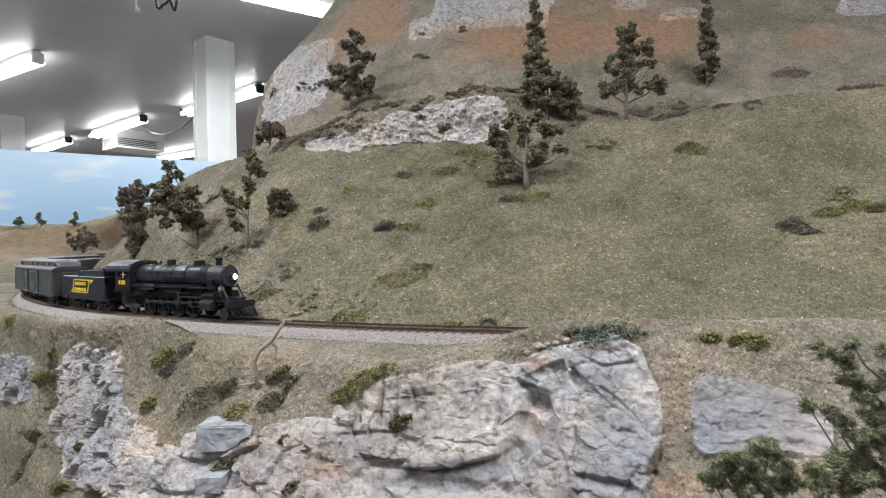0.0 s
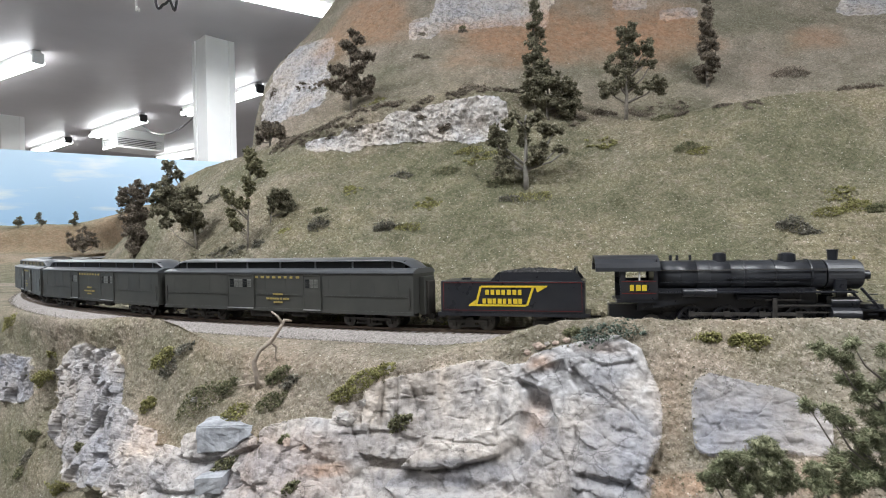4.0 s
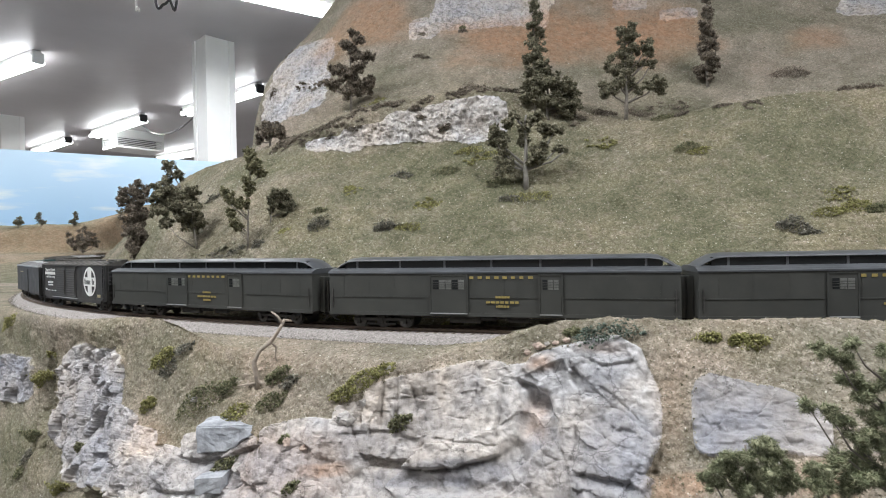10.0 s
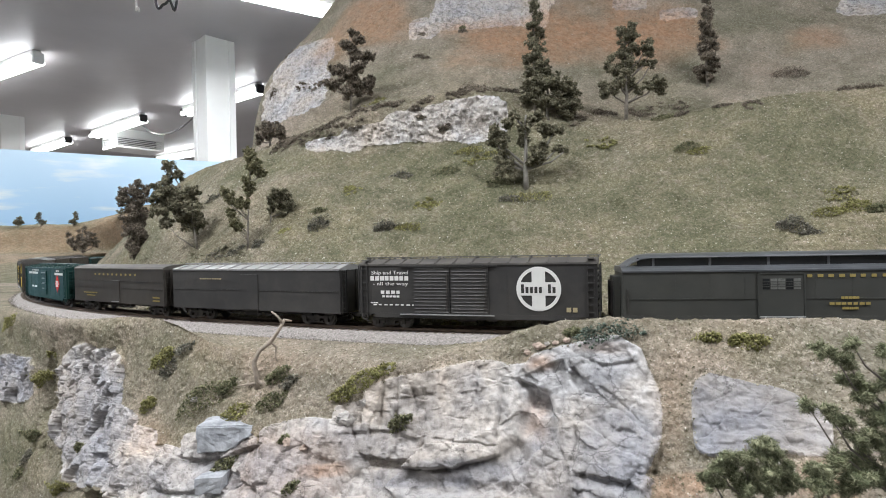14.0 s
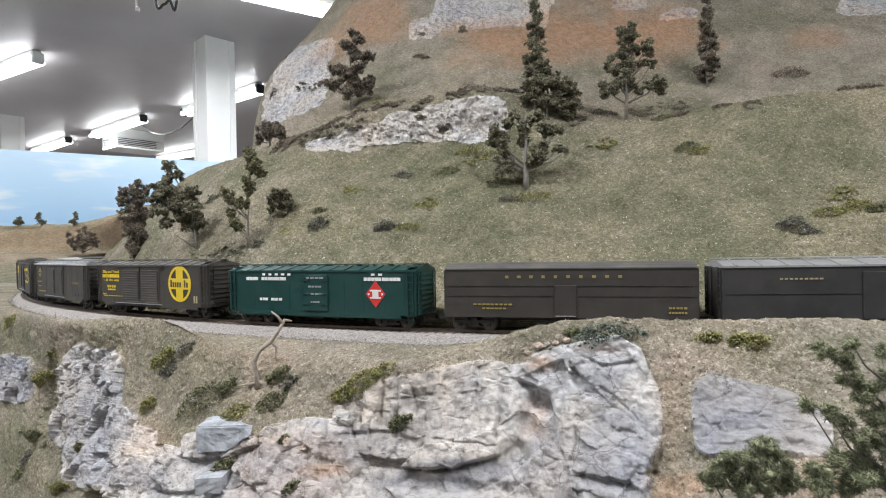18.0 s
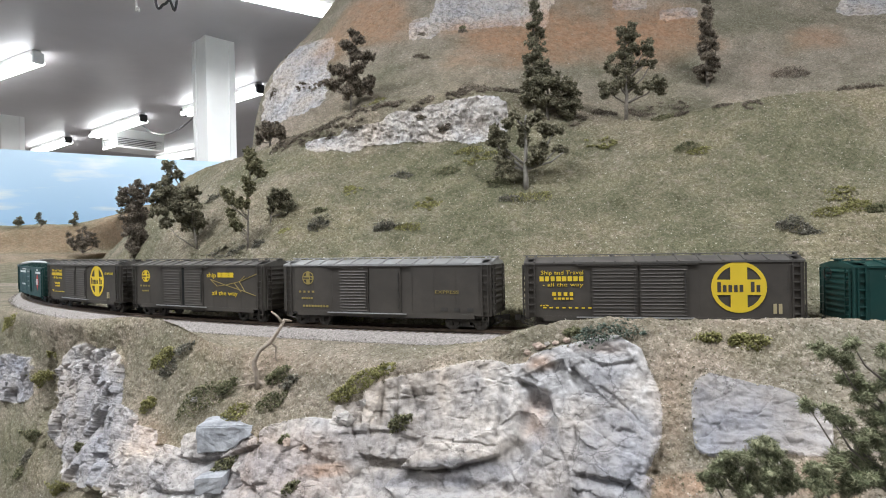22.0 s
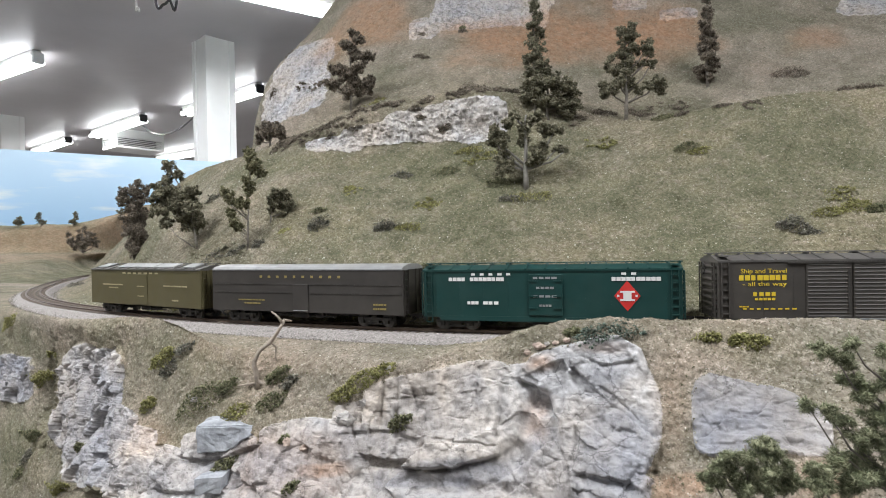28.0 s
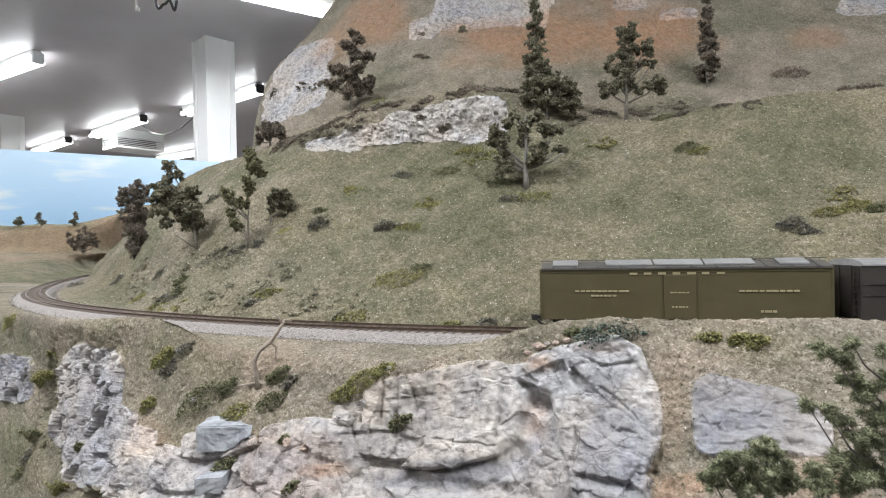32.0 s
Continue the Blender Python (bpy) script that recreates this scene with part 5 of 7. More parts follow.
tree("tree", seat(SHEETS["far"], (-1.222, 2.146, 1.425)), 0.002146, [(-3,10,0,4), (4,8,0,3), (2,14,0,3)], LEAF_DARK, "tiny far-off dark model tree on the ridge", 665, 0.00150, chip=0.00140)
tree("pine", (0.106, 0.199, 1.192), 0.000199, [(18, 176, 0, 24), (-9, 154, 0, 24), (43, 158, 0, 24), (-29, 134, 0, 24), (19, 131, 0, 30), (71, 124, 0, 18), (-51, 136, 0, 15), (-62, 114, 0, 20), (-5, 104, 0, 30), (49, 104, 0, 26), (83, 100, 0, 18)], LEAF_PINE, "soft green model pine with fine needles", 800, 0.00100, density=3600, chip=0.00050, long=4.6, limbs=0.7, flat=0.30, core=0.8)
tree("pine", (0.133, 0.169, 1.201), 0.000169, [(-121, 387, 0, 17), (-99, 375, 0, 14), (-69, 398, 0, 14), (-76, 365, 0, 16), (-61, 330, 0, 20), (-41, 300, 0, 24), (-21, 265, 0, 28), (-11, 220, 0, 32), (-143, 287, 0, 13), (-111, 275, 0, 15), (-83, 255, 0, 18), (-59, 228, 0, 24), (-41, 180, 0, 32), (-121, 168, 0, 28), (-96, 190, 0, 20), (-71, 158, 0, 30), (-16, 158, 0, 32), (-135, 144, 0, 20), (-5, 330, 0, 18), (-3, 380, 0, 14)], LEAF_PINE, "soft green model pine with fine needles", 801, 0.00085, density=3600, chip=0.00050, long=4.6, limbs=0.7, flat=0.30, core=0.8)

# a dead branch stuck in the bank
bm = bmesh.new()
g = 0.00392
tube(bm, [(0.2 * g, 0, -0.6 * g), (0, 0, 1.4 * g), (-0.5 * g, 0, 4.0 * g), (0.6 * g, 0, 6.2 * g), (2.6 * g, 0, 7.6 * g), (4.0 * g, 0, 9.6 * g), (5.2 * g, 0, 11.6 * g)], 0.50 * g, 0.26 * g, 8)
tube(bm, [(4.7 * g, 0, 10.9 * g), (4.0 * g, 0, 12.0 * g), (2.8 * g, 0, 13.0 * g)], 0.3 * g, 0.16 * g, 6)
tube(bm, [(5.1 * g, 0, 11.4 * g), (6.4 * g, 0, 11.3 * g)], 0.28 * g, 0.14 * g, 6)
tube(bm, [(2.6 * g, 0, 7.6 * g), (3.4 * g, 0.4 * g, 6.6 * g), (3.2 * g, 0.6 * g, 4.6 * g), (3.8 * g, 0.7 * g, 3.2 * g)], 0.22 * g, 0.08 * g, 6)
tube(bm, [(0, 0, 0.9 * g), (3.0 * g, -0.5 * g, -0.6 * g), (5.5 * g, -0.8 * g, -1.6 * g)], 0.35 * g, 0.15 * g, 6)
tube(bm, [(0.2 * g, 0, 0.4 * g), (-3.4 * g, 0.2 * g, -0.1 * g)], 0.30 * g, 0.14 * g, 6)
dead = part("dead_branch", bm, DEADWOOD)
dead.location = seat(FORE_P, (-0.131, 0.392, 1.205))
tagged(dead, "bare weathered dead branch standing in the bank", "branch")


# ---- the train: x ahead, y to its left, z over the rails ----
# distance of the engine's front along the track, every half second
PROGRESS = [-0.2779, -0.2197, -0.1602, -0.1023, -0.0461, 0.0093, 0.0664, 0.1240, 0.1823, 0.2408, 0.2988, 0.3558, 0.4112, 0.4668, 0.5210, 0.5740, 0.6333, 0.6934, 0.7506, 0.8040, 0.8577, 0.9141, 0.9727, 1.0316, 1.0919, 1.1521, 1.2103, 1.2649, 1.3186, 1.3733, 1.4277, 1.4818, 1.5357, 1.5894, 1.6427, 1.6957, 1.7470, 1.8000, 1.8532, 1.9051, 1.9568, 2.0107, 2.0669, 2.1242, 2.1790, 2.2330, 2.2849, 2.3411, 2.3994, 2.4577, 2.5146, 2.5709, 2.6279, 2.6853, 2.7427, 2.7998, 2.8562, 2.9146, 2.9734, 3.0317, 3.0889, 3.1422, 3.1957, 3.2515, 3.3110]


def progress(t):
    return float(np.interp(t, np.arange(len(PROGRESS)) * 0.5, PROGRESS))


CARS = []            # (thing, front, rear, half the distance of its trucks)
SPINNERS = []        # (part, rest pose, radius, throw) that turn with the engine's wheels
BLACK = paint("engine_black", (0.020, 0.022, 0.028), 0.30, vary=0.2, scale=90, dirt=0.03)
# engine black lightened to hold the highlights of boiler and cab roof
BOILER_LIT = paint("boiler_grey_black", (0.040, 0.043, 0.050), 0.34, vary=0.15, scale=90)
SMOKEBOX = paint("smokebox_graphite", (0.060, 0.063, 0.070), 0.42, 0.1, vary=0.15, scale=90)
STEEL = paint("worn_steel", (0.12, 0.115, 0.11), 0.45, 0.7, vary=0.25, scale=300)
TRUCK = paint("truck_black", (0.034, 0.031, 0.029), 0.7, vary=0.3, scale=300, dirt=0.12)
PULLMAN = paint("pullman_green", (0.050, 0.052, 0.048), 0.5, vary=0.1, scale=70, dirt=0.06)
PULLMAN_ROOF = paint("roof_grey", (0.082, 0.089, 0.098), 0.36, vary=0.2, scale=60, dirt=0.08)
BROWN = paint("freight_brown", (0.053, 0.047, 0.041), 0.62, vary=0.14, scale=90, dirt=0.10)
BOX_BLACK = paint("boxcar_black", (0.035, 0.034, 0.034), 0.6, vary=0.14, scale=90, dirt=0.10)
EXPRESS_DARK = paint("express_dark", (0.045, 0.040, 0.036), 0.5, vary=0.1, scale=80, dirt=0.08)
GREEN = paint("express_green", (0.006, 0.046, 0.042), 0.45, vary=0.1, scale=80, dirt=0.04)
OLIVE = paint("olive_green", (0.098, 0.083, 0.037), 0.6, vary=0.1, scale=80, dirt=0.06)
ROOF_SILVER = paint("galvanised_roof", (0.34, 0.345, 0.35), 0.42, 0.2, vary=0.2, scale=120, dirt=0.3)
ROOF_DARK = paint("roof_dark", (0.085, 0.08, 0.075), 0.7, vary=0.25, scale=120, dirt=0.25)
YELLOW = paint("lettering_yellow", (0.75, 0.55, 0.04), 0.5, vary=0.05)
OLD_GOLD = paint("lettering_gold", (0.33, 0.26, 0.085), 0.5, vary=0.08)
LETTER_WHITE = paint("lettering_white", (0.80, 0.80, 0.78), 0.5, vary=0.04)
RED = paint("sign_red", (0.62, 0.035, 0.03), 0.5, vary=0.05)
DARK_RED = paint("lining_red", (0.16, 0.018, 0.016), 0.5, vary=0.05)
PALE_OLIVE = paint("lettering_tan", (0.42, 0.36, 0.22), 0.5, vary=0.08)
PANE = paint("dark_pane", (0.02, 0.022, 0.024), 0.12, vary=0.05)
PALE_PANE = paint("pale_barred_pane", (0.17, 0.175, 0.165), 0.3, vary=0.2, scale=400)
HEADLAMP = glow("headlamp_glow", (1.0, 0.97, 0.9), 9.0)
COAL = paint("coal", (0.02, 0.02, 0.021), 0.6, vary=0.5, scale=500, bumps=0.001)


def cyl(bm, r, depth, m, seg=20, r2=None):
    bmesh.ops.create_cone(bm, cap_ends=True, segments=seg, radius1=r, radius2=r if r2 is None else r2, depth=depth, matrix=m)


def block(name, dims, mat, parent, bev=0.0, label=""):
    """One bevelled block: x0, x1, y0, y1, z0, z1."""
    bm = bmesh.new()
    box(bm, *dims)
    if bev:
        bevelled(bm, bev)
    return part(name, bm, mat, parent, label)


def blocks(name, many, mat, parent, label=""):
    bm = bmesh.new()
    for dims in many:
        box(bm, *dims)
    return part(name, bm, mat, parent, label)


def clone(ob, parent, m):
    """The same mesh as another part, with its own sub-parts."""
    made = new(ob.name.split(".")[0], ob.data)
    made.parent, made.matrix_basis = parent, m
    if "label" in ob:
        made["label"] = ob["label"]
    for kid in ob.children:
        clone(kid, made, kid.matrix_basis)
    return made


def extrude_section(bm, ring, x0, x1):
    """A closed section of (y, z) drawn out from x0 to x1."""
    a, b = [bm.verts.new((x0, y, z)) for y, z in ring], [bm.verts.new((x1, y, z)) for y, z in ring]
    n = len(ring)
    for i in range(n):
        bm.faces.new((a[i], b[i], b[(i + 1) % n], a[(i + 1) % n]))
    bm.faces.new(a)
    bm.faces.new(b[::-1])
    bmesh.ops.recalc_face_normals(bm, faces=bm.faces[:])


def letters(parent, x0, x1, z0, z1, y, mat, count, gap=0.3, seed=1, name="lettering", label=""):
    """A row of unreadable lettering: one small bar for each character."""
    rnd = random.Random(seed)
    bm = bmesh.new()
    step = (x1 - x0) / count
    for k in range(count):
        w = step * (1 - gap) * rnd.uniform(0.8, 1.05)
        xa = x0 + k * step
        box(bm, xa, xa + w, y - 0.00022, y + 0.0001, z0, z1)
    return part(name, bm, mat, parent, label)


def words(parent, text, x0, x1, z, size, y, mat, label=""):
    """Readable words on the car's near side, fitted between x0 and x1."""
    cu = bpy.data.curves.new("words", "FONT")
    cu.body, cu.size, cu.extrude, cu.resolution_u = text, size, 0.0001, 2
    tmp = new("words", cu)
    bpy.context.view_layer.update()
    me = bpy.data.meshes.new_from_object(tmp)
    bpy.data.objects.remove(tmp)
    xs = [v.co.x for v in me.vertices]
    k = (x1 - x0) / (max(xs) - min(xs))
    me.transform(Matrix.Translation((x0, y - 0.0002, z)) @ Euler((radians(90), 0, 0)).to_matrix().to_4x4() @ Matrix.Diagonal((k, 1, 1, 1)) @ Matrix.Translation((-min(xs), 0, 0)))
    me.materials.append(mat)
    ob = new("lettering", me)
    ob.parent = parent
    ob["label"] = label or "painted slogan"
    return ob


def disc_ring(name, r0, r1, x, z, y, mat, parent, seg=40):
    bm = bmesh.new()
    out, inn = [], []
    for k in range(seg):
        a = 2 * math.pi * k / seg
        out.append(bm.verts.new((x + r1 * math.cos(a), y, z + r1 * math.sin(a))))
        inn.append(bm.verts.new((x + r0 * math.cos(a), y, z + r0 * math.sin(a))))
    for k in range(seg):
        bm.faces.new((out[k], inn[k], inn[(k + 1) % seg], out[(k + 1) % seg]))
    g = bmesh.ops.extrude_face_region(bm, geom=bm.faces[:])
    bmesh.ops.translate(bm, vec=(0, 0.0002, 0), verts=[e for e in g["geom"] if isinstance(e, bmesh.types.BMVert)])
    return part(name, bm, mat, parent)


def roundel(parent, x, z, r, y, mat, back):
    """A railway emblem drawn as plain shapes: ring, cross and a bar of dark blocks."""
    disc_ring("emblem_ring", r * 0.85, r, x, z, y - 0.0002, mat, parent)
    w = r * 0.30
    blocks("emblem_cross", [(x - w, x + w, y - 0.0003, y, z - r * 0.95, z + r * 0.95), (x - r * 0.95, x + r * 0.95, y - 0.00036, y, z - w, z + w)], mat, parent)
    many = [(x - r * 0.78 + k * r * 0.20, x - r * 0.78 + k * r * 0.20 + r * 0.13, y - 0.0005, y, z - w * 0.62, z + w * (0.7 if k in (0, 6) else 0.30)) for k in range(8) if k != 5]
    blocks("emblem_letters", many, back, parent)


def truck_unit(parent, x, axles, spread, r=0.0052):
    """A truck: side frames, bolster and wheelsets."""
    first = blocks("truck", [(-spread / 2 - 0.004, spread / 2 + 0.004, s * 0.0112 - 0.0008, s * 0.0112 + 0.0008, 0.0052, 0.0072) for s in (-1, 1)]
                   + [(-0.0022, 0.0022, -0.0118, 0.0118, 0.0035, 0.0088)]
                   + [(-spread / 2 * 0.62, spread / 2 * 0.62, s * 0.0112 - 0.0007, s * 0.0112 + 0.0007, 0.0022, 0.0034) for s in (-1, 1)]
                   + [(cx - 0.0012, cx + 0.0012, s * 0.0115 - 0.0012, s * 0.0115 + 0.0012, 0.0030, 0.0070) for s in (-1, 1) for cx in np.linspace(-spread / 2, spread / 2, axles)]
                   + [(cx - 0.0007, cx + 0.0007, s * 0.0112 - 0.0009, s * 0.0112 + 0.0009, 0.0024, 0.0062) for s in (-1, 1) for cx in (-0.0028, 0.0028)], TRUCK, parent)
    first.matrix_basis = pose(x, 0, 0)
    for cx in np.linspace(-spread / 2, spread / 2, axles):
        bm = bmesh.new()
        for s in (-1, 1):
            cyl(bm, r, 0.0022, pose(0, s * 0.0087, 0, 90), 20)
            cyl(bm, r * 1.14, 0.0006, pose(0, s * 0.0074, 0, 90), 20)
        cyl(bm, 0.0012, 0.0235, pose(0, 0, 0, 90), 10)
        w = part("wheelset", bm, STEEL, first, "worn steel wheels on an axle")
        w.matrix_basis = pose(cx, 0, r)
    return first


def coupler(parent, x, s):
    blocks("coupler", [(min(x, x + s * 0.0085), max(x, x + s * 0.0085), -0.0011, 0.0011, 0.0074, 0.0096),
                       (min(x + s * 0.006, x + s * 0.0105), max(x + s * 0.006, x + s * 0.0105), -0.0022, 0.0019, 0.0066, 0.0102)], TRUCK, parent)
    bm = bmesh.new()
    for k in range(6):
        a = math.pi * k / 5
        cyl(bm, 0.0006, 0.0022, pose(x + s * (0.002 + 0.0035 * math.sin(a)), -0.004, 0.0082 - 0.004 * (k / 5), 0, 60 * s, 0), 6)
    part("brake_hose", bm, TRUCK, parent)


def running_gear(ob, L, z0, half, axles=2, spread=0.0205):
    for s in (-1, 1):
        truck_unit(ob, s * half, axles, spread)
        coupler(ob, s * (L / 2 - 0.002), s)
    block("centre_sill", (-L / 2 + 0.006, L / 2 - 0.006, -0.003, 0.003, z0 - 0.0035, z0 + 0.0005), TRUCK, ob)
    blocks("brake_gear", [(-0.012, 0.002, -0.010, -0.006, z0 - 0.005, z0), (0.010, 0.016, -0.011, -0.007, z0 - 0.0045, z0), (-0.03, 0.03, -0.0125, -0.0117, z0 - 0.0035, z0 - 0.0028)], TRUCK, ob)


def ladder(parent, x, y, z0, z1, along, mat, w=0.0042):
    """Side or end ladder: two rails and rungs."""
    many = []
    n = max(3, int((z1 - z0) / 0.0044))
    for k in range(n):
        z = z0 + (k + 0.5) * (z1 - z0) / n
        many.append((x - w / 2, x + w / 2, y - 0.0005, y + 0.0004, z - 0.00035, z + 0.00035) if along else (x - 0.0005, x + 0.0005, y - w / 2, y + w / 2, z - 0.00035, z + 0.00035))
    for s in (-1, 1):
        many.append((x + s * w / 2 - 0.0003, x + s * w / 2 + 0.0003, y - 0.0004, y + 0.0004, z0, z1) if along else (x - 0.0004, x + 0.0004, y + s * w / 2 - 0.0003, y + s * w / 2 + 0.0003, z0, z1))
    return blocks("ladder", many, mat, parent)


def gable_roof(parent, L, hw, z0, z1, mat, ribs, over=0.0006, name="roof"):
    bm = bmesh.new()
    extrude_section(bm, [(-hw - over, z0 - 0.0008), (-hw - over, z0 + 0.0004), (-hw * 0.3, z1 - 0.0004), (hw * 0.3, z1 - 0.0004), (hw + over, z0 + 0.0004), (hw + over, z0 - 0.0008)], -L / 2 - 0.0004, L / 2 + 0.0004)
    roof = part(name, bm, mat, parent, "sheet metal roof")
    for k in range(ribs):
        x = -L / 2 + (k + 0.5) * L / ribs
        for s in (-1, 1):
            bm = bmesh.new()
            v = box(bm, x - 0.0006, x + 0.0006, min(s * 0.004, s * (hw + over)), max(s * 0.004, s * (hw + over)), z0 + 0.0002, z0 + 0.0010)
            for q in v:
                q.co.z += (z1 - z0 - 0.0004) * min(1, (hw + over - abs(q.co.y)) / (hw * 0.7))
            part("roof_rib", bm, mat, roof)
    return roof


def corrugated(parent, name, x0, x1, z0, z1, y, mat, n, out=0.00032):
    """A pressed panel with level ribs."""
    bm = bmesh.new()
    box(bm, x0, x1, y, y + 0.0006, z0, z1)
    panel = part(name, bm, mat, parent)
    h = (z1 - z0) / n * 0.30
    bm = bmesh.new()
    v = [bm.verts.new((x, yy, zz)) for x in (x0 + 0.0008, x1 - 0.0008) for yy, zz in ((y + 0.0001, -h), (y - out, 0), (y + 0.0001, h))]
    for f in ((0, 3, 4, 1), (1, 4, 5, 2), (0, 1, 2), (5, 4, 3)):
        bm.faces.new([v[i] for i in f])
    rib = part("rib", bm, mat, panel)
    rib.location = (0, 0, z0 + 0.5 * (z1 - z0) / n)
    for k in range(1, n):
        other = new("rib", rib.data)
        other.parent, other.location = panel, (0, 0, z0 + (k + 0.5) * (z1 - z0) / n)
    return panel


def boxcar(name, q0, q1, mat, roof_mat, label, doors, z0=0.0105, eave=0.0462, peak=0.0500, walk_board=True):
    """A 50-foot box car with ribbed ends, roof, ladders, doors and running gear."""
    L, hw = q1 - q0, 0.0168
    ob = tagged(new(name), label, "freight car", "cars of the train")
    body = block("body", (-L / 2, L / 2, -hw, hw, z0, eave), mat, ob, 0.0003)
    gable_roof(ob, L, hw, eave, peak, roof_mat, 13)
    if walk_board:
        blocks("running_board", [(-L / 2 - 0.002, L / 2 + 0.002, -0.0030 + k * 0.0022, -0.0014 + k * 0.0022, peak + 0.0006, peak + 0.0012) for k in range(3)]
               + [(-L / 2 + k * L / 6, -L / 2 + k * L / 6 + 0.001, -0.003, 0.003, peak - 0.0006, peak + 0.0007) for k in range(7)]
               + [(s * (L / 2 - 0.004) - 0.0022, s * (L / 2 - 0.004) + 0.0022, -hw, -0.003, peak - 0.0012, peak - 0.0004) for s in (-1, 1)], roof_mat, ob)
    for s in (-1, 1):
        for k in range(8):
            z = z0 + 0.003 + k * (eave - z0 - 0.004) / 8
            bm = bmesh.new()
            box(bm, s * (L / 2) - 0.001, s * (L / 2) + 0.001, -hw * 0.86, hw * 0.86, z, z + 0.0024)
            bevelled(bm, 0.0009)
            part("end_rib", bm, mat, ob)
        for side in (-1, 1):
            ladder(ob, s * (L / 2 - 0.0042), side * (hw + 0.0007), z0 + 0.001, eave - 0.001, True, mat)
            ladder(ob, s * (L / 2 + 0.0014), side * (hw - 0.004), z0 + 0.001, eave - 0.001, False, mat)
            blocks("step", [(s * (L / 2 - 0.0042) - 0.002, s * (L / 2 - 0.0042) + 0.002, side * hw - 0.0004, side * hw + 0.0004, z0 - 0.0035, z0 - 0.0030),
                            (s * (L / 2 - 0.0042) - 0.0022, s * (L / 2 - 0.0042) - 0.0018, side * hw - 0.0004, side * hw + 0.0004, z0 - 0.0035, z0 + 0.0005),
                            (s * (L / 2 - 0.0042) + 0.0018, s * (L / 2 - 0.0042) + 0.0022, side * hw - 0.0004, side * hw + 0.0004, z0 - 0.0035, z0 + 0.0005)], mat, ob)
        block("side_sill", (-L / 2 + 0.012, L / 2 - 0.012, min(s * hw - s * 0.001, s * hw + s * 0.0004), max(s * hw - s * 0.001, s * hw + s * 0.0004), z0 - 0.0022, z0 + 0.001), mat, ob)
    bm = bmesh.new()
    for k in range(10):
        a = 2 * math.pi * k / 10
        cyl(bm, 0.0003, 0.0026, pose(-L / 2 - 0.002, 0.006 + 0.0038 * math.cos(a), eave - 0.005 + 0.0038 * math.sin(a), math.degrees(a), 0, 0), 6)
    cyl(bm, 0.0007, 0.003, pose(-L / 2 - 0.001, 0.006, eave - 0.005, 0, 90, 0), 8)
    part("brake_wheel", bm, TRUCK, ob)
    for x0, x1, ribs in doors:
        d = corrugated(ob, "door", x0, x1, z0 + 0.0008, eave - 0.0018, -hw - 0.0007, mat, ribs) if ribs else block("door", (x0, x1, -hw - 0.0009, -hw + 0.0002, z0 + 0.0008, eave - 0.0018), mat, ob, 0.0002)
        blocks("door_latch", [(x1 - 0.0022, x1 - 0.0014, -hw - 0.0015, -hw, z0 + 0.004, eave - 0.006)], TRUCK, d)
    if doors:
        xa, xb = min(d[0] for d in doors), max(d[1] for d in doors)
        blocks("door_track", [(xa - 0.010, xb + 0.004, -hw - 0.0014, -hw, z0 + 0.0000, z0 + 0.0007)], ROOF_SILVER, ob, "bare metal lower door track")
        blocks("door_track", [(xa - 0.010, xb + 0.006, -hw - 0.0014, -hw, eave - 0.0018, eave - 0.0011)], mat, ob)
    for k in range(10):
        x = -L / 2 + 0.009 + k * (L - 0.018) / 9
        blocks("rivet_seam", [(x - 0.00022, x + 0.00022, -hw - 0.00012, -hw + 0.0001, z0 + 0.001, eave - 0.001)], mat, ob)
    running_gear(ob, L, z0, 0.062)
    CARS.append((ob, q0, q1, 0.062))
    return ob, -hw - 0.0002, z0, eave


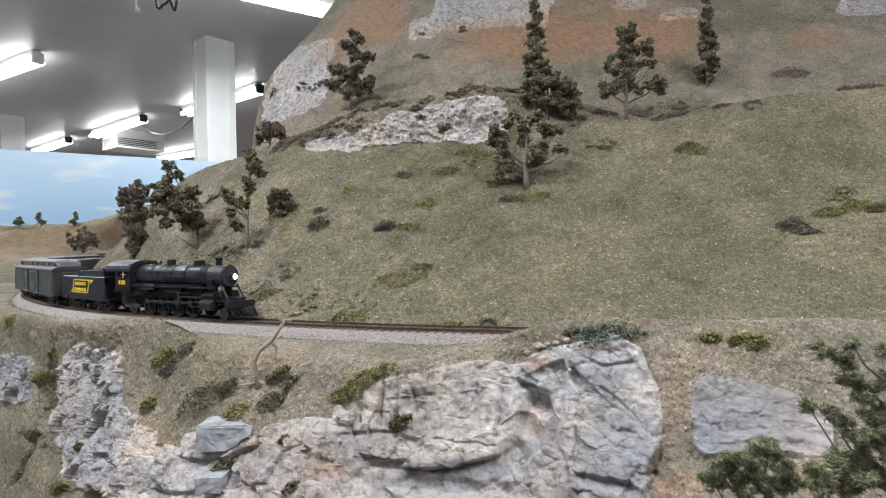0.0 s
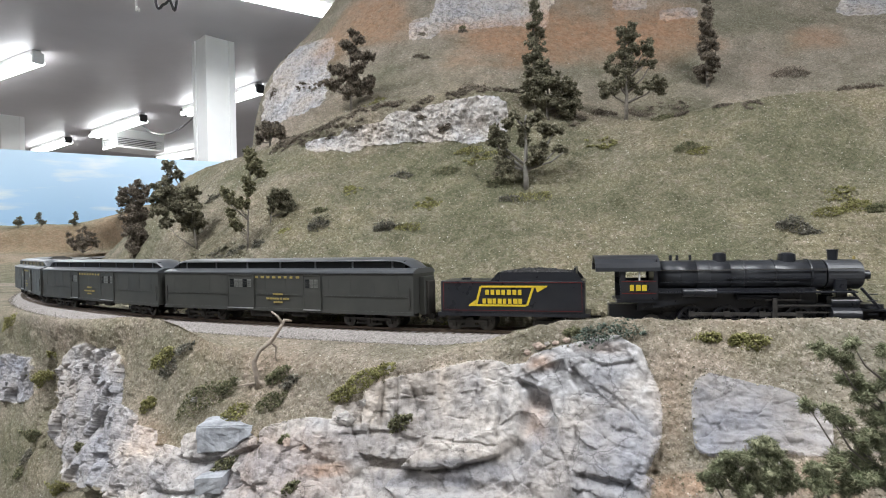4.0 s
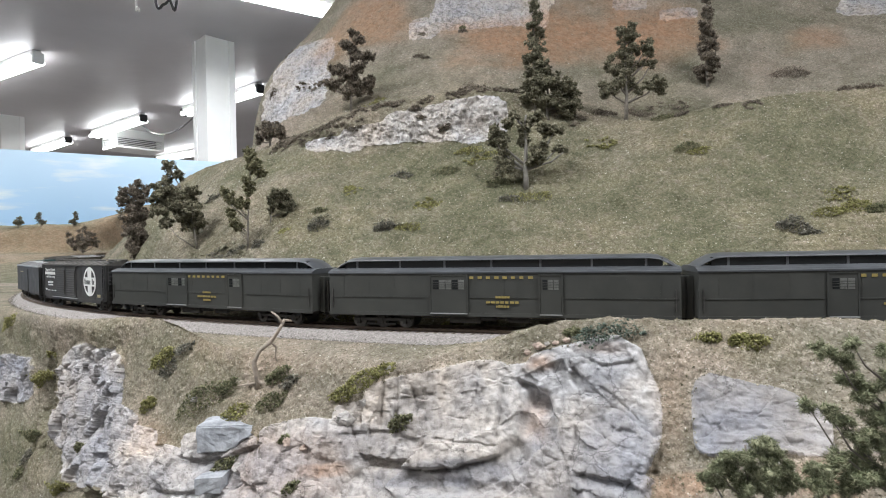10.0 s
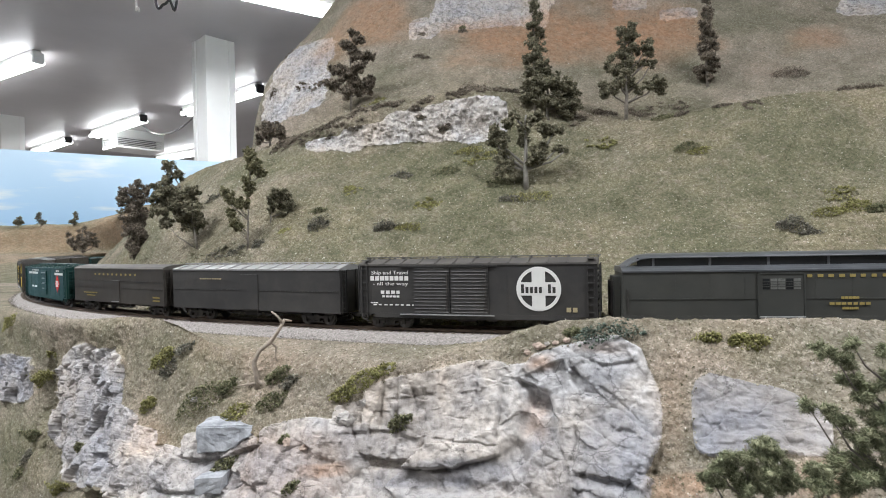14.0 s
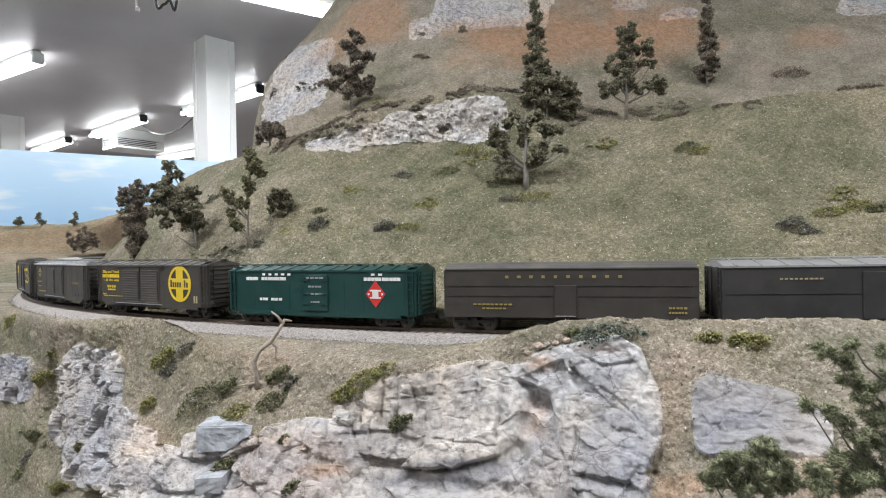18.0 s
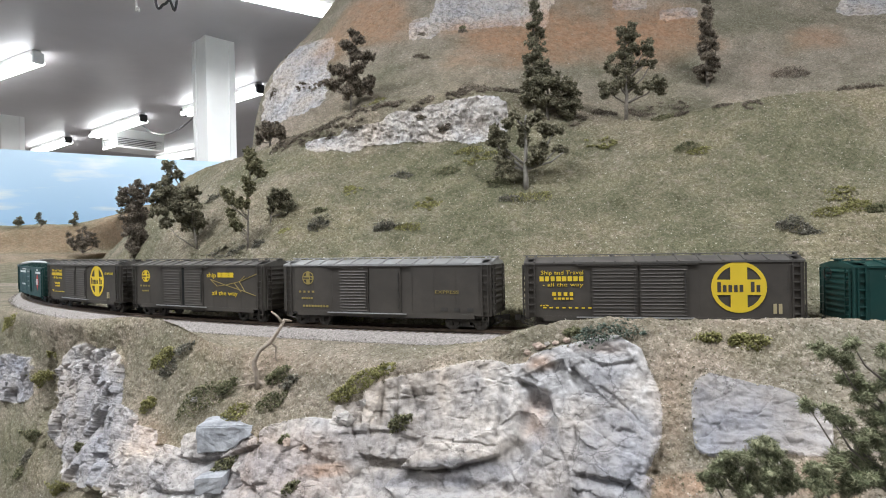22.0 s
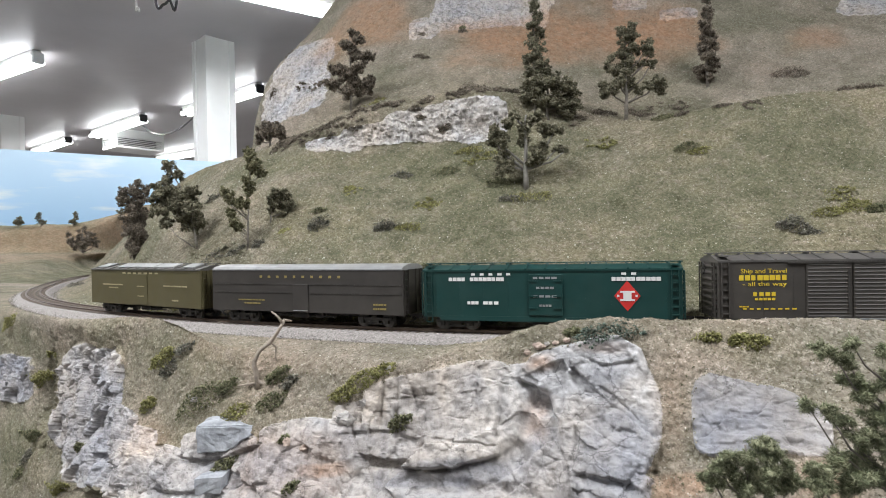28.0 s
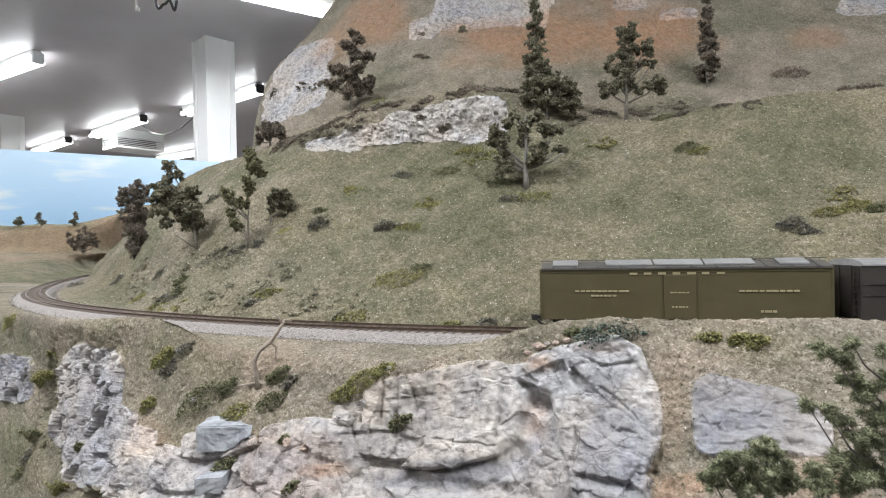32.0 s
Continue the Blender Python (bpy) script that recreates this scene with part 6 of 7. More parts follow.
def express_car(name, q0, q1, mat, roof_mat, label, seams=(), z0=0.0098, eave=0.0428, peak=0.0465, rounded=True):
    """A smooth-sided express or refrigerator car."""
    L, hw = q1 - q0, 0.0168
    ob = tagged(new(name), label, "freight car", "cars of the train")
    block("body", (-L / 2, L / 2, -hw, hw, z0, eave), mat, ob, 0.0003)
    if rounded:
        ring = [(-hw - 0.0005, eave - 0.0006), (-hw - 0.0005, eave + 0.0003), (-hw * 0.86, eave + (peak - eave) * 0.55), (-hw * 0.5, eave + (peak - eave) * 0.88), (0, peak),
                (hw * 0.5, eave + (peak - eave) * 0.88), (hw * 0.86, eave + (peak - eave) * 0.55), (hw + 0.0005, eave + 0.0003), (hw + 0.0005, eave - 0.0006)]
        bm = bmesh.new()
        extrude_section(bm, ring, -L / 2 - 0.0003, L / 2 + 0.0003)
        part("roof", bm, roof_mat, ob, "rounded car roof")
    else:
        gable_roof(ob, L, hw, eave, peak, roof_mat, 12)
        blocks("running_board", [(-L / 2 - 0.002, L / 2 + 0.002, -0.0030 + k * 0.0022, -0.0014 + k * 0.0022, peak + 0.0006, peak + 0.0012) for k in range(3)], roof_mat, ob)
    for z in seams:
        blocks("belt_rail", [(-L / 2 + 0.001, L / 2 - 0.001, -hw - 0.00035, -hw + 0.0001, z - 0.0002, z + 0.0002)], mat, ob)
    for s in (-1, 1):
        for side in (-1, 1):
            ladder(ob, s * (L / 2 + 0.0012), side * (hw - 0.004), z0 + 0.001, eave - 0.001, False, mat)
        blocks("end_post", [(s * L / 2 - 0.0008, s * L / 2 + 0.0008, y - 0.0012, y + 0.0012, z0, eave - 0.0005) for y in (-0.0156, -0.006, 0.006, 0.0156)], mat, ob)
    running_gear(ob, L, z0, 0.062)
    CARS.append((ob, q0, q1, 0.062))
    return ob, -hw - 0.0002, z0, eave


def baggage_car(q0, q1, mat, label, doors):
    """A heavyweight baggage car with a clerestory roof and six-wheel trucks."""
    L, hw, z0, eave = q1 - q0, 0.0172, 0.0112, 0.0402
    ob = tagged(new("baggage_car"), label, "passenger car", "cars of the train")
    block("body", (-L / 2, L / 2, -hw, hw, z0, eave), mat, ob, 0.0003)
    bm = bmesh.new()
    extrude_section(bm, [(-hw - 0.0006, eave - 0.0006), (-hw - 0.0007, eave + 0.0004), (-hw * 0.93, eave + 0.0016), (-0.0112, eave + 0.0032), (0.0112, eave + 0.0032), (hw * 0.93, eave + 0.0016), (hw + 0.0007, eave + 0.0004), (hw + 0.0006, eave - 0.0006)], -L / 2 - 0.0004, L / 2 + 0.0004)
    part("lower_roof", bm, PULLMAN_ROOF, ob, "grey lower roof")
    block("clerestory", (-L / 2 + 0.010, L / 2 - 0.010, -0.0106, 0.0106, eave + 0.0028, eave + 0.0086), PANE, ob, 0, "dark clerestory window band")
    bm = bmesh.new()
    n, rows = 24, [(-0.0124, 0.0082), (-0.0122, 0.0089), (-0.0100, 0.0099), (-0.0055, 0.0108), (0.0, 0.0112), (0.0055, 0.0108), (0.0100, 0.0099), (0.0122, 0.0089), (0.0124, 0.0082)]
    rings = []
    for k in range(n + 1):
        u = -1 + 2 * k / n
        x = math.copysign(abs(u) ** 0.55, u) * (L / 2 - 0.0005)
        drop = max(0.0, (abs(x) - (L / 2 - 0.016)) / 0.0155)
        rings.append([bm.verts.new((x, y * (1 - 0.10 * drop), eave + z - 0.0078 * drop ** 1.7)) for y, z in rows])
    for a, b in zip(rings, rings[1:]):
        for i in range(len(rows) - 1):
            bm.faces.new((a[i], b[i], b[i + 1], a[i + 1]))
        bm.faces.new((a[0], a[-1], b[-1], b[0]))
    bmesh.ops.recalc_face_normals(bm, faces=bm.faces[:])
    for f in bm.faces:
        f.smooth = True
    part("upper_roof", bm, PULLMAN_ROOF, ob, "grey upper roof sloping down at both ends")
    for s in (-1, 1):
        for k in range(7):
            x = -L / 2 + 0.020 + k * (L - 0.040) / 6
            blocks("clerestory_post", [(x - 0.0007, x + 0.0007, s * 0.0107 - 0.0004, s * 0.0107 + 0.0004, eave + 0.0030, eave + 0.0086)], PULLMAN_ROOF, ob)
    blocks("belt_rail", [(-L / 2 + 0.001, L / 2 - 0.001, s * hw - 0.0004, s * hw + 0.0004, z0 + 0.0115, z0 + 0.0121) for s in (-1, 1)], mat, ob)
    blocks("side_sill", [(-L / 2, L / 2, s * hw - 0.0005, s * hw + 0.0005, z0 - 0.0012, z0 + 0.0012) for s in (-1, 1)], mat, ob)
    for s in (-1, 1):
        xe = s * L / 2
        block("vestibule_frame", (min(xe, xe + s * 0.0045), max(xe, xe + s * 0.0045), -0.0085, 0.0085, z0 - 0.001, eave - 0.003), mat, ob, 0.0004)
        block("diaphragm", (min(xe + s * 0.004, xe + s * 0.0062), max(xe + s * 0.004, xe + s * 0.0062), -0.0060, 0.0060, z0 - 0.001, eave - 0.006), TRUCK, ob, 0.0004, "black end diaphragm")
        blocks("grab_iron", [(xe - s * 0.003 - 0.0003, xe - s * 0.003 + 0.0003, side * (hw + 0.0006) - 0.0003, side * (hw + 0.0006) + 0.0003, z0 + 0.004, z0 + 0.018) for side in (-1, 1)], STEEL, ob)
    for x0, x1, panes in doors:
        d = block("door", (x0, x1, -hw - 0.0008, -hw + 0.0004, z0 + 0.0010, eave - 0.0022), mat, ob, 0.0002)
        blocks("door_frame", [(x0 - 0.0009, x0, -hw - 0.0012, -hw, z0 + 0.0005, eave - 0.0014), (x1, x1 + 0.0009, -hw - 0.0012, -hw, z0 + 0.0005, eave - 0.0014), (x0 - 0.0009, x1 + 0.0009, -hw - 0.0012, -hw, eave - 0.0022, eave - 0.0014)], mat, d)
        w = (x1 - x0 - 0.003) / panes
        for k in range(panes):
            block("window", (x0 + 0.0015 + k * w + 0.0003, x0 + 0.0015 + (k + 1) * w - 0.0003, -hw - 0.0010, -hw, z0 + 0.0175, eave - 0.0050), PALE_PANE if k % 3 else PANE, d)
        blocks("window_bar", [(x0 + 0.0015, x1 - 0.0015, -hw - 0.0012, -hw - 0.0009, z + 0.0, z + 0.0003) for z in (z0 + 0.0190, z0 + 0.0205, z0 + 0.0220)], mat, d)
        blocks("threshold", [(x0 - 0.0004, x1 + 0.0004, -hw - 0.0018, -hw, z0 + 0.0004, z0 + 0.0011)], ROOF_SILVER, ob, "bare metal door threshold")
    xa, xb = doors[0][1] + 0.002, doors[1][0] - 0.002
    mid = (xa + xb) / 2
    letters(ob, xa, xb, eave - 0.0044, eave - 0.0026, -hw - 0.0002, OLD_GOLD, 8, 0.45, 3, label="row of gold letter-board characters")
    for k, (wide, zz) in enumerate(((0.010, 0.0115), (0.023, 0.0080), (0.009, 0.0052))):
        letters(ob, mid - wide / 2, mid + wide / 2, z0 + zz, z0 + zz + 0.0015, -hw - 0.0006, OLD_GOLD, 5 + 2 * k, 0.2, 5 + k)
    for k in range(12):
        x = -L / 2 + 0.012 + k * (L - 0.024) / 11
        blocks("rivet_seam", [(x - 0.0002, x + 0.0002, -hw - 0.00012, -hw + 0.0001, z0 + 0.0125, eave - 0.001)], mat, ob)
    blocks("battery_box", [(-0.030, -0.008, -0.0125, -0.0085, z0 - 0.0065, z0), (0.012, 0.026, -0.0125, -0.009, z0 - 0.0055, z0)], TRUCK, ob)
    blocks("truss", [(-0.06, 0.06, -0.0105, -0.0098, z0 - 0.0035, z0 - 0.0029)], TRUCK, ob)
    running_gear(ob, L, z0, 0.082, 3, 0.036)
    CARS.append((ob, q0, q1, 0.082))
    return ob


def steam_engine(q0, q1):
    """A 2-8-2 steam engine, front at +x."""
    c = (q0 + q1) / 2
    ob = tagged(new("steam_locomotive"), "black model steam locomotive with lit headlamp", "locomotive")

    def X(q):
        return c - q

    zc, r = 0.0366, 0.0095
    bm = bmesh.new()
    stations = [(0.142, r * 1.04), (0.118, r * 1.04), (0.098, r), (0.044, r * 0.97)]
    for (qa, ra), (qb, rb) in zip(stations, stations[1:]):
        cyl(bm, ra, qa - qb, pose((X(qa) + X(qb)) / 2, 0, zc, 0, 90, 0), 28, rb)
    boiler = part("boiler", bm, BOILER_LIT, ob)
    for f in boiler.data.polygons:
        f.use_smooth = len(f.vertices) == 4
    bm = bmesh.new()
    cyl(bm, r * 0.97, 0.019, pose(X(0.0335), 0, zc, 0, 90, 0), 28)
    cyl(bm, r * 0.9, 0.0012, pose(X(0.0236), 0, zc, 0, 90, 0), 28)
    cyl(bm, r * 0.55, 0.0014, pose(X(0.0225), 0, zc, 0, 90, 0), 20)
    part("smokebox", bm, SMOKEBOX, ob, "graphite grey smokebox with round front door")
    for q in (0.128, 0.110, 0.090, 0.072, 0.052):
        bm = bmesh.new()
        cyl(bm, r * 1.045, 0.0009, pose(X(q), 0, zc, 0, 90, 0), 28)
        part("boiler_band", bm, BOILER_LIT, ob)
    bm = bmesh.new()
    cyl(bm, 0.0026, 0.0075, pose(X(0.037), 0, zc + r + 0.0020), 16, 0.0030)
    cyl(bm, 0.0033, 0.0008, pose(X(0.037), 0, zc + r + 0.0056), 16)
    part("chimney", bm, BLACK, ob)
    for nm, q, w, h in (("sand_dome", 0.063, 0.0052, 0.0050), ("steam_dome", 0.1025, 0.0042, 0.0056)):
        bm = bmesh.new()
        cyl(bm, w, h, pose(X(q), 0, zc + r + h / 2 - 0.0014), 18, w * 0.93)
        cyl(bm, w * 0.93, 0.0010, pose(X(q), 0, zc + r + h - 0.0010), 18, w * 0.55)
        part(nm, bm, BLACK, ob)
    for q in (0.120, 0.128, 0.132):
        bm = bmesh.new()
        cyl(bm, 0.0009, 0.0048, pose(X(q), 0.001, zc + r + 0.0014), 8)
        part("safety_valve", bm, BLACK, ob)
    bm = bmesh.new()
    cyl(bm, 0.0011, 0.0030, pose(X(0.025), 0, zc + r + 0.0004), 8, 0.0006)
    part("bell", bm, OLD_GOLD, ob, "small brass bell")
    # cab
    zr = 0.0420
    cab = blocks("cab", [(X(0.166), X(0.143), s * 0.0150 - 0.0005, s * 0.0150 + 0.0005, 0.0225, 0.0345) for s in (-1, 1)]
                 + [(X(0.166), X(0.1625), s * 0.0150 - 0.0005, s * 0.0150 + 0.0005, 0.0345, zr) for s in (-1, 1)]
                 + [(X(0.1455), X(0.143), s * 0.0150 - 0.0005, s * 0.0150 + 0.0005, 0.0345, zr) for s in (-1, 1)]
                 + [(X(0.1625), X(0.1455), s * 0.0150 - 0.0005, s * 0.0150 + 0.0005, 0.0402, zr) for s in (-1, 1)]
                 + [(X(0.1440), X(0.1430), -0.0150, 0.0150, 0.0225, 0.0475), (X(0.168), X(0.143), -0.0150, 0.0150, 0.0205, 0.0225)], BLACK, ob)
    blocks("cab_window", [(X(0.1545), X(0.1535), -0.0153, -0.0148, 0.0345, 0.0402), (X(0.1580), X(0.1500), -0.0152, -0.0149, 0.0372, 0.0376)], LETTER_WHITE, cab, "pale cab window frame")
    bm = bmesh.new()
    extrude_section(bm, [(-0.0166, 0.0404), (-0.0166, 0.0428), (-0.0154, 0.0456), (-0.0122, 0.0482), (-0.0070, 0.0500), (0, 0.0506), (0.0070, 0.0500), (0.0122, 0.0482), (0.0154, 0.0456), (0.0166, 0.0428), (0.0166, 0.0404), (0.0154, 0.0404), (0.0140, 0.0450), (0, 0.0494), (-0.0140, 0.0450), (-0.0154, 0.0404)], X(0.181), X(0.1415))
    part("cab_roof", bm, BOILER_LIT, ob, "black rounded cab roof, its highlights put into a lighter grey")
    letters(ob, X(0.160), X(0.1490), 0.0280, 0.0318, -0.0157, YELLOW, 3, 0.2, 1, label="yellow cab-side characters")
    blocks("cab_stripe", [(X(0.165), X(0.144), -0.0157, -0.0150, 0.0262, 0.0266), (X(0.165), X(0.144), -0.0157, -0.0150, 0.0338, 0.0342)], DARK_RED, ob)
    # running boards, firebox, cylinders
    for s in (-1, 1):
        y0, y1 = sorted((s * 0.0085, s * 0.0150))
        block("running_board", (X(0.143), X(0.030), y0, y1, 0.0262, 0.0270), BLACK, ob)
        blocks("handrail", [(X(0.142), X(0.026), s * 0.0100 - 0.0003, s * 0.0100 + 0.0003, zc + 0.0035, zc + 0.0041)], STEEL, ob)
        blocks("piping", [(X(0.14), X(0.06), s * 0.0094 - 0.0004, s * 0.0094 + 0.0004, 0.0325, 0.0332), (X(0.10), X(0.05), s * 0.0098 - 0.0004, s * 0.0098 + 0.0004, 0.0347, 0.0353)], BLACK, ob)
        bm = bmesh.new()
        cyl(bm, 0.0030, 0.020, pose(X(0.118), s * 0.0120, 0.0262, 0, 90, 0), 14)
        part("air_tank", bm, BLACK, ob)
        bm = bmesh.new()
        cyl(bm, 0.0048, 0.0155, pose(X(0.036), s * 0.0118, 0.0125, 0, 90, 0), 18)
        cyl(bm, 0.0030, 0.0150, pose(X(0.036), s * 0.0108, 0.0200, 0, 90, 0), 14)
        box(bm, X(0.043), X(0.029), min(s * 0.006, s * 0.0128), max(s * 0.006, s * 0.0128), 0.0130, 0.0235)
        part("cylinder", bm, BLACK, ob)
        blocks("crosshead_guide", [(X(0.062), X(0.044), s * 0.0122 - 0.0007, s * 0.0122 + 0.0007, z, z + 0.0008) for z in (0.0100, 0.0138)], STEEL, ob)
        bm = bmesh.new()
        v = box(bm, X(0.155), X(0.120), min(s * 0.0075, s * 0.0125), max(s * 0.0075, s * 0.0125), 0.0150, 0.0290)
        for q in v:
            if q.co.z < 0.02 and q.co.x > X(0.13):
                q.co.z += 0.006
        part("firebox", bm, BLACK, ob)
        blocks("boiler_step", [(X(0.024), X(0.019), s * 0.0130 - 0.0006, s * 0.0130 + 0.0006, z, z + 0.0006) for z in (0.013, 0.017, 0.021, 0.025)], BLACK, ob)
        bm = bmesh.new()
        cyl(bm, 0.0009, 0.022, pose(X(0.0185), s * 0.0085, 0.0200, 0, -38, 0), 8)
        part("front_brace", bm, BLACK, ob)
    block("ash_pan", (X(0.140), X(0.050), -0.0088, 0.0088, 0.0165, 0.0290), BLACK, ob)
    for s in (-1, 1):
        blocks("valve_gear", [(X(0.074), X(0.044), s * 0.0128 - 0.0005, s * 0.0128 + 0.0005, 0.0180, 0.0190), (X(0.0760), X(0.0735), s * 0.0128 - 0.0008, s * 0.0128 + 0.0008, 0.0110, 0.0230), (X(0.080), X(0.060), s * 0.0126 - 0.0004, s * 0.0126 + 0.0004, 0.0215, 0.0222)], STEEL, ob)
        bm = bmesh.new()
        cyl(bm, 0.0021, 0.024, pose(X(0.084), s * 0.0110, 0.0238, 0, 90, 0), 12)
        part("air_tank", bm, BLACK, ob)
        blocks("steam_pipe", [(X(0.040), X(0.034), s * 0.0092 - 0.0016, s * 0.0092 + 0.0016, 0.0200, 0.0340)], BLACK, ob)
    block("frame", (X(0.172), X(0.012), -0.0058, 0.0058, 0.0075, 0.0185), BLACK, ob)
    block("pilot_beam", (X(0.014), X(0.0095), -0.0145, 0.0145, 0.0105, 0.0150), BLACK, ob, 0.0004)
    block("front_deck", (X(0.028), X(0.0095), -0.0125, 0.0125, 0.0150, 0.0160), BLACK, ob)
    for k in range(9):
        y = -0.012 + k * 0.003
        bm = bmesh.new()
        v = box(bm, X(0.0110), X(0.0098), y - 0.0006, y + 0.0006, 0.0025, 0.0110)
        for q in v:
            if q.co.z < 0.005:
                q.co.x += 0.0075 - 0.0003 * abs(y) * 1000 * 0.5
        part("pilot_bar", bm, BLACK, ob)
    block("pilot_foot", (X(0.006), X(0.0025), -0.011, 0.011, 0.0022, 0.0034), BLACK, ob)
    coupler(ob, X(0.009), 1)
    bm = bmesh.new()
    cyl(bm, 0.0028, 0.0048, pose(X(0.0195), 0, zc - 0.0005, 0, 90, 0), 18)
    lamp_case = part("headlamp", bm, BLACK, ob)
    bm = bmesh.new()
    cyl(bm, 0.0023, 0.0003, pose(X(0.01712), 0, zc - 0.0005, 0, 90, 0), 18)
    part("lens", bm, HEADLAMP, lamp_case, "glowing white headlamp lens")
    # wheels and rods
    R, throw = 0.0092, 0.0040
    for k, q in enumerate((0.0600, 0.0805, 0.1010, 0.1215)):
        bm = bmesh.new()
        for s in (-1, 1):
            y = s * 0.0085
            ring_o, ring_i = [], []
            for a in range(24):
                ang = 2 * math.pi * a / 24
                for rr, store in ((R, ring_o), (R * 0.80, ring_i)):
                    store.append([bm.verts.new((rr * math.cos(ang), y + d, rr * math.sin(ang))) for d in (-0.0013, 0.0013)])
            for a in range(24):
                b = (a + 1) % 24
                bm.faces.new((ring_o[a][0], ring_o[b][0], ring_o[b][1], ring_o[a][1]))
                bm.faces.new((ring_i[a][0], ring_i[a][1], ring_i[b][1], ring_i[b][0]))
                for d in (0, 1):
                    bm.faces.new((ring_o[a][d], ring_i[a][d], ring_i[b][d], ring_o[b][d]))
            for a in range(14):
                m = pose(0, y, 0, 0, a * 360 / 14, 0)
                w = [bm.verts.new(m @ Vector((xx, yy, zz))) for xx in (-0.0005, 0.0005) for yy in (-0.0006, 0.0006) for zz in (0.001, R * 0.83)]
                for f in ((0, 1, 3, 2), (4, 6, 7, 5), (0, 4, 5, 1), (2, 3, 7, 6)):
                    bm.faces.new([w[i] for i in f])
            cyl(bm, 0.0022, 0.0034, pose(0, y, 0, 90), 12)
            box(bm, -0.0032, 0.0032, y - 0.0009, y + 0.0009, -R * 0.82, -R * 0.55)
            cyl(bm, 0.0011, 0.0024, pose(0, y + s * 0.0016, throw, 90), 10)
        cyl(bm, 0.0014, 0.017, pose(0, 0, 0, 90), 10)
        bmesh.ops.recalc_face_normals(bm, faces=bm.faces[:])
        w = part("driving_wheelset", bm, BLACK, ob, "spoked black driving wheels on an axle")
        w.matrix_basis = pose(X(q), 0, R)
        SPINNERS.append((w, (X(q), 0, R), R, 0.0))
    for s in (-1, 1):
        y = s * 0.0118
        rod = blocks("side_rod", [(-0.0315, 0.0315, y - 0.0005, y + 0.0005, -0.0010, 0.0010)] + [(dx - 0.0018, dx + 0.0018, y - 0.0007, y + 0.0007, -0.0017, 0.0017) for dx in (-0.03075, -0.01025, 0.01025, 0.03075)], STEEL, ob, "bright steel coupling rod")
        SPINNERS.append((rod, (X(0.09075), 0, R), R, throw))
    for nm, q, rr in (("pilot_wheelset", 0.0205, 0.0052), ("trailing_wheelset", 0.1460, 0.0062)):
        bm = bmesh.new()
        for s in (-1, 1):
            cyl(bm, rr, 0.0022, pose(0, s * 0.0087, 0, 90), 20)
        cyl(bm, 0.0012, 0.018, pose(0, 0, 0, 90), 8)
        w = part(nm, bm, TRUCK, ob)
        w.matrix_basis = pose(X(q), 0, rr)
    blocks("trailing_truck", [(X(0.158), X(0.134), s * 0.0108 - 0.0008, s * 0.0108 + 0.0008, 0.0062, 0.0090) for s in (-1, 1)], TRUCK, ob)
    CARS.append((ob, q0, q1, 0.042))


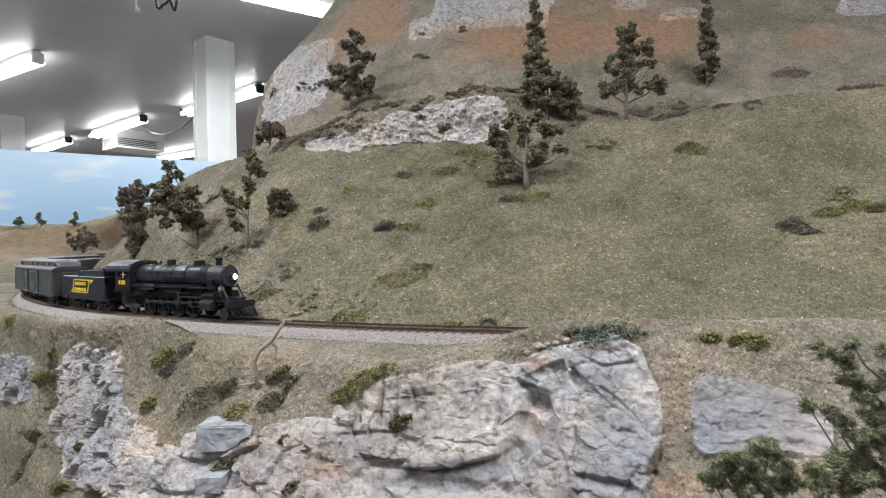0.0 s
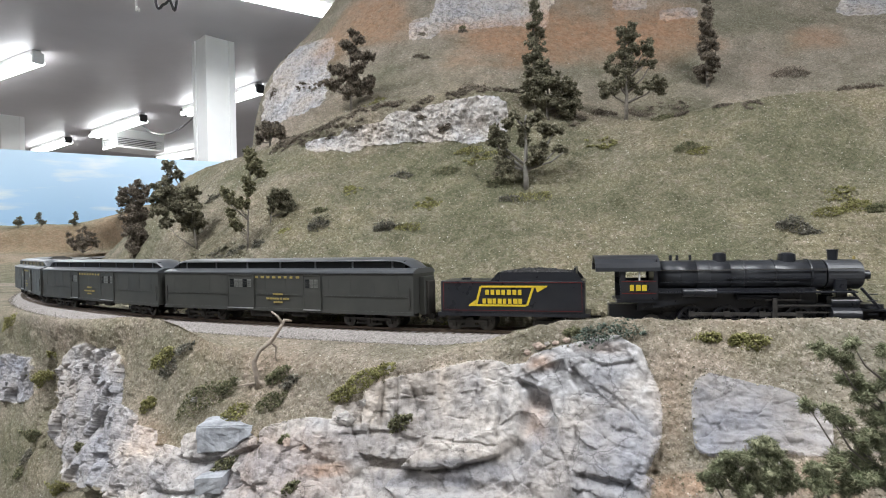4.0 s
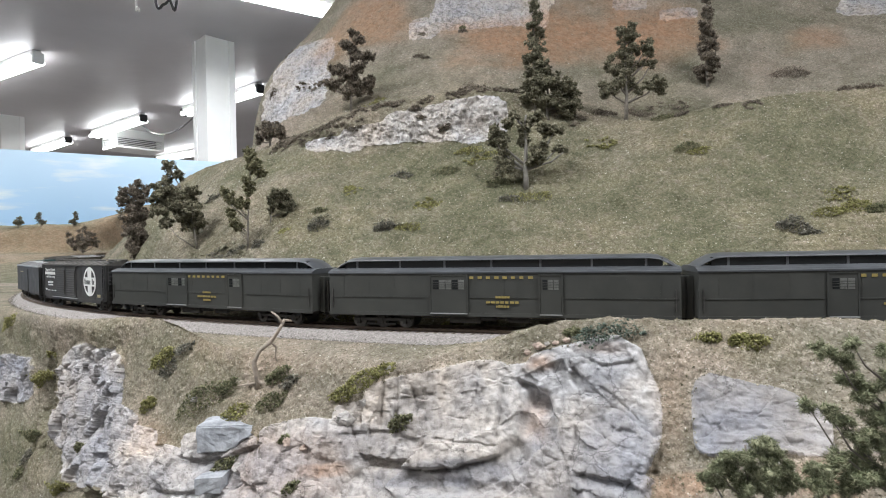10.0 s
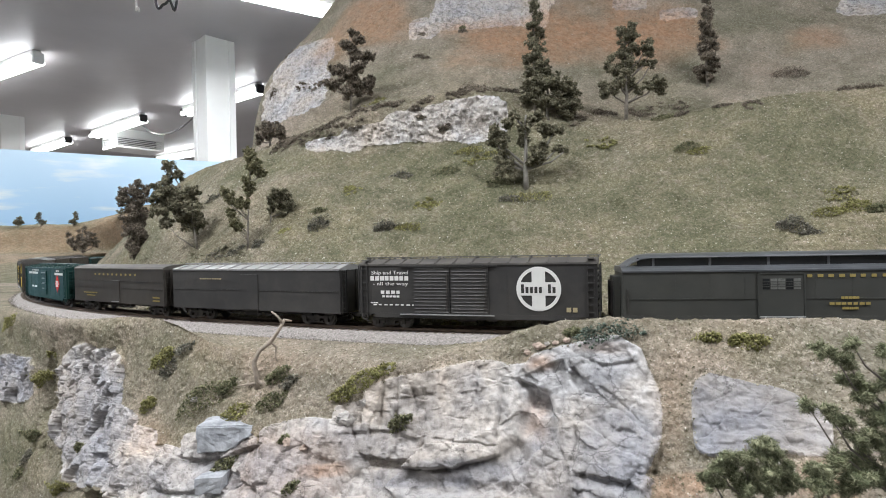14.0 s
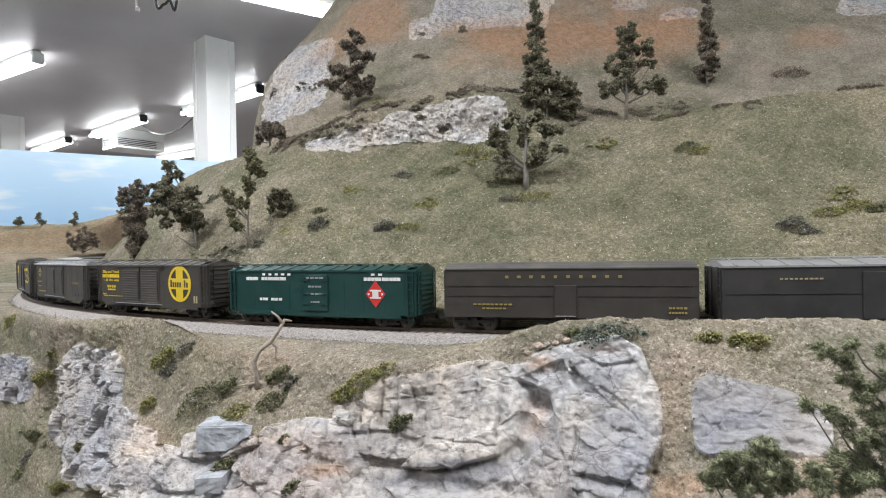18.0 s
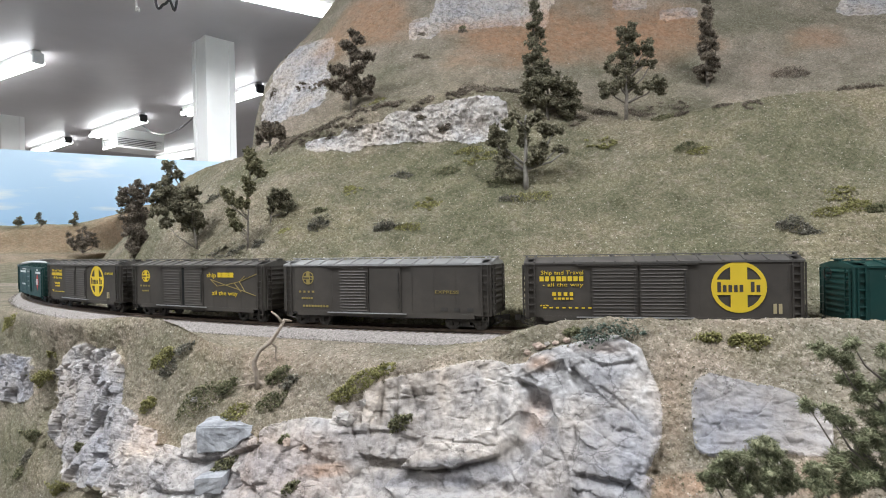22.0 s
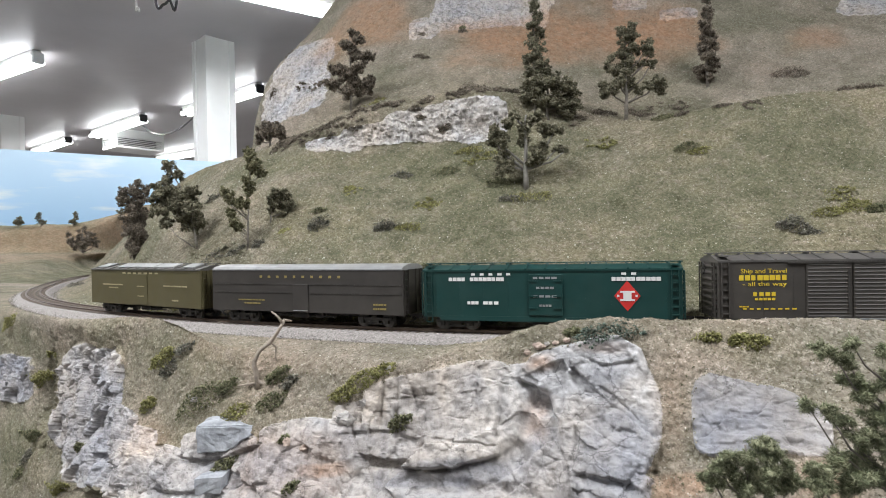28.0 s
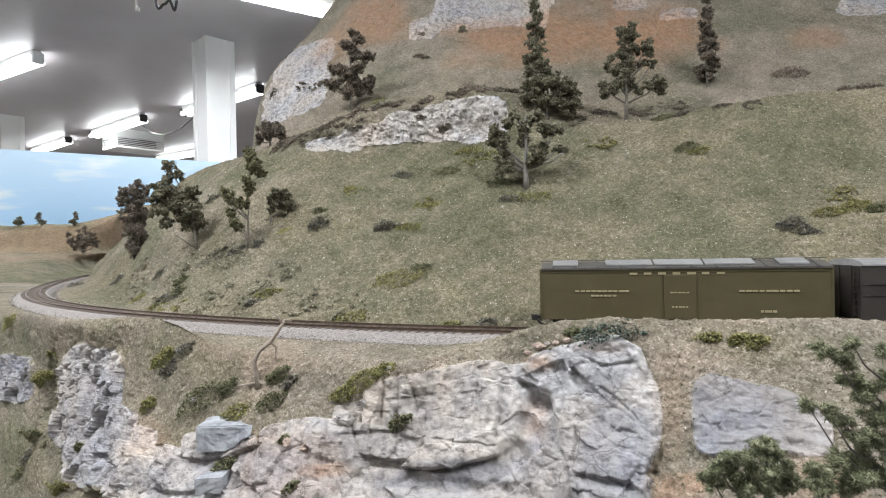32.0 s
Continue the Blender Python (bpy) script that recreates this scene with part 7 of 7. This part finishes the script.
def tender(q0, q1):
    L = q1 - q0
    ob = tagged(new("tender"), "black model coal tender with yellow emblem and red lining", "tender")
    z0, z1, hw = 0.0125, 0.0345, 0.0158
    block("tank", (-L / 2 + 0.002, L / 2 - 0.004, -hw, hw, z0, z1), BLACK, ob, 0.0006)
    xa, xb = -0.015, L / 2 - 0.005
    for sgn in (-1, 1):
        bm = bmesh.new()
        f = bm.faces.new([bm.verts.new((x, sgn * (hw - 0.0016), z)) for x, z in ((xa, z1 - 0.0005), (xb, z1 - 0.0005), (xb - 0.0045, z1 + 0.0058), (xa + 0.0060, z1 + 0.0058))])
        g = bmesh.ops.extrude_face_region(bm, geom=[f])
        bmesh.ops.translate(bm, vec=(0, sgn * 0.0012, 0), verts=[e for e in g["geom"] if isinstance(e, bmesh.types.BMVert)])
        bmesh.ops.recalc_face_normals(bm, faces=bm.faces[:])
        part("coal_bunker", bm, BLACK, ob)
    block("bunker_end", (xa + 0.006, xa + 0.007, -hw + 0.0016, hw - 0.0016, z1 - 0.001, z1 + 0.0058), BLACK, ob)
    block("bunker_end", (xb - 0.0055, xb - 0.0045, -hw + 0.0016, hw - 0.0016, z1 - 0.001, z1 + 0.0085), BLACK, ob)
    bm = bmesh.new()
    bmesh.ops.create_grid(bm, x_segments=40, y_segments=24, size=0.5)
    for v in bm.verts:
        n = noise.noise(Vector((v.co.x * 30, v.co.y * 18, 3)))
        v.co = Vector((v.co.x * (xb - xa - 0.013) + (xa + xb) / 2, v.co.y * 2 * (hw - 0.002), z1 + 0.0048 + 0.0030 * (1 - (2 * v.co.y) ** 2) * (1 - (2 * v.co.x) ** 2) + 0.0016 * n))
    part("coal_load", bm, COAL, ob, "heap of black coal")
    block("deck", (-L / 2, L / 2 - 0.001, -hw - 0.0002, hw + 0.0002, z0 - 0.002, z0 + 0.0003), BLACK, ob)
    bm = bmesh.new()
    cyl(bm, 0.0035, 0.0016, pose(-0.035, 0, z1 + 0.0005), 16)
    part("water_hatch", bm, BLACK, ob)
    blocks("lining", [(-L / 2 + 0.004, L / 2 - 0.006, -hw - 0.0002, -hw + 0.0001, z, z + 0.0003) for z in (z0 + 0.0018, z1 - 0.0014)] + [(x, x + 0.0003, -hw - 0.0002, -hw + 0.0001, z0 + 0.0018, z1 - 0.0014) for x in (-L / 2 + 0.004, L / 2 - 0.006)], DARK_RED, ob, "thin red lining")
    xm, zm, w = -0.003, (z0 + z1) / 2 + 0.0008, 0.0013
    em = None
    ring = [[(-0.0180, 0.0070), (0.0270, 0.0070), (0.0262, 0.0070 - w), (-0.0180, 0.0070 - w)], [(-0.0270, -0.0070), (0.0125, -0.0070), (0.0125, -0.0070 + w), (-0.0262, -0.0070 + w)],
            [(-0.0190, 0.0064), (-0.0174, 0.0064), (-0.0208, -0.0064), (-0.0224, -0.0064)], [(0.0168, 0.0064), (0.0184, 0.0064), (0.0140, -0.0064), (0.0124, -0.0064)],
            [(0.0190, 0.0060), (0.0262, 0.0060), (0.0200, 0.0024)], [(-0.0225, -0.0058), (-0.0262, -0.0058), (-0.0205, -0.0018)]]
    for pts in ring:
        bm = bmesh.new()
        f = bm.faces.new([bm.verts.new((xm + x, -hw - 0.0003, zm + z)) for x, z in pts])
        g = bmesh.ops.extrude_face_region(bm, geom=[f])
        bmesh.ops.translate(bm, vec=(0, 0.0004, 0), verts=[e for e in g["geom"] if isinstance(e, bmesh.types.BMVert)])
        bmesh.ops.recalc_face_normals(bm, faces=bm.faces[:])
        if em is None:
            em = part("emblem", bm, YELLOW, ob, "yellow slanted winged frame emblem")
        else:
            part("emblem_bar", bm, YELLOW, em)
    for z, n, x0, x1 in ((0.0008, 7, -0.0150, 0.0110), (-0.0052, 8, -0.0170, 0.0110)):
        letters(em, xm + x0, xm + x1, zm + z, zm + z + 0.0034, -hw - 0.0003, YELLOW, n, 0.22, n, "emblem_letters")
    for s in (-1, 1):
        truck_unit(ob, s * 0.030, 2, 0.0225, 0.0054)
    coupler(ob, -L / 2 + 0.001, -1)
    block("drawbar", (L / 2 - 0.002, L / 2 + 0.006, -0.0015, 0.0015, 0.0085, 0.0100), TRUCK, ob)
    CARS.append((ob, q0, q1, 0.030))


def slogan(ob, y, x0, x1, top, mat, seed):
    words(ob, "Ship and Travel", x0 + 0.001, x1 - 0.001, top - 0.0040, 0.0038, y, mat)
    letters(ob, x0, x1, top - 0.0084, top - 0.0052, y, mat, 8, 0.18, seed)
    words(ob, "- all the way", x0 + 0.002, x1 - 0.001, top - 0.0118, 0.0036, y, mat)
    letters(ob, x0 + 0.008, x1 - 0.006, top - 0.0180, top - 0.0156, y, mat, 4, 0.3, seed + 1)
    letters(ob, x0 + 0.009, x1 - 0.007, top - 0.0205, top - 0.0191, y, mat, 5, 0.2, seed + 2)
    letters(ob, x0, x0 + 0.006, top - 0.0248, top - 0.0240, y, mat, 3, 0.2, seed + 3)
    letters(ob, x0 + 0.002, x1 + 0.006, top - 0.0262, top - 0.0254, y, mat, 8, 0.4, seed + 4)


steam_engine(0.0, 0.178)
tender(0.1825, 0.286)
baggage_car(0.300, 0.544, PULLMAN, "dark green heavyweight baggage car with gold lettering", [(-0.048, -0.022, 5), (0.028, 0.043, 3)])
baggage_car(0.550, 0.797, PULLMAN, "dark green heavyweight baggage car with gold lettering", [(-0.049, -0.033, 3), (0.018, 0.043, 5)])
baggage_car(0.8035, 1.0455, PULLMAN, "dark green heavyweight baggage car with gold lettering", [(-0.042, -0.016, 5), (0.034, 0.048, 3)])
baggage_car(1.0570, 1.3016, PULLMAN, "dark green heavyweight baggage car with gold lettering", [(-0.042, -0.017, 5), (0.034, 0.049, 3)])

ob, y, z0, eave = boxcar("box_car", 1.3143, 1.4820, BOX_BLACK, ROOF_DARK, "black box car with a white ring emblem and white slogan", [(-0.042, -0.0155, 14), (-0.0145, 0.012, 14)])
roundel(ob, 0.046, 0.0292, 0.0148, y, LETTER_WHITE, BOX_BLACK)
slogan(ob, y, -0.075, -0.045, eave - 0.003, LETTER_WHITE, 11)
letters(ob, 0.064, 0.072, 0.014, 0.017, y, PALE_OLIVE, 2, 0.3, 2)
ob, y, z0, eave = express_car("express_car", 1.4968, 1.6707, BOX_BLACK, ROOF_SILVER, "plain dark express car with a pale grey ribbed roof", (0.0260,), rounded=False)
block("door", (-0.009, 0.009, y - 0.0006, y + 0.0004, z0 + 0.001, eave - 0.004), BOX_BLACK, ob, 0.0002)
letters(ob, -0.055, -0.03, 0.0345, 0.0355, y, PALE_OLIVE, 9, 0.3, 4)
EXPRESS = "dark brown smooth-sided express car with spaced gold letters"
for q0, q1 in ((1.684, 1.8448), (2.9838, 3.1592)):
    ob, y, z0, eave = express_car("express_car", q0, q1, EXPRESS_DARK, ROOF_SILVER if q0 > 2 else ROOF_DARK, EXPRESS, (0.0312, 0.0245))
    letters(ob, -0.039, 0.042, 0.0363, 0.0381, y, OLD_GOLD, 10, 0.70, 12)
    letters(ob, -0.061, -0.034, 0.0182, 0.0192, y, OLD_GOLD, 9, 0.2, 13)
    letters(ob, -0.055, -0.038, 0.0155, 0.0165, y, OLD_GOLD, 6, 0.2, 14)
    letters(ob, 0.064, 0.075, 0.0165, 0.0178, y, OLD_GOLD, 5, 0.2, 15)
    letters(ob, 0.064, 0.075, 0.0135, 0.0148, y, OLD_GOLD, 6, 0.2, 16)
    block("door", (-0.0065, 0.0075, y - 0.0006, y + 0.0004, z0 + 0.001, 0.0315), EXPRESS_DARK, ob, 0.0002)
    blocks("threshold", [(-0.0060, 0.0070, y - 0.0012, y, z0 + 0.0012, z0 + 0.0018)], ROOF_SILVER, ob)
for q0, q1 in ((1.8646, 2.0318), (2.8013, 2.9702)):
    ob, y, z0, eave = boxcar("refrigerator_car", q0, q1, GREEN, GREEN, "bright dark-green express refrigerator car with white lettering and red diamond", [], 0.0095, 0.0418, 0.0452)
    d = block("door", (-0.011, 0.011, y - 0.0010, y + 0.0004, z0 + 0.002, eave - 0.003), GREEN, ob, 0.0003)
    blocks("door_hinge", [(sx * 0.008 - 0.0030, sx * 0.008 + 0.0030, y - 0.0016, y - 0.0009, z, z + 0.0008) for sx in (-1, 1) for z in (0.016, 0.024, 0.034)], GREEN, d)
    for zz, w in ((0.0358, 0.008), (0.0292, 0.006), (0.0236, 0.008), (0.0175, 0.004)):
        letters(ob, -w, w, zz, zz + 0.0014, y - 0.0010, ROOF_SILVER, 4, 0.12, 31)
    letters(ob, -0.050, -0.020, 0.0382, 0.0398, y, LETTER_WHITE, 5, 0.5, 32)
    letters(ob, 0.048, 0.060, 0.0382, 0.0398, y, LETTER_WHITE, 2, 0.4, 32)
    letters(ob, -0.066, -0.054, 0.0344, 0.0369, y, LETTER_WHITE, 4, 0.12, 33)
    letters(ob, -0.051, -0.027, 0.0344, 0.0369, y, LETTER_WHITE, 8, 0.12, 34)
    letters(ob, 0.042, 0.072, 0.0344, 0.0369, y, LETTER_WHITE, 10, 0.10, 35)
    letters(ob, -0.053, -0.045, 0.0185, 0.0206, y, LETTER_WHITE, 3, 0.15, 36)
    letters(ob, -0.042, -0.031, 0.0185, 0.0206, y, LETTER_WHITE, 3, 0.12, 37)
    for r, m, dy in ((0.0098, RED, 0.0002),):
        bm = bmesh.new()
        f = bm.faces.new([bm.verts.new((0.0515 + dx * r * 0.82, y - dy, 0.0248 + dz * r)) for dx, dz in ((-1, 0), (0, -1), (1, 0), (0, 1))])
        g = bmesh.ops.extrude_face_region(bm, geom=[f])
        bmesh.ops.translate(bm, vec=(0, 0.0003, 0), verts=[e for e in g["geom"] if isinstance(e, bmesh.types.BMVert)])
        bmesh.ops.recalc_face_normals(bm, faces=bm.faces[:])
        em = part("emblem", bm, m, ob, "red diamond emblem")
        blocks("emblem_letters", [(0.0470, 0.0560, y - 0.0005, y, 0.0268, 0.0280), (0.0470, 0.0560, y - 0.0005, y, 0.0216, 0.0228), (0.0490, 0.0540, y - 0.0005, y, 0.0226, 0.0270)], LETTER_WHITE, em)
        blocks("emblem_border", [(0.0452, 0.0466, y - 0.0004, y, 0.0241, 0.0255), (0.0564, 0.0578, y - 0.0004, y, 0.0241, 0.0255)], LETTER_WHITE, em)
ob, y, z0, eave = boxcar("box_car", 2.0561, 2.2226, BROWN, ROOF_DARK, "brown box car with a large yellow ring emblem and slogan", [(-0.040, -0.012, 15), (-0.0105, 0.018, 15)])
roundel(ob, 0.0470, 0.0301, 0.0157, y, YELLOW, BROWN)
slogan(ob, y, -0.0735, -0.0445, eave - 0.0035, YELLOW, 41)
letters(ob, 0.066, 0.072, 0.0140, 0.0200, y, PALE_OLIVE, 2, 0.4, 2)
ob, y, z0, eave = boxcar("box_car", 2.2434, 2.4080, BROWN, ROOF_SILVER, "brown box car with a small faded emblem and pale roof", [(-0.034, -0.010, 15), (-0.009, 0.016, 0)])
roundel(ob, -0.061, 0.0365, 0.0050, y, OLD_GOLD, BROWN)
letters(ob, -0.069, -0.054, 0.0253, 0.0268, y, OLD_GOLD, 4, 0.5, 51)
letters(ob, -0.067, -0.057, 0.0205, 0.0218, y, OLD_GOLD, 5, 0.2, 52)
words(ob, "EXPRESS", 0.042, 0.0595, 0.0258, 0.0030, y, OLD_GOLD)
letters(ob, 0.046, 0.075, 0.0135, 0.0160, y, BOX_BLACK, 3, 0.5, 54)
letters(ob, -0.066, -0.043, 0.0145, 0.0160, y, OLD_GOLD, 9, 0.3, 55)
ob, y, z0, eave = boxcar("box_car", 2.4257, 2.5923, BROWN, ROOF_DARK, "brown box car with a yellow route map and slogan", [(-0.038, -0.0135, 15), (-0.0105, 0.013, 15)])
roundel(ob, -0.063, 0.0366, 0.0055, y, YELLOW, BROWN)
letters(ob, -0.071, -0.056, 0.0270, 0.0285, y, OLD_GOLD, 4, 0.5, 61)
letters(ob, -0.069, -0.059, 0.0225, 0.0238, y, OLD_GOLD, 5, 0.2, 62)
# raised dark strip paints the shade in the gap between the doors
blocks("door_gap", [(-0.0134, -0.0106, y - 0.0004, y + 0.0003, z0 + 0.001, eave - 0.002)], PANE, ob, "dark strip painting the shaded slit between the doors")
words(ob, "ship", 0.018, 0.029, 0.0362, 0.0058, y, YELLOW)
letters(ob, 0.031, 0.050, 0.0362, 0.0402, y, YELLOW, 7, 0.1, 63)
words(ob, "all the way", 0.024, 0.054, 0.0215, 0.0052, y, YELLOW)
bm = bmesh.new()
for xa, za, xb, zb in ((0.022, 0.0345, 0.040, 0.0300), (0.040, 0.0300, 0.056, 0.0330), (0.056, 0.0330, 0.076, 0.0395), (0.040, 0.0300, 0.058, 0.0260), (0.058, 0.0260, 0.074, 0.0220), (0.050, 0.0320, 0.058, 0.0245), (0.022, 0.0345, 0.030, 0.0290), (0.030, 0.0290, 0.040, 0.0300), (0.056, 0.0330, 0.062, 0.0255), (0.062, 0.0375, 0.056, 0.0330)):
    le, an = math.hypot(xb - xa, zb - za), math.degrees(math.atan2(zb - za, xb - xa))
    m = pose((xa + xb) / 2, y - 0.0001, (za + zb) / 2, 0, -an, 0)
    bmesh.ops.create_cube(bm, size=1, matrix=m @ Matrix.Diagonal((le, 0.0003, 0.0005, 1)))
part("route_map", bm, OLD_GOLD, ob, "thin yellow route lines")
ob, y, z0, eave = boxcar("box_car", 2.6110, 2.7833, BROWN, ROOF_DARK, "brown box car with a yellow ring emblem, slogan and express lettering", [(-0.036, -0.011, 15), (-0.010, 0.014, 15)])
roundel(ob, 0.0385, 0.0301, 0.0152, y, YELLOW, BROWN)
slogan(ob, y, -0.074, -0.046, eave - 0.0035, YELLOW, 71)
words(ob, "EXPRESS", 0.0565, 0.074, 0.0370, 0.0030, y, YELLOW)
letters(ob, 0.060, 0.066, 0.0140, 0.0200, y, PALE_OLIVE, 2, 0.4, 2)
ob, y, z0, eave = express_car("refrigerator_car", 3.1731, 3.3432, OLIVE, ROOF_DARK, "olive-green refrigerator car with pale lettering and a grey hatched roof", (0.0400,), 0.0092, 0.0424, 0.0462, False)
letters(ob, -0.030, 0.030, 0.0382, 0.0396, y, PALE_OLIVE, 7, 0.42, 81)
letters(ob, -0.064, -0.030, 0.0272, 0.0284, y, PALE_OLIVE, 10, 0.12, 82)
letters(ob, -0.054, -0.038, 0.0243, 0.0254, y, PALE_OLIVE, 6, 0.12, 83)
letters(ob, 0.034, 0.068, 0.0272, 0.0284, y, PALE_OLIVE, 9, 0.12, 84)
letters(ob, 0.046, 0.055, 0.0146, 0.0160, y, PALE_OLIVE, 4, 0.12, 85)
d = block("door", (-0.0095, 0.0095, y - 0.0006, y + 0.0004, z0 + 0.001, eave - 0.0045), OLIVE, ob, 0.0002)
letters(ob, -0.006, 0.006, 0.0265, 0.0273, y - 0.0006, PALE_OLIVE, 5, 0.2, 86)
letters(ob, -0.005, 0.005, 0.0175, 0.0183, y - 0.0006, PALE_OLIVE, 5, 0.2, 87)
for k in range(5):
    x = (-0.070, -0.0300, 0.0, 0.0300, 0.066)[k]
    bm = bmesh.new()
    w = 0.014 if k in (1, 2, 3) else 0.008
    v = box(bm, x - w * 1.02, x + w * 1.02, -0.0140, -0.0042, 0.0432, 0.0439)
    for q in v:
        q.co.z += 0.0036 * min(1, (0.0168 + q.co.y) / 0.0126)
    part("roof_hatch", bm, ROOF_SILVER, ob, "pale grey roof panel")


def rail_pose(a, half):
    """The pose of a car whose trucks stand on the track at a - half and a + half."""
    p, q = track(a - half), track(a + half)
    return pose(*((p + q) / 2), 0, 0, math.degrees(math.atan2(q[1] - p[1], q[0] - p[0])))


def motions():
    times = [k * 0.5 for k in range(65)]
    for thing, q0, q1, half in CARS:
        walk(thing, [(t, rail_pose(progress(t) - (q0 + q1) / 2, half)) for t in times])
    fine = [k * 0.1 for k in range(321)]
    for thing, (x, y, z), radius, throw in SPINNERS:
        rows = []
        for t in fine:
            turn = (progress(t) - progress(0)) / radius
            rows.append((t, pose(x + throw * math.sin(turn), y, z + throw * math.cos(turn)) if throw else pose(x, y, z, 0, math.degrees(turn), 0)))
        walk(thing, rows)


motions()
